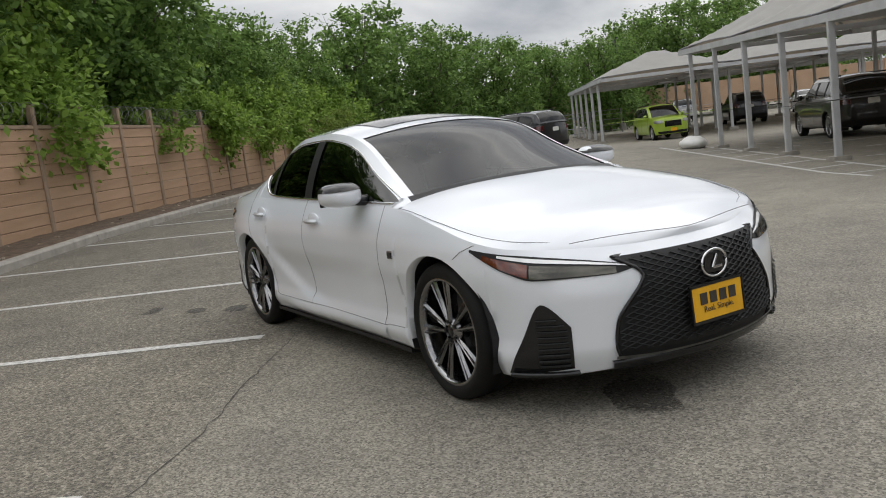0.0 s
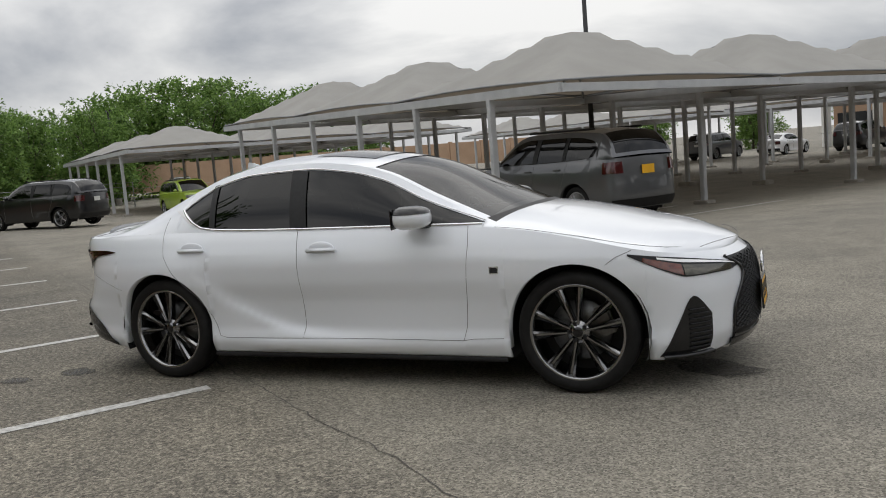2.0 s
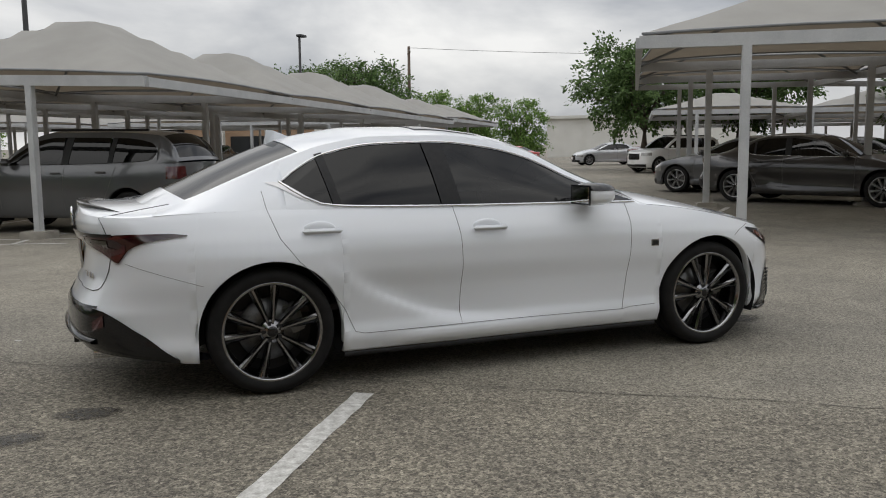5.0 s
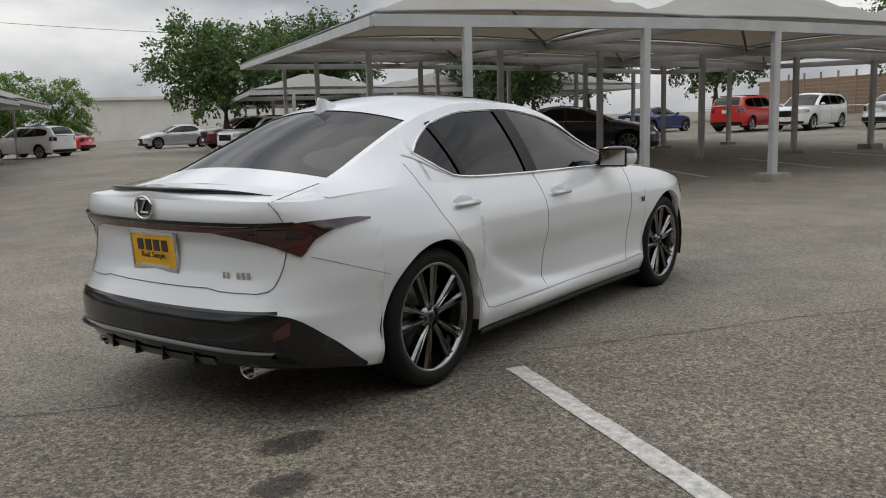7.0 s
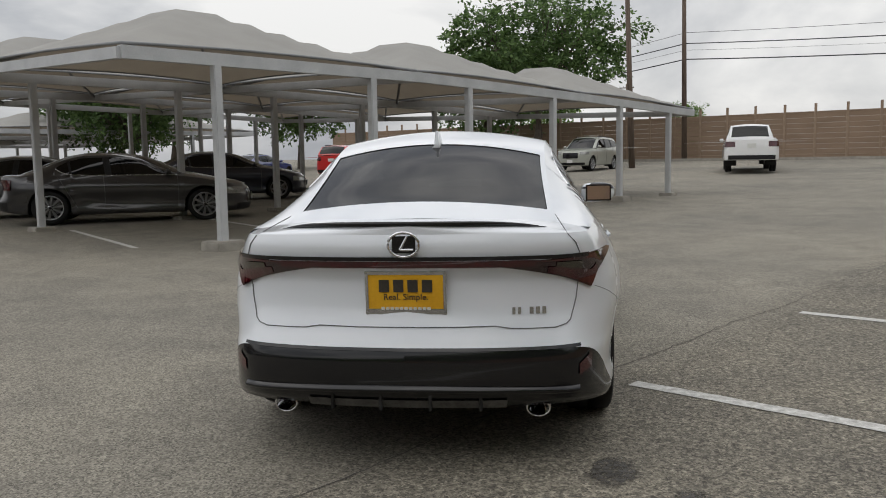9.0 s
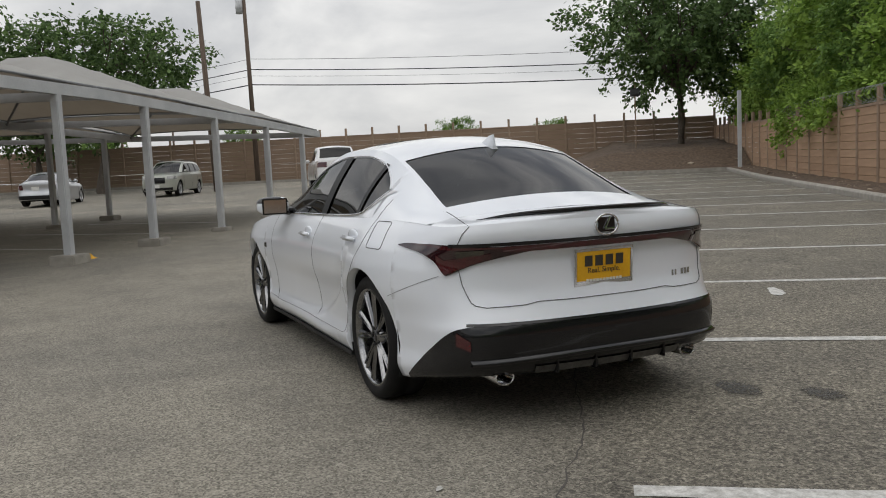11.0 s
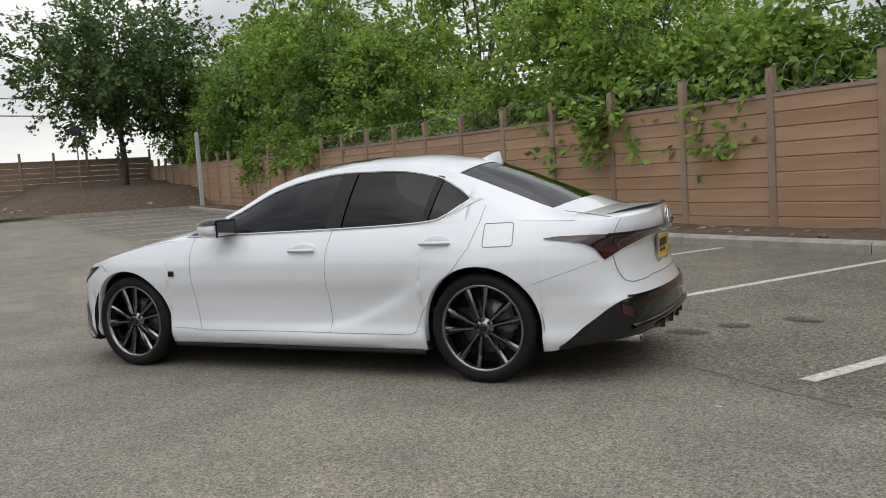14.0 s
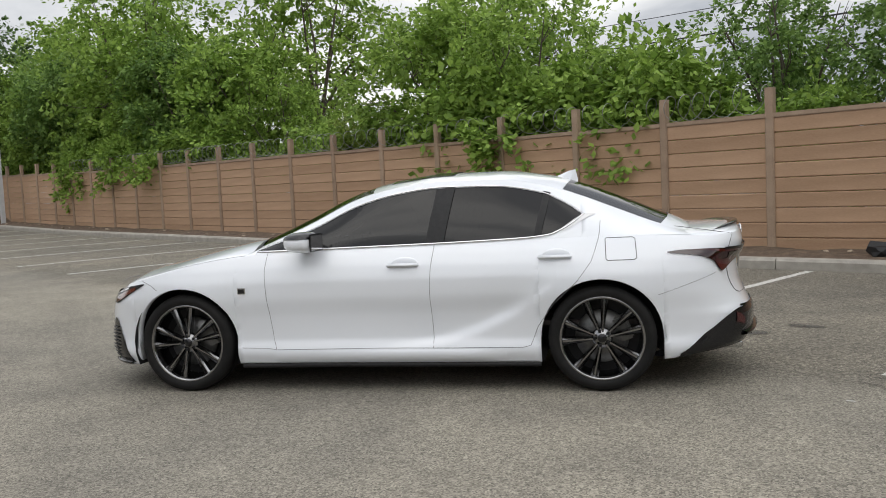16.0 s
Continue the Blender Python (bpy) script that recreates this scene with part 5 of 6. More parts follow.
    for dx, dz in ((0.05, 0.0), (0.0, 0.022), (-0.055, 0.035), (-0.06, 0.024), (0.0, -0.012)):
        r = []
        for k in range(25):
            y = 0.56 * k / 24
            w = max(0.12, 1 - (k / 24) ** 5)
            r.append(Vector((-2.255 + 0.16 * (y / 0.56) ** 2.2 + dx * w, y, 0.972 - 0.008 * (y / 0.56) ** 2 + dz * w)))
        g.append(r)
    S.rows("spoiler", g, GLOSS_BLACK, "gloss black lip spoiler")
    p = S.ring(S.length, 0.91, 0.006)
    emblem(root, pose(p.x - 0.002, 0, 0.918, 0, 0, 180), 0.062)
    p = S.ring(S.length, 0.72, 0.0)
    dealer_plate(root, pose(p.x - 0.01, 0, 0.722, 0, 4, 180), CHROME, True)
    for k, y in enumerate((-0.43, -0.452, -0.50, -0.525, -0.55)):
        q = S.ring(sr(abs(y)), 0.645, 0.004)
        part("badge_bar", boxed(0.004, 0.016 if k > 1 else 0.012, 0.028, pose(q.x, y, 0.645, 0, 0, 12)), CHROME, root, "chrome badge bar")


white_sedan()

# ---- plants ----


def quads_mesh(name, co, material):
    """A mesh of loose quads from an (n, 4, 3) array."""
    n = len(co)
    me = bpy.data.meshes.new(name)
    me.vertices.add(n * 4), me.loops.add(n * 4), me.polygons.add(n)
    me.vertices.foreach_set("co", co.reshape(-1).astype(np.float32))
    me.loops.foreach_set("vertex_index", np.arange(n * 4, dtype=np.int32))
    me.polygons.foreach_set("loop_start", np.arange(0, n * 4, 4, dtype=np.int32))
    me.update(calc_edges=True)
    me.materials.append(material)
    return me


def leaf_cloud(name, blobs, count, size, material, seed, droop=0.45):
    """Leafy twigs on the outer half of a heap of uneven blobs (x, y, z, radius, flatness): each twig is a drooping tuft of small leaves, with gaps between the tufts."""
    rng = np.random.default_rng(seed)
    per = 36
    vol = np.array([b[3] ** 2 for b in blobs])
    pick = rng.choice(len(blobs), size=count // per, p=vol / vol.sum())
    b = np.array(blobs)[pick]
    d = rng.normal(size=(len(b), 3))
    d[:, 2] += 0.15
    d /= np.linalg.norm(d, axis=1)[:, None]
    r = b[:, 3] * (0.4 + 0.62 * rng.random(len(b)) ** 0.6)
    centre = b[:, :3] + d * r[:, None] * np.stack([np.ones(len(b)), np.ones(len(b)), b[:, 4]], 1)
    axis = d * np.array([1, 1, 0.55]) + np.array([0, 0, -droop]) + rng.normal(size=d.shape) * 0.35
    axis /= np.linalg.norm(axis, axis=1)[:, None]
    reach = size * rng.uniform(3.0, 6.0, len(b))
    leaves = []
    for k in range(per):
        t = rng.random(len(b))
        at = centre + axis * (reach * t)[:, None] + rng.normal(size=d.shape) * (reach * (0.2 - 0.1 * t))[:, None]
        way = axis + rng.normal(size=d.shape) * 0.6
        way /= np.linalg.norm(way, axis=1)[:, None]
        face = np.array([0, 0, 1.0]) + 0.5 * d + rng.normal(size=d.shape) * 0.5
        flat = np.cross(way, face)
        flat /= np.linalg.norm(flat, axis=1)[:, None] + 1e-9
        s = size * (0.65 + 0.75 * rng.random(len(b)))[:, None]
        leaves.append(np.stack([at, at + way * s * 0.5 + flat * s * 0.33, at + way * s, at + way * s * 0.5 - flat * s * 0.33], 1))
    return quads_mesh(name, np.concatenate(leaves), material)


def limbs(seed, trunk, blobs, r0, lean=0.0):
    rng = random.Random(seed)
    verts, faces = [], []

    def add(points, radius, sides=7):
        v, f = tube_arrays(points, radius, sides)
        k = len(verts)
        verts.extend(v)
        faces.extend(tuple(q + k for q in r) for r in f)

    top = Vector((lean, lean * 0.4, trunk))
    mid = top * 0.5 + Vector((rng.uniform(-0.12, 0.12), rng.uniform(-0.12, 0.12), 0))
    add([(0, 0, -0.25), (0, 0, 0.05), mid, top], lambda t: r0 * (1.35 - 0.75 * t), 10)
    for b in blobs:
        e = Vector(b[:3])
        a = top.lerp(mid, rng.random() * 0.4)
        k = a.lerp(e, 0.5) + Vector((rng.uniform(-0.25, 0.25), rng.uniform(-0.25, 0.25), rng.uniform(0.0, 0.3)))
        add([a, k, e], lambda t: r0 * (0.5 - 0.42 * t))
        for _ in range(3):
            f = e + Vector((rng.uniform(-1, 1), rng.uniform(-1, 1), rng.uniform(-0.3, 0.9))) * b[3] * 0.8
            add([k.lerp(e, 0.6), k.lerp(f, 0.7), f], lambda t: r0 * (0.16 - 0.12 * t), 5)
    return verts, faces


def make_tree(name, label, height, spread, trunk, n_blobs, leaves, size, material, seed, group, r0=0.12, flat=0.75, low=0.35):
    """Trunk, limbs and a crown of leaves; built at the origin."""
    rng = random.Random(seed)
    blobs = []
    for k in range(n_blobs):
        t = k / max(1, n_blobs - 1)
        a = k * 2.4 + rng.uniform(-0.5, 0.5)
        z = height * (low + (0.86 - low) * t) + rng.uniform(-0.2, 0.2)
        w = spread * math.sin(math.pi * (0.16 + 0.72 * (1 - t))) * rng.uniform(0.45, 0.85)
        blobs.append((w * math.cos(a), w * math.sin(a), z, spread * rng.uniform(0.28, 0.5) * (1 - 0.3 * t), flat))
    root = thing(name, Matrix(), label, "tree", group)
    v, f = limbs(seed, trunk, blobs, r0, rng.uniform(-0.3, 0.3))
    from_arrays("trunk", v, f, BARK, root)
    o = new("crown", leaf_cloud("crown", blobs, leaves, size, material, seed))
    o.parent = root
    return root


def put(root, u, v, turn, scale=1.0, z=0.0):
    root.matrix_world = at_lot(u, v, turn, z) @ Matrix.Diagonal((scale, scale, scale, 1))
    return root


def copy_at(src, u, v, turn, scale=1.0, z=0.0):
    o = copy_thing(src, Matrix())
    o.matrix_world = at_lot(u, v, turn, z) @ Matrix.Diagonal((scale, scale, scale, 1))
    return o


LABEL_ROW = "dense fresh green tree growing behind the plank wall"
row_kinds = [
    make_tree("tree", LABEL_ROW, 7.2, 2.3, 2.2, 13, 18000, 0.155, LEAF_MID, 11, "trees behind the wall", 0.11),
    make_tree("tree", LABEL_ROW, 6.2, 2.1, 1.8, 13, 14000, 0.15, LEAF_FRESH, 12, "trees behind the wall", 0.09),
    make_tree("tree", LABEL_ROW, 8.0, 2.6, 2.6, 14, 19000, 0.165, LEAF_MID, 13, "trees behind the wall", 0.13),
    make_tree("tree", "airy tree with thin dark limbs behind the plank wall", 7.0, 2.6, 2.0, 12, 12000, 0.13, LEAF_MID, 14, "trees behind the wall", 0.12),
    make_tree("tree", "open-crowned yellow-green tree with gaps behind the wall", 8.0, 3.0, 2.6, 12, 9500, 0.15, LEAF_FRESH, 15, "trees behind the wall", 0.12),
]
shrub = make_tree("shrub", "bright green shrub hanging over the plank wall", 3.4, 1.5, 1.2, 9, 12000, 0.14, LEAF_FRESH, 21, "shrubs at the wall", 0.05, 0.8, 0.45)
yellow = make_tree("shrub", "yellow-green flowering shrub behind the plank wall", 3.9, 1.0, 1.6, 8, 5500, 0.12, LEAF_YELLOW, 22, "shrubs at the wall", 0.04, 1.0, 0.35)
rng = random.Random(3)
first = set()
spots = []
u = -44.0
k = 0
while u < 46:
    airy = -1.5 < u < 4.5
    kind = 3 if airy else ((1, 4, 1, 0) * 2)[k % 8] if u > 14 else (1, 4)[k % 2] if u > 4 else (0, 1, 2, 1, 0, 2)[k % 6]
    near = -10.2 if not airy else -12.0
    spots.append((kind, u, near - rng.uniform(0.0, 0.8), rng.uniform(0, 360), (0.9 if airy else 0.92 if u < 14 else 1.12) * rng.uniform(0.9, 1.1) * (1.34 if -19 < u < -4.5 else rng.choice((0.86, 1.04, 1.12)) if 4 < u < 30 else 1.0 if u > 8 or u < -4 else 0.86)))
    u += rng.uniform(2.1, 2.7) * (1.15 if airy else 1)
    k += 1
for i in range(20):
    u = -46 + 5.0 * i
    if 7 < u < 30 and i % 2:
        continue
    kind = 3 if -3 < u < 6 else (4 if u > 6 else (2, 0, 2, 3)[i % 4])
    spots.append((kind, u + rng.uniform(-1, 1), -14.5 - rng.uniform(0, 2), rng.uniform(0, 360), rng.uniform(0.95, 1.15) * (1.35 if u > 16 else 1.0 if u > 8 or u < -4 else 0.75)))
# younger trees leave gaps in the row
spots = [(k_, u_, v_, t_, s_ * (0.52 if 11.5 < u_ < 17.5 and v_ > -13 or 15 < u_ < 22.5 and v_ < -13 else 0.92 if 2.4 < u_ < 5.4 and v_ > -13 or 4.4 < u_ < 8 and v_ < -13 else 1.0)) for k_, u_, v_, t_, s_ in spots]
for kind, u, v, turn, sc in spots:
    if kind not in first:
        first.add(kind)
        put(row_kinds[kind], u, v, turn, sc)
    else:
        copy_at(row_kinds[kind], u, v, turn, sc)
for i, (u, v, sc) in enumerate(((6.4, -9.7, 1.1), (7.6, -9.55, 1.15), (4.0, -9.55, 1.12), (18.5, -9.5, 0.95), (20.6, -9.5, 1.0), (23.6, -9.6, 1.1), (-9.8, -9.4, 1.15), (-11.4, -9.4, 1.12), (-13.8, -9.3, 0.8), (-16.5, -9.2, 0.9), (-20.0, -8.9, 1.0), (-24.0, -8.9, 1.05), (27.5, -9.1, 1.0), (-5.5, -9.5, 0.7), (13.5, -9.9, 0.9), (1.2, -10.6, 0.8), (-2.6, -10.6, 0.75), (10.2, -10.0, 0.85), (-28.5, -9.0, 1.2), (-33, -8.9, 1.2), (-38, -8.8, 1.3))):
    if i == 0:
        put(shrub, u, v, 40, sc)
    else:
        copy_at(shrub, u, v, 67 * i, sc)
put(yellow, 12.2, -9.6, 10, 0.9)
copy_at(yellow, 10.9, -9.5, 120, 0.72)
copy_at(yellow, -30.5, -6.4, 200, 0.7)

oak = make_tree("oak_tree", "spreading dark green live oak beyond the carports", 8.5, 4.3, 3.0, 19, 19000, 0.21, LEAF_OAK, 31, "oaks beyond the carports", 0.24, 0.7, 0.45)
woods = make_tree("tree", "tall green tree in the woods past the lot", 9.0, 3.4, 2.5, 15, 14000, 0.24, LEAF_MID, 32, "woods past the lot", 0.16, 0.85, 0.2)
corner_tree = make_tree("oak_tree", "open-crowned green live oak on the earth mound", 9.6, 4.7, 3.6, 20, 22000, 0.21, LEAF_OAK, 37, "oaks beyond the carports", 0.2, 0.75, 0.48)
put(corner_tree, 41.6, -5.6, 15, 1.17, 0.35)
put(oak, 39.5, 27.5, 100, 1.32)
for u, v, t, sc in ((43.5, 34.5, 30, 1.05), (1.5, 36.5, 210, 0.78), (6.5, 40.0, 300, 0.85), (-20.5, 60, 40, 1.05), (-25.5, 63, 160, 1.05), (29, 52, 80, 1.0), (36, 46, 190, 1.0), (12.5, 27.5, 90, 0.72), (21.0, 44.0, 45, 0.9)):
    copy_at(oak, u, v, t, sc)
put(woods, -47, -8, 0, 1.15)
for i, (u, v, sc) in enumerate(((-50, -3.5, 0.78), (-54, 0.5, 0.72), (-58, -6, 0.95), (-62, 4, 0.72), (-60, 8.5, 0.7), (-66, -1, 0.85), (-72, 12, 0.95), (-76, 17, 1.1), (-80, 23, 1.15), (-76, 28, 0.95), (-70, 9, 0.7), (-84, 6, 0.9), (-88, 36, 1.1), (-86, 14, 1.0), (-92, 46, 0.9), (-38, 66, 0.6), (-46, 62, 0.62), (-54, 57, 0.6), (-15.5, 64, 0.74), (-11.5, 63, 0.7), (-8.0, 66, 0.66), (-19, 66, 0.7), (54, -14, 0.8), (58, 2, 0.45), (56, 9, 0.5), (-90, 27, 1.2), (56, -22, 0.9), (60, 40, 0.8), (66, 30, 0.6))):
    copy_at(woods, u, v, 53 * i, sc * (1.22 if u < -45 else 1.0))

# ---- wire, poles, cables ----


def razor_wire(u0, u1):
    pts = []
    n = int((u1 - u0) / 0.34 * 18)
    for k in range(n + 1):
        t = k / n
        a = 2 * math.pi * k / 18
        u = u0 + (u1 - u0) * t + 0.13 * math.sin(a * 0.13)
        r = 0.2 + 0.03 * math.sin(k * 0.7)
        pts.append(LOT @ Vector((u + 0.09 * math.cos(a * 1.0 + 1), WALL_V + r * math.cos(a), rise(u, -8) + 2.38 + r * math.sin(a))))
    ob = tube("razor_wire", pts, 0.006, WIRE, sides=4)
    tagged(ob, "coil of galvanised razor wire along the wall top", "razor wire", "razor wire coils")


for a in (0.9, 8.0, 13.2, 20.2, -8.0, -15.0, -22.0):
    razor_wire(a, a + 6.8 if a != 8.0 else 13.0)


def lamp_post(u, v, high, turn, label="dark steel lamp post with a flat head"):
    root = thing("lamp_post", at_lot(u, v, turn), label, "lamp post", "lamp posts")
    bm = bmesh.new()
    rod(bm, (0, 0, -0.1), (0, 0, high), 0.09, 0.06, 10)
    part("pole", bm, CABLE, root, "", True)
    part("lamp_head", boxed(0.55, 0.3, 0.12, pose(0.2, 0, high + 0.02), 0.02), CABLE, root, "flat dark lamp head")
    bm = bmesh.new()
    rod(bm, (0, 0, -0.1), (0, 0, 0.5), 0.25, 0.25, 14)
    part("base", bm, CONCRETE, root, "round concrete base")
    return root


lamp_post(-15.4, 15.5, 8.6, 90)
lamp_post(-15.4, 35.5, 7.1, 80)
lamp_post(-60, 9.5, 6.8, 0)


def utility_pole(u, v, high, lean, arms, label):
    root = thing("utility_pole", at_lot(u, v, 0), label, "utility pole", "utility poles")
    bm = bmesh.new()
    rod(bm, (0, 0, -0.3), (lean, 0.1, high), 0.17, 0.11, 12)
    part("pole", bm, WOOD_POLE, root, "", True)
    for k in range(arms):
        z = high - 0.5 - 1.0 * k
        part("cross_arm", boxed(0.1, 1.9, 0.12, pose(lean * z / high, 0.1, z, 0, 0, 20), 0.01), WOOD_POLE, root)
        me = mesh_of("insulator", boxed(0.07, 0.07, 0.16, None, 0.02), WIRE)
        for y in (-0.85, -0.4, 0.4, 0.85):
            o = new("insulator", me)
            o.parent, o.matrix_basis = root, pose(lean * z / high - y * 0.34, 0.1 + y * 0.94, z + 0.13)
    return root


util = utility_pole(45.5, 20.25, 12.5, -0.2, 0, "tall weathered wooden utility pole with a transformer")
bm = bmesh.new()
rod(bm, (-0.35, 0.35, 10.6), (-0.35, 0.35, 11.5), 0.22, 0.22, 14)
part("transformer", bm, STEEL, util, "grey transformer can", True)
utility_pole(35.4, 18.3, 9.6, -0.5, 0, "dark leaning wooden pole by the kerb")
utility_pole(-16.5, 61, 9.4, 0, 1, "wooden utility pole with a cross arm")
utility_pole(95, 52, 9.5, 0, 2, "distant wooden utility pole with cross arms")
utility_pole(52, -24, 9.0, 0, 1, "wooden utility pole among the trees")


def cable(a, b, sag, r=0.016):
    a, b = Vector(a), Vector(b)
    pts = []
    for k in range(33):
        t = k / 32
        p = a.lerp(b, t)
        p.z -= sag * 4 * t * (1 - t)
        pts.append(LOT @ p)
    tagged(tube("cable", pts, r, CABLE, sides=5), "black overhead cable strung between utility poles", "cable", "overhead cables")


for z, z1, r in ((7.95, 7.6, 0.03), (7.0, 6.6, 0.035), (8.6, 8.5, 0.014), (7.55, 7.2, 0.009)):
    cable((45.4, 20.2, z), (52, -24, z1), 0.55, r)
    cable((52, -24, z1), (-48, -24, z1 - 1.2), 0.9, r)
    cable((45.4, 20.2, z), (70, 80, z), 0.8, r)
cable((-16.5, 61, 9.0), (30, 70, 8.6), 0.6)

# steel post with a floodlight at the wall's end, and the tree sign
fp = thing("steel_post", at_lot(32.6, -7.25), "grey steel post standing at the kerb end", "post")
part("post", boxed(0.16, 0.16, 3.5, pose(0, 0, 1.7), 0.015), STEEL, fp)
sg_ = thing("wall_lamp", at_lot(40.0, -3.2), "small floodlight on a thin pole", "floodlight")
bm = bmesh.new()
rod(bm, (0, 0, 0), (0, 0, 4.4), 0.035)
part("pole", bm, POST, sg_)
part("lamp_head", boxed(0.2, 0.5, 0.4, pose(-0.1, 0, 4.0, 0, 20, 0), 0.03), CABLE, sg_, "dark floodlight head")


def mound():
    verts, faces = [], []
    n, m = 40, 26
    for j in range(m + 1):
        for i in range(n + 1):
            u, v = 34.0 + 13.2 * i / n, -8.0 + 9.5 * j / m
            e = min(1, i / 8) * min(1, (m - j) / 10)
            z = rise(u, v) + 0.14 + e * (0.75 + 0.5 * i / n) + 0.12 * noise.noise((u * 0.9, v * 0.9, 2)) * e + 0.05 * noise.noise((u * 3, v * 3, 5)) * e
            verts.append((u, v, z))
    w = n + 1
    for j in range(m):
        for i in range(n):
            faces.append((j * w + i, j * w + i + 1, (j + 1) * w + i + 1, (j + 1) * w + i))
    o = from_arrays("earth_mound", verts, faces, SOIL)
    o.matrix_world = LOT
    tagged(o, "mound of dry earth and rubble in the wall corner", "earth mound", kind="structure")


mound()


def stone_mesh(seed):
    bm = bmesh.new()
    bmesh.ops.create_icosphere(bm, subdivisions=1, radius=0.5)
    rng = random.Random(seed)
    for v in bm.verts:
        v.co *= rng.uniform(0.65, 1.2)
        v.co.z *= 0.6
    return mesh_of("stone", bm, STONE)


stones = [stone_mesh(k) for k in range(5)]
heap = thing("rubble", LOT, "scattered tan stones and rubble on the soil", "rubble", kind="stuff")
rng = random.Random(8)
for k in range(260):
    if k < 120:
        u, v = rng.uniform(34.5, 46.5), rng.uniform(-7.6, 0.5)
        z = 0.2 + 0.55 * min(1, (u - 34) / 3) * min(1, (1.5 - v) / 3.5)
        s = rng.uniform(0.12, 0.42)
    else:
        u, v, z, s = rng.uniform(-24, 33), rng.uniform(-7.9, -7.05), 0.16, rng.uniform(0.05, 0.16)
    o = new("stone", stones[k % 5])
    o.parent = heap
    o.matrix_basis = pose(u, v, z + rise(u, v), rng.uniform(-20, 20), rng.uniform(-20, 20), rng.uniform(0, 360)) @ Matrix.Diagonal((s, s, s, 1))

# kerb that turns across the lot before the mound and the far wall
for a, b in (((33.5, -6.8), (34.3, 0.8)), ((34.3, 0.8), (46.0, 1.6)), ((45.2, 1.6), (44.6, 40.0))):
    a, b = Vector(a), Vector(b)
    d = b - a
    n = max(1, int(d.length / 3))
    root = thing("kerb", LOT, "weathered concrete kerb round the planted corner", "kerb", kind="structure")
    for i in range(n):
        p, q = a + d * (i / n), a + d * ((i + 1) / n)
        c = (p + q) / 2
        part("kerb_stone", boxed((q - p).length - 0.012, 0.17, 0.3, pose(c.x, c.y, rise(c.x, c.y) + 0.01, 0, 0, math.degrees(math.atan2(d.y, d.x))), 0.02), CONCRETE, root)

# ---- marks on the paving ----


def stain(u, v, ru, rv, seed, label="dark oil stain soaked into the asphalt", material=None):
    rng = random.Random(seed)
    n = 26
    ph = [rng.uniform(0, 6.28) for _ in range(4)]
    verts = [lot(u, v, 0.005)]
    for k in range(n):
        a = 2 * math.pi * k / n
        r = 1 + 0.16 * math.sin(2 * a + ph[0]) + 0.1 * math.sin(3 * a + ph[1]) + 0.07 * math.sin(7 * a + ph[2])
        verts.append(lot(u + ru * r * math.cos(a), v + rv * r * math.sin(a), 0.005))
    faces = [(0, 1 + k, 1 + (k + 1) % n) for k in range(n)]
    tagged(from_arrays("oil_stain", verts, faces, material or STAIN), label, "stain", "oil stains", "structure")


def world_uv(x, y):
    p = LOT.inverted() @ Vector((x, y, 0))
    return p.x, p.y


for x, y, a, b, s in ((-2.30, -0.81, 0.17, 0.12, 1), (-2.60, -1.08, 0.15, 0.1, 2), (-3.05, -1.35, 0.2, 0.08, 3), (2.05, -0.25, 0.32, 0.18, 4)):
    stain(*world_uv(x, y), a, b, s)
for x, y, a, b, s in ((-0.1, -3.3, 0.2, 0.07, 7), (-2.75, 1.1, 0.022, 0.014, 8), (3.2, -4.3, 0.08, 0.05, 9)):
    stain(*world_uv(x, y), a, b, s, "chipped white paint blot on the asphalt", LINE_PAINT)


def crack(u0, v0, u1, v1, seed, width=0.012, wiggle=0.12):
    rng = random.Random(seed)
    d = Vector((u1 - u0, v1 - v0))
    nrm = Vector((-d.y, d.x)).normalized()
    n = int(d.length / 0.07)
    left, right = [], []
    for k in range(n + 1):
        t = k / n
        p = Vector((u0, v0)) + d * t + nrm * (wiggle * noise.noise((t * d.length * 0.8, seed, 0)) + 0.03 * noise.noise((t * d.length * 7, seed, 3)))
        w = width * (0.35 + 0.65 * abs(noise.noise((t * d.length * 3, seed, 9)))) * rng.uniform(0.6, 1.3)
        left.append(tuple(p + nrm * w)), right.append(tuple(p - nrm * w))
    flat_strip("crack", left, right, CRACK, "jagged crack along a paving joint", "crack", 0.003, "paving cracks")


crack(-14, -1.05, 16, -1.25, 1, 0.008)
crack(-0.2, -1.4, -0.2, -6.6, 5, 0.004, 0.05)
crack(-9, 4.9, 16, 5.0, 4, 0.005)

# hatched strip and bay marks at the carport poles
for k in range(9):
    painted_line(-8.2 - 1.75 * k, 5.75, -8.7 - 1.75 * k, 6.75, 0.09, 90 + k)
painted_line(-7.2, 5.7, -24, 5.7, 0.1, 80)
painted_line(-7.2, 6.75, -24, 6.75, 0.1, 81)
for k in range(6):
    painted_line(-6.2 - 2.9 * k, 7.6, -6.2 - 2.9 * k, 12.4, 0.1, 60 + k)
for k in range(5):
    painted_line(2.0 + 2.9 * k, 8.0, 3.0 + 2.9 * k, 12.2, 0.1, 70 + k)

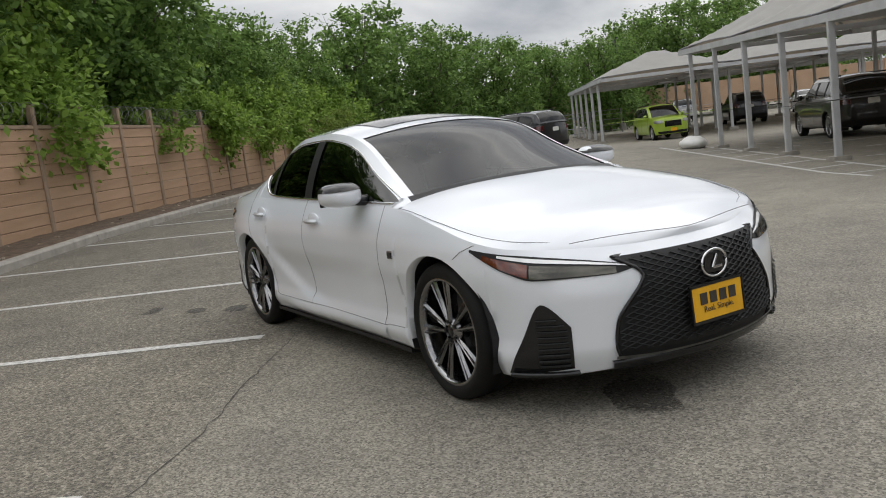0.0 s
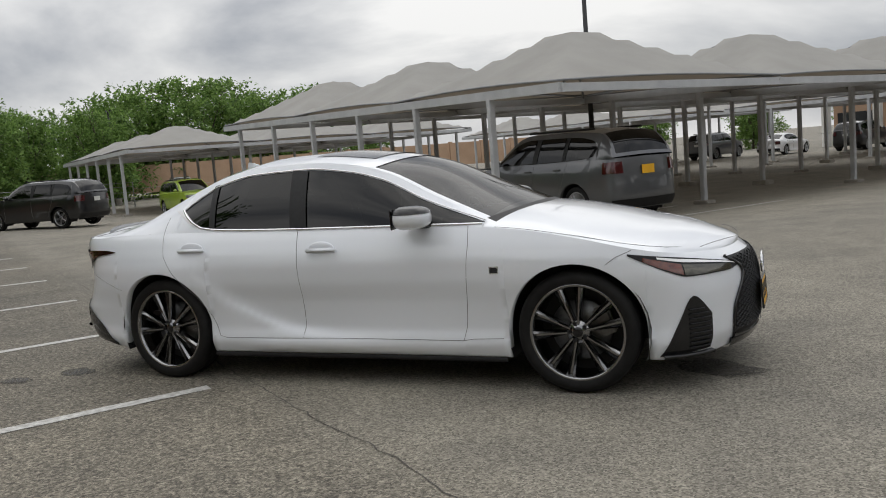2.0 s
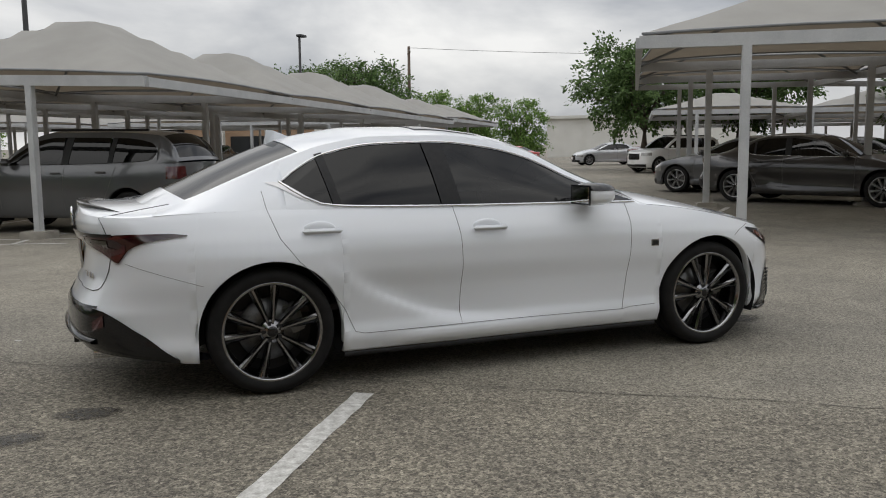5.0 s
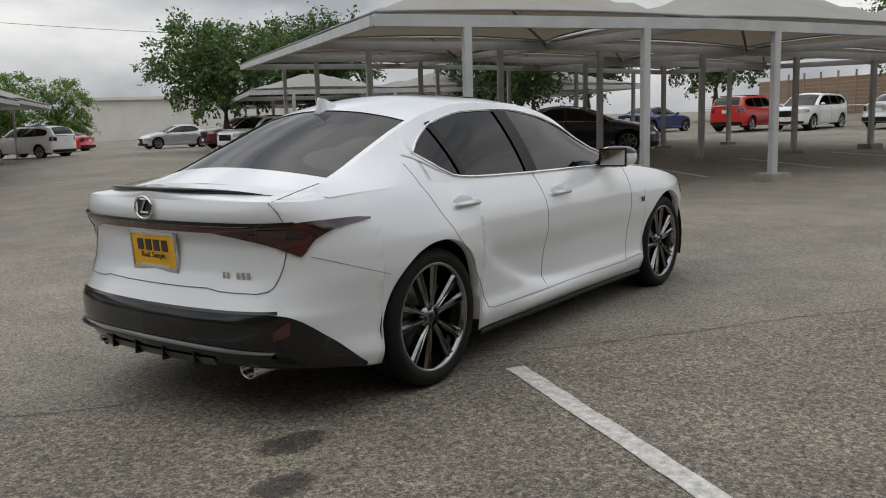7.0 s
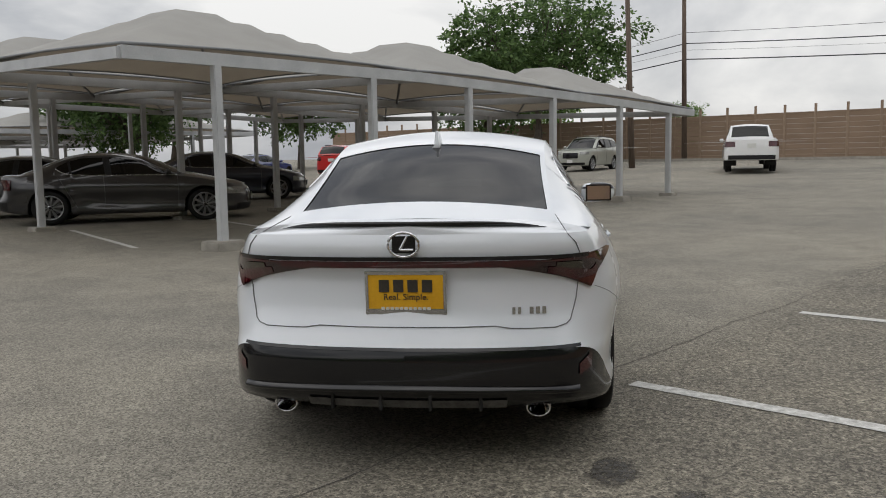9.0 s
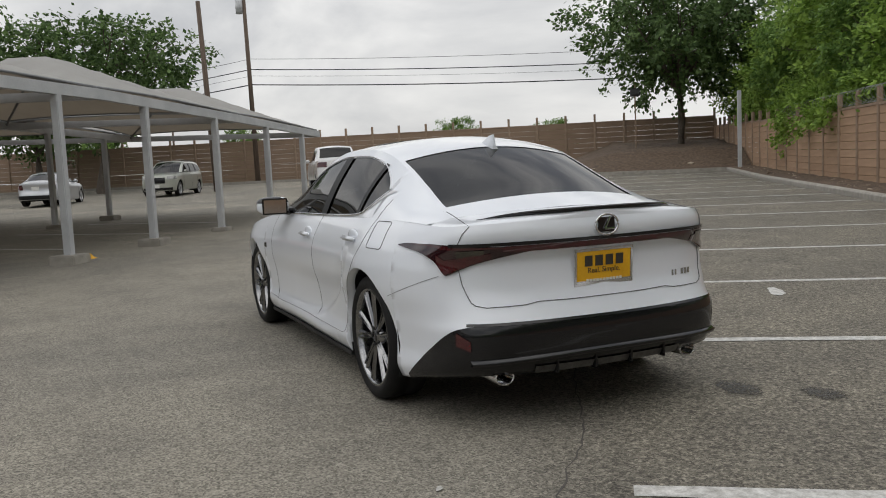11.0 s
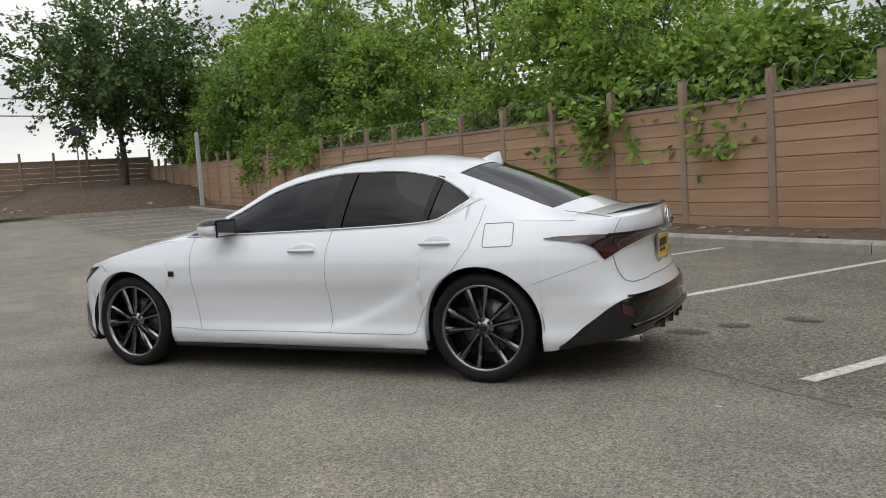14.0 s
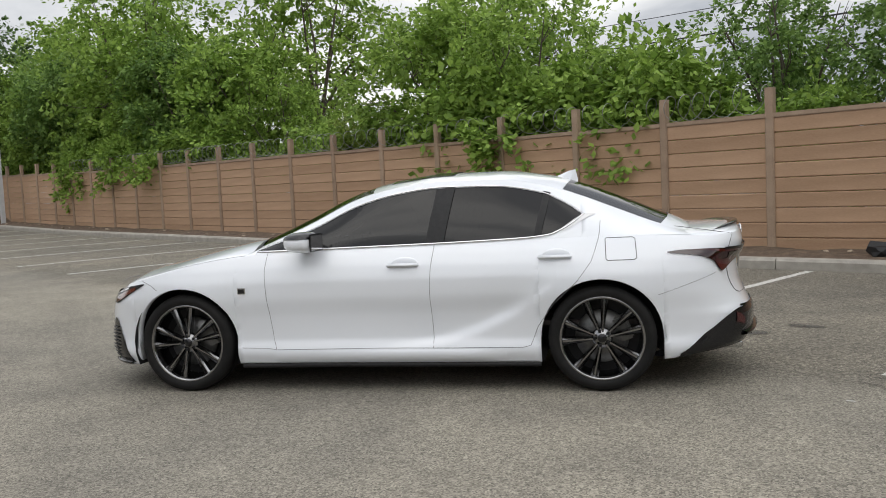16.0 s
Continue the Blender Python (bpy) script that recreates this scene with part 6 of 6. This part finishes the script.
# loose bits
yb = thing("yellow_bag", at_lot(6.2, 6.75), "crumpled yellow plastic bag by a pole foot", "litter")
bm = bmesh.new()
bmesh.ops.create_icosphere(bm, subdivisions=2, radius=0.12)
for v in bm.verts:
    v.co *= 1 + 0.5 * noise.noise(v.co * 14)
    v.co.z = max(-0.04, v.co.z * 0.6)
part("bag", bm, PLATE_YELLOW, yb)
sb = thing("sandbag", at_lot(-21.6, 6.3), "pale sandbag lying beside a carport pole", "sandbag")
bm = bmesh.new()
bmesh.ops.create_uvsphere(bm, u_segments=18, v_segments=10, radius=0.5)
for v in bm.verts:
    v.co = Vector((v.co.x * 1.5, v.co.y * 0.8, v.co.z * 0.45 + 0.15)) * (1 + 0.12 * noise.noise(v.co * 5))
part("sack", bm, PLATE_WHITE, sb, "", True)
db = thing("rubbish_bag", at_lot(-0.9, -7.4, 0, 0.22), "black rubbish bag at the wall foot", "rubbish bag")
bm = bmesh.new()
bmesh.ops.create_icosphere(bm, subdivisions=2, radius=0.2)
for v in bm.verts:
    v.co = Vector((v.co.x * 1.4, v.co.y * 0.8, v.co.z * 0.6)) * (1 + 0.5 * noise.noise(v.co * 9))
part("sack", bm, MATT_BLACK, db)

# ---- far buildings and walls ----
block([-33, -39.2, -45.4, -51.6], [5.0, 10.9, 16.8, 22.7], lambda u, v: 2.75, [-34.5, -37.5, -40.5, -43.5, -46.5, -49.5], 1.05, "far west carport")
block([1.8, 7.4, 13.0, 18.6], [27.6, 33.4, 39.2, 45.0], lambda u, v: 2.55 - 0.012 * (v - 27), [3.4, 7.4, 11.4, 15.4], 0.75, "far east carport")
block([-6.8, -12.8, -18.8, -24.8], [33.0, 38.9, 44.8], lambda u, v: 2.55, [-8.6, -13, -17, -22], 1.05, "north carport")
block([-28.0, -34.2, -40.4, -46.6], [31.0, 36.9, 42.8], lambda u, v: 2.6, [-29.6, -33.5, -37.5, -41.5, -45], 1.05, "north west carport")
FAR_WALL = surface("tan_block_wall", (0.36, 0.235, 0.15), (0.50, 0.345, 0.235), 0.85, scale=0.6, fine=14, bump=0.004)
WHITE_WALL = surface("white_render", (0.55, 0.54, 0.50), (0.72, 0.71, 0.68), 0.8, scale=0.5, fine=20)
DARK_PANE = surface("dark_shop_glass", (0.015, 0.016, 0.018), (0.04, 0.042, 0.045), 0.1, scale=0.4)


def long_wall(name, u0, v0, u1, v1, high, z, label, material):
    root = thing(name, LOT, label, "wall", kind="structure")
    d = Vector((u1 - u0, v1 - v0))
    n = int(d.length / 4)
    for i in range(n):
        c = Vector((u0, v0)) + d * ((i + 0.5) / n)
        part("panel", boxed(d.length / n - 0.1, 0.2, high, pose(c.x, c.y, z + high / 2, 0, 0, math.degrees(math.atan2(d.y, d.x)))), material, root)
        e = Vector((u0, v0)) + d * (i / n)
        part("pier", boxed(0.35, 0.35, high + 0.15, pose(e.x, e.y, z + high / 2 + 0.05)), material, root)
    return root


long_wall("wall_far", -72, -2, -72, 70, 2.4, 0.3, "tan block wall past the far carports", FAR_WALL)


def low_building(u0, u1, v, high, label, columns, material):
    root = thing("building", LOT, label, "building", kind="")
    part("wall", boxed(u1 - u0, 8, high, pose((u0 + u1) / 2, v + 4, rise(u0, v) + high / 2), 0.03), material, root)
    part("roof", boxed(u1 - u0 + 0.8, 9, 0.35, pose((u0 + u1) / 2, v + 4, rise(u0, v) + high + 0.15), 0.03), WHITE_WALL, root)
    for k in range(columns):
        x = u0 + (u1 - u0) * (k + 0.5) / columns
        part("column", boxed(0.55, 0.4, high - 0.3, pose(x - (u1 - u0) / columns / 2, v - 0.9, rise(x, v) + high / 2 - 0.15), 0.02), WHITE_WALL, root, "white column")
        w = part("window", boxed((u1 - u0) / columns * 0.8, 0.12, high * 0.62, pose(x, v - 0.05, rise(x, v) + high * 0.42)), DARK_PANE, root, "dark shop window")
    return root


low_building(-34, -14, 56, 3.3, "low shop building with white columns and dark glass", 5, FAR_WALL)
low_building(-8.6, 14, 92, 4.4, "long pale single-storey building beyond the lot", 0, WHITE_WALL)

# chain-link fence at the end of the lot
fence = thing("chain_fence", LOT, "low grey chain-link fence at the lot end", "fence")
for k in range(9):
    bm = bmesh.new()
    rod(bm, (-44.5 + 0.2 * k, -6.5 + 1.7 * k, 0), (-44.5 + 0.2 * k, -6.5 + 1.7 * k, 1.35), 0.03)
    part("post", bm, WIRE, fence)
for z in (0.2, 0.5, 0.8, 1.1, 1.32):
    bm = bmesh.new()
    rod(bm, (-44.5, -6.5, z), (-42.9, 7.1, z), 0.014)
    part("rail", bm, WIRE, fence)

# ---- parked vehicles ----
SUV = dict(
    plan=[(2.4, 0), (2.38, 0.3), (2.29, 0.62), (2.1, 0.85), (1.6, 0.955), (0.6, 0.96), (-0.8, 0.965), (-1.7, 0.96), (-2.2, 0.91), (-2.42, 0.76), (-2.5, 0.42), (-2.52, 0)],
    side_in=[(0.25, 0.05), (0.4, 0.02), (0.7, 0.0), (0.95, 0.012), (1.1, 0.045), (1.22, 0.09)],
    front_in=[(0.25, 0.08), (0.45, 0.0), (0.8, 0.0), (0.98, 0.04), (1.1, 0.14)],
    rear_in=[(0.3, 0.1), (0.5, 0.0), (0.9, 0.02), (1.22, 0.06)],
    top=[(2.35, 1.0), (2.0, 1.05), (1.3, 1.11), (0.9, 1.14), (-0.5, 1.16), (-2.0, 1.19), (-2.5, 1.2)], top_front=1, top_rear=1.2,
    crown=[(2.38, 0.0), (2.1, 0.05), (1.2, 0.06), (0.8, 0.05), (-2.3, 0.02), (-2.5, 0.0)],
    rail=[(1.15, 0.82, 1.12), (0.6, 0.735, 1.5), (0.3, 0.705, 1.65), (0.0, 0.69, 1.71), (-1.0, 0.68, 1.71), (-2.0, 0.665, 1.655), (-2.26, 0.69, 1.49), (-2.41, 0.73, 1.22)],
    bow=[(1.15, 0.1, 0.03), (0.6, 0.12, 0.03), (0.2, 0.03, 0.06), (-1.5, 0.0, 0.06), (-2.0, -0.03, 0.06), (-2.4, -0.06, 0.02)],
    win_top=[(0.95, 1.19), (0.6, 1.41), (0.25, 1.58), (-0.1, 1.63), (-1.4, 1.61), (-1.95, 1.52), (-2.06, 1.4)],
    win_low=[(0.95, 1.18), (-0.5, 1.19), (-1.6, 1.22), (-2.0, 1.26), (-2.06, 1.39)],
    win_x=(0.95, -2.06), cowl=1.1, deck=-2.3, screen=(1.1, 0.33, -2.08, -2.38), pillar_w=0.92,
    glass=(GLASS_TINT, GLASS_TINT, GLASS_DARK), panes=((0.94, -0.25, 1), (-0.37, -1.15, 2), (-1.22, -2.05, 2)), posts=((-0.24, -0.38), (-1.14, -1.23)),
    arches=(1.5, -1.52), arch_r=0.43, hub_z=0.37, flare=0.02, low=curve([(2.5, 0.27), (-2.5, 0.3)]), res=0.6, tyre=(0.37, 0.275), half=0.86,
)
PICKUP = dict(SUV)
PICKUP.update(
    plan=[(2.6, 0), (2.57, 0.35), (2.47, 0.7), (2.3, 0.9), (1.7, 0.97), (0.6, 0.97), (-0.8, 0.97), (-2.2, 0.97), (-3.0, 0.96), (-3.17, 0.9), (-3.2, 0.5), (-3.2, 0)],
    top=[(2.5, 1.1), (1.3, 1.16), (-0.5, 1.18), (-3.2, 1.2)],
    crown=[(2.55, 0.0), (2.2, 0.06), (1.0, 0.06), (0.5, 0.0), (-3.2, 0.0)],
    rail=[(1.15, 0.84, 1.16), (0.6, 0.75, 1.52), (0.3, 0.72, 1.7), (0.0, 0.71, 1.78), (-0.8, 0.70, 1.78), (-1.15, 0.70, 1.7), (-1.35, 0.74, 1.4), (-1.42, 0.78, 1.2)],
    bow=[(1.15, 0.1, 0.03), (0.6, 0.12, 0.03), (0.2, 0.03, 0.06), (-0.8, 0.0, 0.06), (-1.42, -0.02, 0.02)],
    win_top=[(0.95, 1.21), (0.6, 1.43), (0.25, 1.62), (-0.1, 1.68), (-0.8, 1.68), (-1.1, 1.6), (-1.2, 1.45)],
    win_low=[(0.95, 1.2), (-0.5, 1.22), (-1.1, 1.25), (-1.2, 1.44)],
    win_x=(0.95, -1.2), deck=-1.5, screen=(1.1, 0.33, -1.1, -1.38), panes=((0.94, -0.12, 1), (-0.22, -1.19, 2)), posts=((-0.1, -0.24),),
    arches=(1.65, -1.95), low=curve([(2.6, 0.4), (-3.2, 0.45)]), hub_z=0.4, tyre=(0.4, 0.25),
)
CAR = dict(SEDAN)
CAR.update(res=0.6, glass=(GLASS_TINT, GLASS_TINT, GLASS_DARK), tyre=(0.333, 0.24), half=0.8)


def paint(name, dark, light, coat=1.0, metal=0.25):
    return surface(name, dark, light, 0.3, metal, scale=0.7, fine=500, coat=coat)


def vehicle(kind, spec, m, paint_of, label, plate=None, rim=None, spokes=10, scale=(1, 1, 1), roof_black=False):
    root = thing(kind, m @ Matrix.Diagonal((*scale, 1)), label, "car" if "pickup" not in kind else "pickup truck", "parked vehicles")
    S = Shell(root, spec, paint_of)
    S.build()
    arches_and_floor(root, S, spec["low"](0) + 0.06, spec["half"])
    R, rr = spec["tyre"]
    for x in spec["arches"]:
        for sg in (1, -1):
            wheel(root, x, (spec["half"] - 0.06) * sg, R, R, rr, 0.23, spokes, rim or RIM_LIGHT, sg, 0.0)
    f, r = spec["plan"][0][0], spec["plan"][-1][0]
    W = max(p[1] for p in spec["plan"])
    zt, zr = spec["top"][0][1], S.top(r + 0.1)
    lo = spec["low"](0)
    for sg in (1, -1):
        for nm, a, b, z0, z1, mt, lb in (("headlamp", S.s_y(0.55 * W), S.s_x(f - 0.45), zt - 0.17, zt - 0.03, LAMP_CLEAR, "clear headlamp"), ("tail_lamp", S.s_y(0.60 * W, True), S.s_x(r + 0.28), zr - 0.26, zr - 0.06, LAMP_RED, "red tail lamp")):
            g = S.band(a, b, lambda s: z0, lambda s: z1, 0.008, 10, 3)
            S.rows(nm, [[Vector((q.x, q.y * sg, q.z)) for q in row] for row in g], mt, lb, both=False)
        p = S.side(spec["win_x"][0] - 0.15, S.top(spec["win_x"][0] - 0.15) + 0.08)
        part("door_mirror", boxed(0.12, 0.2, 0.13, pose(p.x, (p.y + 0.14) * sg, p.z), 0.04), paint_of, root, "", True)
        for x in (spec["panes"][0][1] + 0.1, spec["panes"][1][1] + 0.12):
            q = S.ring(S.s_x(x), S.top(x) - 0.12)
            part("door_handle", boxed(0.2, 0.03, 0.03, pose(q.x, (q.y + 0.015) * sg, q.z), 0.008), paint_of, root)
    zm = spec["hub_z"] + 0.1
    S.rows("grille", S.band(0, S.s_y(0.45 * W), zt - 0.36, zt - 0.08, 0.008, 8, 3), GLOSS_BLACK, "dark grille")
    S.rows("lower_bumper", S.band(0, S.s_y(0.8 * W), lo + 0.02, lo + 0.14, 0.008, 10, 2), MATT_BLACK, "black lower bumper")
    S.rows("rear_bumper", S.band(S.length, S.s_y(0.85 * W, True), S.low(r) + 0.02, S.low(r) + 0.18, 0.008, 10, 2), MATT_BLACK, "black lower rear bumper")
    for x in [(a + b) / 2 for a, b in ((spec["panes"][0][1] - 0.06, spec["panes"][0][1] - 0.06), (spec["win_x"][0] + 0.02, spec["win_x"][0] + 0.02))]:
        S.seam("door_seam", [(x, S.top(x)), (x + 0.02, S.top(x) - 0.3), (x, lo + 0.13)], 0.004)
    x = spec["arches"][1] + spec["arch_r"] * 0.75
    S.seam("door_seam", [(x - 0.12, S.top(x) - 0.02), (x + 0.02, spec["hub_z"] + spec["arch_r"] * 0.95), (x + 0.2, lo + 0.13)], 0.004)
    S.seam("window_trim", [(xx, S.wb(xx) - 0.006) for xx in [spec["win_x"][0] + (spec["win_x"][1] - spec["win_x"][0]) * i / 20 for i in range(21)]], 0.007, CHROME if not roof_black else GLOSS_BLACK)
    p = S.ring(S.length, zr - 0.3, 0.01)
    part("number_plate", boxed(0.01, 0.31, 0.155, pose(p.x, 0, zr - 0.22), 0.002), plate or PLATE_WHITE, root, "number plate")
    p = S.ring(0, spec["hub_z"] + 0.12, 0.01)
    part("number_plate", boxed(0.01, 0.31, 0.155, pose(p.x + 0.02, 0, spec["hub_z"] + 0.12), 0.002), plate or PLATE_WHITE, root, "number plate")
    part("cabin_floor", boxed(2.6, W * 1.5, 0.04, pose(-0.5, 0, S.top(0) - 0.45)), SEAT_DARK, root)
    for y in (0.38, -0.38):
        part("seat", boxed(0.16, 0.5, 0.75, pose(-0.25, y, S.top(0) + 0.0, 0, -12, 0), 0.06), SEAT_DARK, root, "dark seat")
    if spec is not CAR:
        for sg in (1, -1):
            if spec is SUV:
                bm = bmesh.new()
                rod(bm, (0.1, 0.62 * sg, 1.76), (-1.8, 0.60 * sg, 1.74), 0.02)
                part("roof_rail_bar", bm, MATT_BLACK, root, "black roof rail")
    return root


GREY_M = paint("graphite_grey_paint", (0.085, 0.088, 0.094), (0.13, 0.134, 0.142), 1.0, 0.5)
DARK_M = paint("black_paint", (0.006, 0.006, 0.008), (0.012, 0.012, 0.014))
CHAR_M = paint("charcoal_paint", (0.03, 0.029, 0.03), (0.055, 0.053, 0.055), 1.0, 0.5)
NAVY_M = paint("dark_navy_paint", (0.008, 0.010, 0.022), (0.014, 0.017, 0.035))
BLUE_M = paint("deep_blue_paint", (0.008, 0.016, 0.10), (0.014, 0.025, 0.15))
GREEN_M = paint("lime_green_paint", (0.24, 0.36, 0.02), (0.34, 0.47, 0.04), 1.0, 0.0)
RED_M = paint("red_paint", (0.42, 0.012, 0.012), (0.55, 0.022, 0.02), 1.0, 0.0)
MAROON_M = paint("maroon_paint", (0.09, 0.006, 0.012), (0.14, 0.012, 0.018))
SILVER_M = paint("silver_paint", (0.40, 0.41, 0.43), (0.52, 0.53, 0.55), 1.0, 0.4)
WHITE_M = paint("white_car_paint", (0.70, 0.70, 0.70), (0.80, 0.80, 0.80), 1.0, 0.0)
KHAKI_M = paint("pale_green_grey_paint", (0.30, 0.31, 0.27), (0.40, 0.41, 0.36), 1.0, 0.2)

vehicle("suv", SUV, at_lot(-9.3, 9.05, 180), GREY_M, "graphite grey luxury SUV parked by the carport", PLATE_YELLOW, RIM_LIGHT, 20, (1.05, 1.03, 1.09), True)
vehicle("suv", SUV, at_lot(-20.8, 10.6, 176), DARK_M, "black family SUV under the shade canopy", None, RIM_LIGHT, 7, (1.0, 1.0, 0.98), True)
vehicle("suv", SUV, at_lot(-27.6, 0.9, 221), DARK_M, "black compact SUV standing in the lane", None, RIM_LIGHT, 5, (0.9, 0.93, 0.93), True)
vehicle("hatchback", SUV, at_lot(-33.0, 7.4, 8), GREEN_M, "lime green small hatchback facing the lane", PLATE_YELLOW, RIM_LIGHT, 7, (0.72, 0.83, 0.86), True)
vehicle("suv", SUV, at_lot(-41.8, 13.4, 175), NAVY_M, "dark navy SUV parked at a far carport", None, RIM_LIGHT, 7, (0.92, 0.95, 0.93), True)
vehicle("sedan", CAR, at_lot(5.0, 13.5, -35), CHAR_M, "charcoal grey luxury sedan under the canopy", None, RIM_LIGHT, 10, (1.09, 1.03, 1.03))
vehicle("sedan", CAR, at_lot(3.9, 17.6, 152), GREY_M, "dark grey sedan parked facing the lane", None, RIM_LIGHT, 7, (1.04, 1.0, 1.03))
vehicle("sedan", CAR, at_lot(10.6, 18.2, -32), NAVY_M, "dark blue sedan under the canopy", None, RIM_LIGHT, 7, (1.04, 1.0, 1.03))
vehicle("hatchback", SUV, at_lot(2.8, 33.6, 215), WHITE_M, "white boxy hatchback in the far row", None, RIM_LIGHT, 5, (0.86, 0.9, 0.92), True)
vehicle("suv", SUV, at_lot(-8.0, 45.5, 140), WHITE_M, "white SUV parked under the far canopy", None, RIM_LIGHT, 10, (1.0, 1.0, 0.97), True)
vehicle("pickup_truck", PICKUP, at_lot(-14.5, 47.5, 140), DARK_M, "dark pickup under the far canopy")
vehicle("sedan", CAR, at_lot(-7.5, 54.5, 150), RED_M, "red sports sedan in the distance")
vehicle("suv", SUV, at_lot(25.4, 29.0, 25), RED_M, "red crossover parked at the far kerb", None, RIM_LIGHT, 5, (0.94, 0.96, 0.95), True)
vehicle("suv", SUV, at_lot(27.0, 26.8, 203), WHITE_M, "white crossover parked at the far kerb", None, RIM_LIGHT, 5, (0.94, 0.96, 0.93), True)
vehicle("sedan", CAR, at_lot(28.7, 23.1, 18), SILVER_M, "silver sedan parked at the far kerb", None, RIM_LIGHT, 7, (0.99, 0.98, 1.05))
vehicle("suv", SUV, at_lot(33.2, 19.6, 188), KHAKI_M, "pale grey-green boxy SUV with a black bonnet", None, RIM_LIGHT, 5, (0.9, 0.93, 0.96), True)
vehicle("pickup_truck", PICKUP, at_lot(32.4, 11.0, 24), WHITE_M, "white pickup truck parked near the back wall", None, RIM_LIGHT, 7, (1.05, 1.08, 1.08))
vehicle("sedan", CAR, at_lot(23.2, 33.6, 20), BLUE_M, "deep blue sports coupe at the far kerb", None, RIM_DARK, 10, (1.0, 1.02, 0.95))
for i, (u, v, t, spec, pm, lb) in enumerate((
    (-29.5, 44.0, 100, CAR, WHITE_M, "white electric sedan in the distant row"),
    (-25.5, 46.0, 100, SUV, DARK_M, "black SUV in the distant row"),
    (-21.8, 47.0, 100, SUV, SILVER_M, "silver SUV in the distant row"),
    (-18.6, 49.0, 100, SUV, WHITE_M, "white SUV in the distant row"),
    (-33.6, 42.5, 100, SUV, GREY_M, "grey SUV in the distant row"),
    (-52.0, 20.0, 170, CAR, SILVER_M, "silver sedan parked by the far wall"),
    (-56.0, 26.0, 170, CAR, WHITE_M, "white sedan parked by the far wall"),
    (-50.0, 30.0, 170, CAR, DARK_M, "black sedan parked by the far wall"),
    (-60.0, 14.0, 170, SUV, SILVER_M, "silver SUV parked by the far wall"),
    (3.0, 44.0, 200, SUV, MAROON_M, "maroon SUV in the far row"),
    (-0.5, 47.5, 200, CAR, SILVER_M, "silver sedan in the far row"),
    (9.0, 25.5, -30, CAR, DARK_M, "black sedan under the far canopy"),
)):
    vehicle("suv" if spec is SUV else "sedan", spec, at_lot(u, v, t), pm, lb, None, RIM_LIGHT, 7, (0.95, 0.96, 0.97))
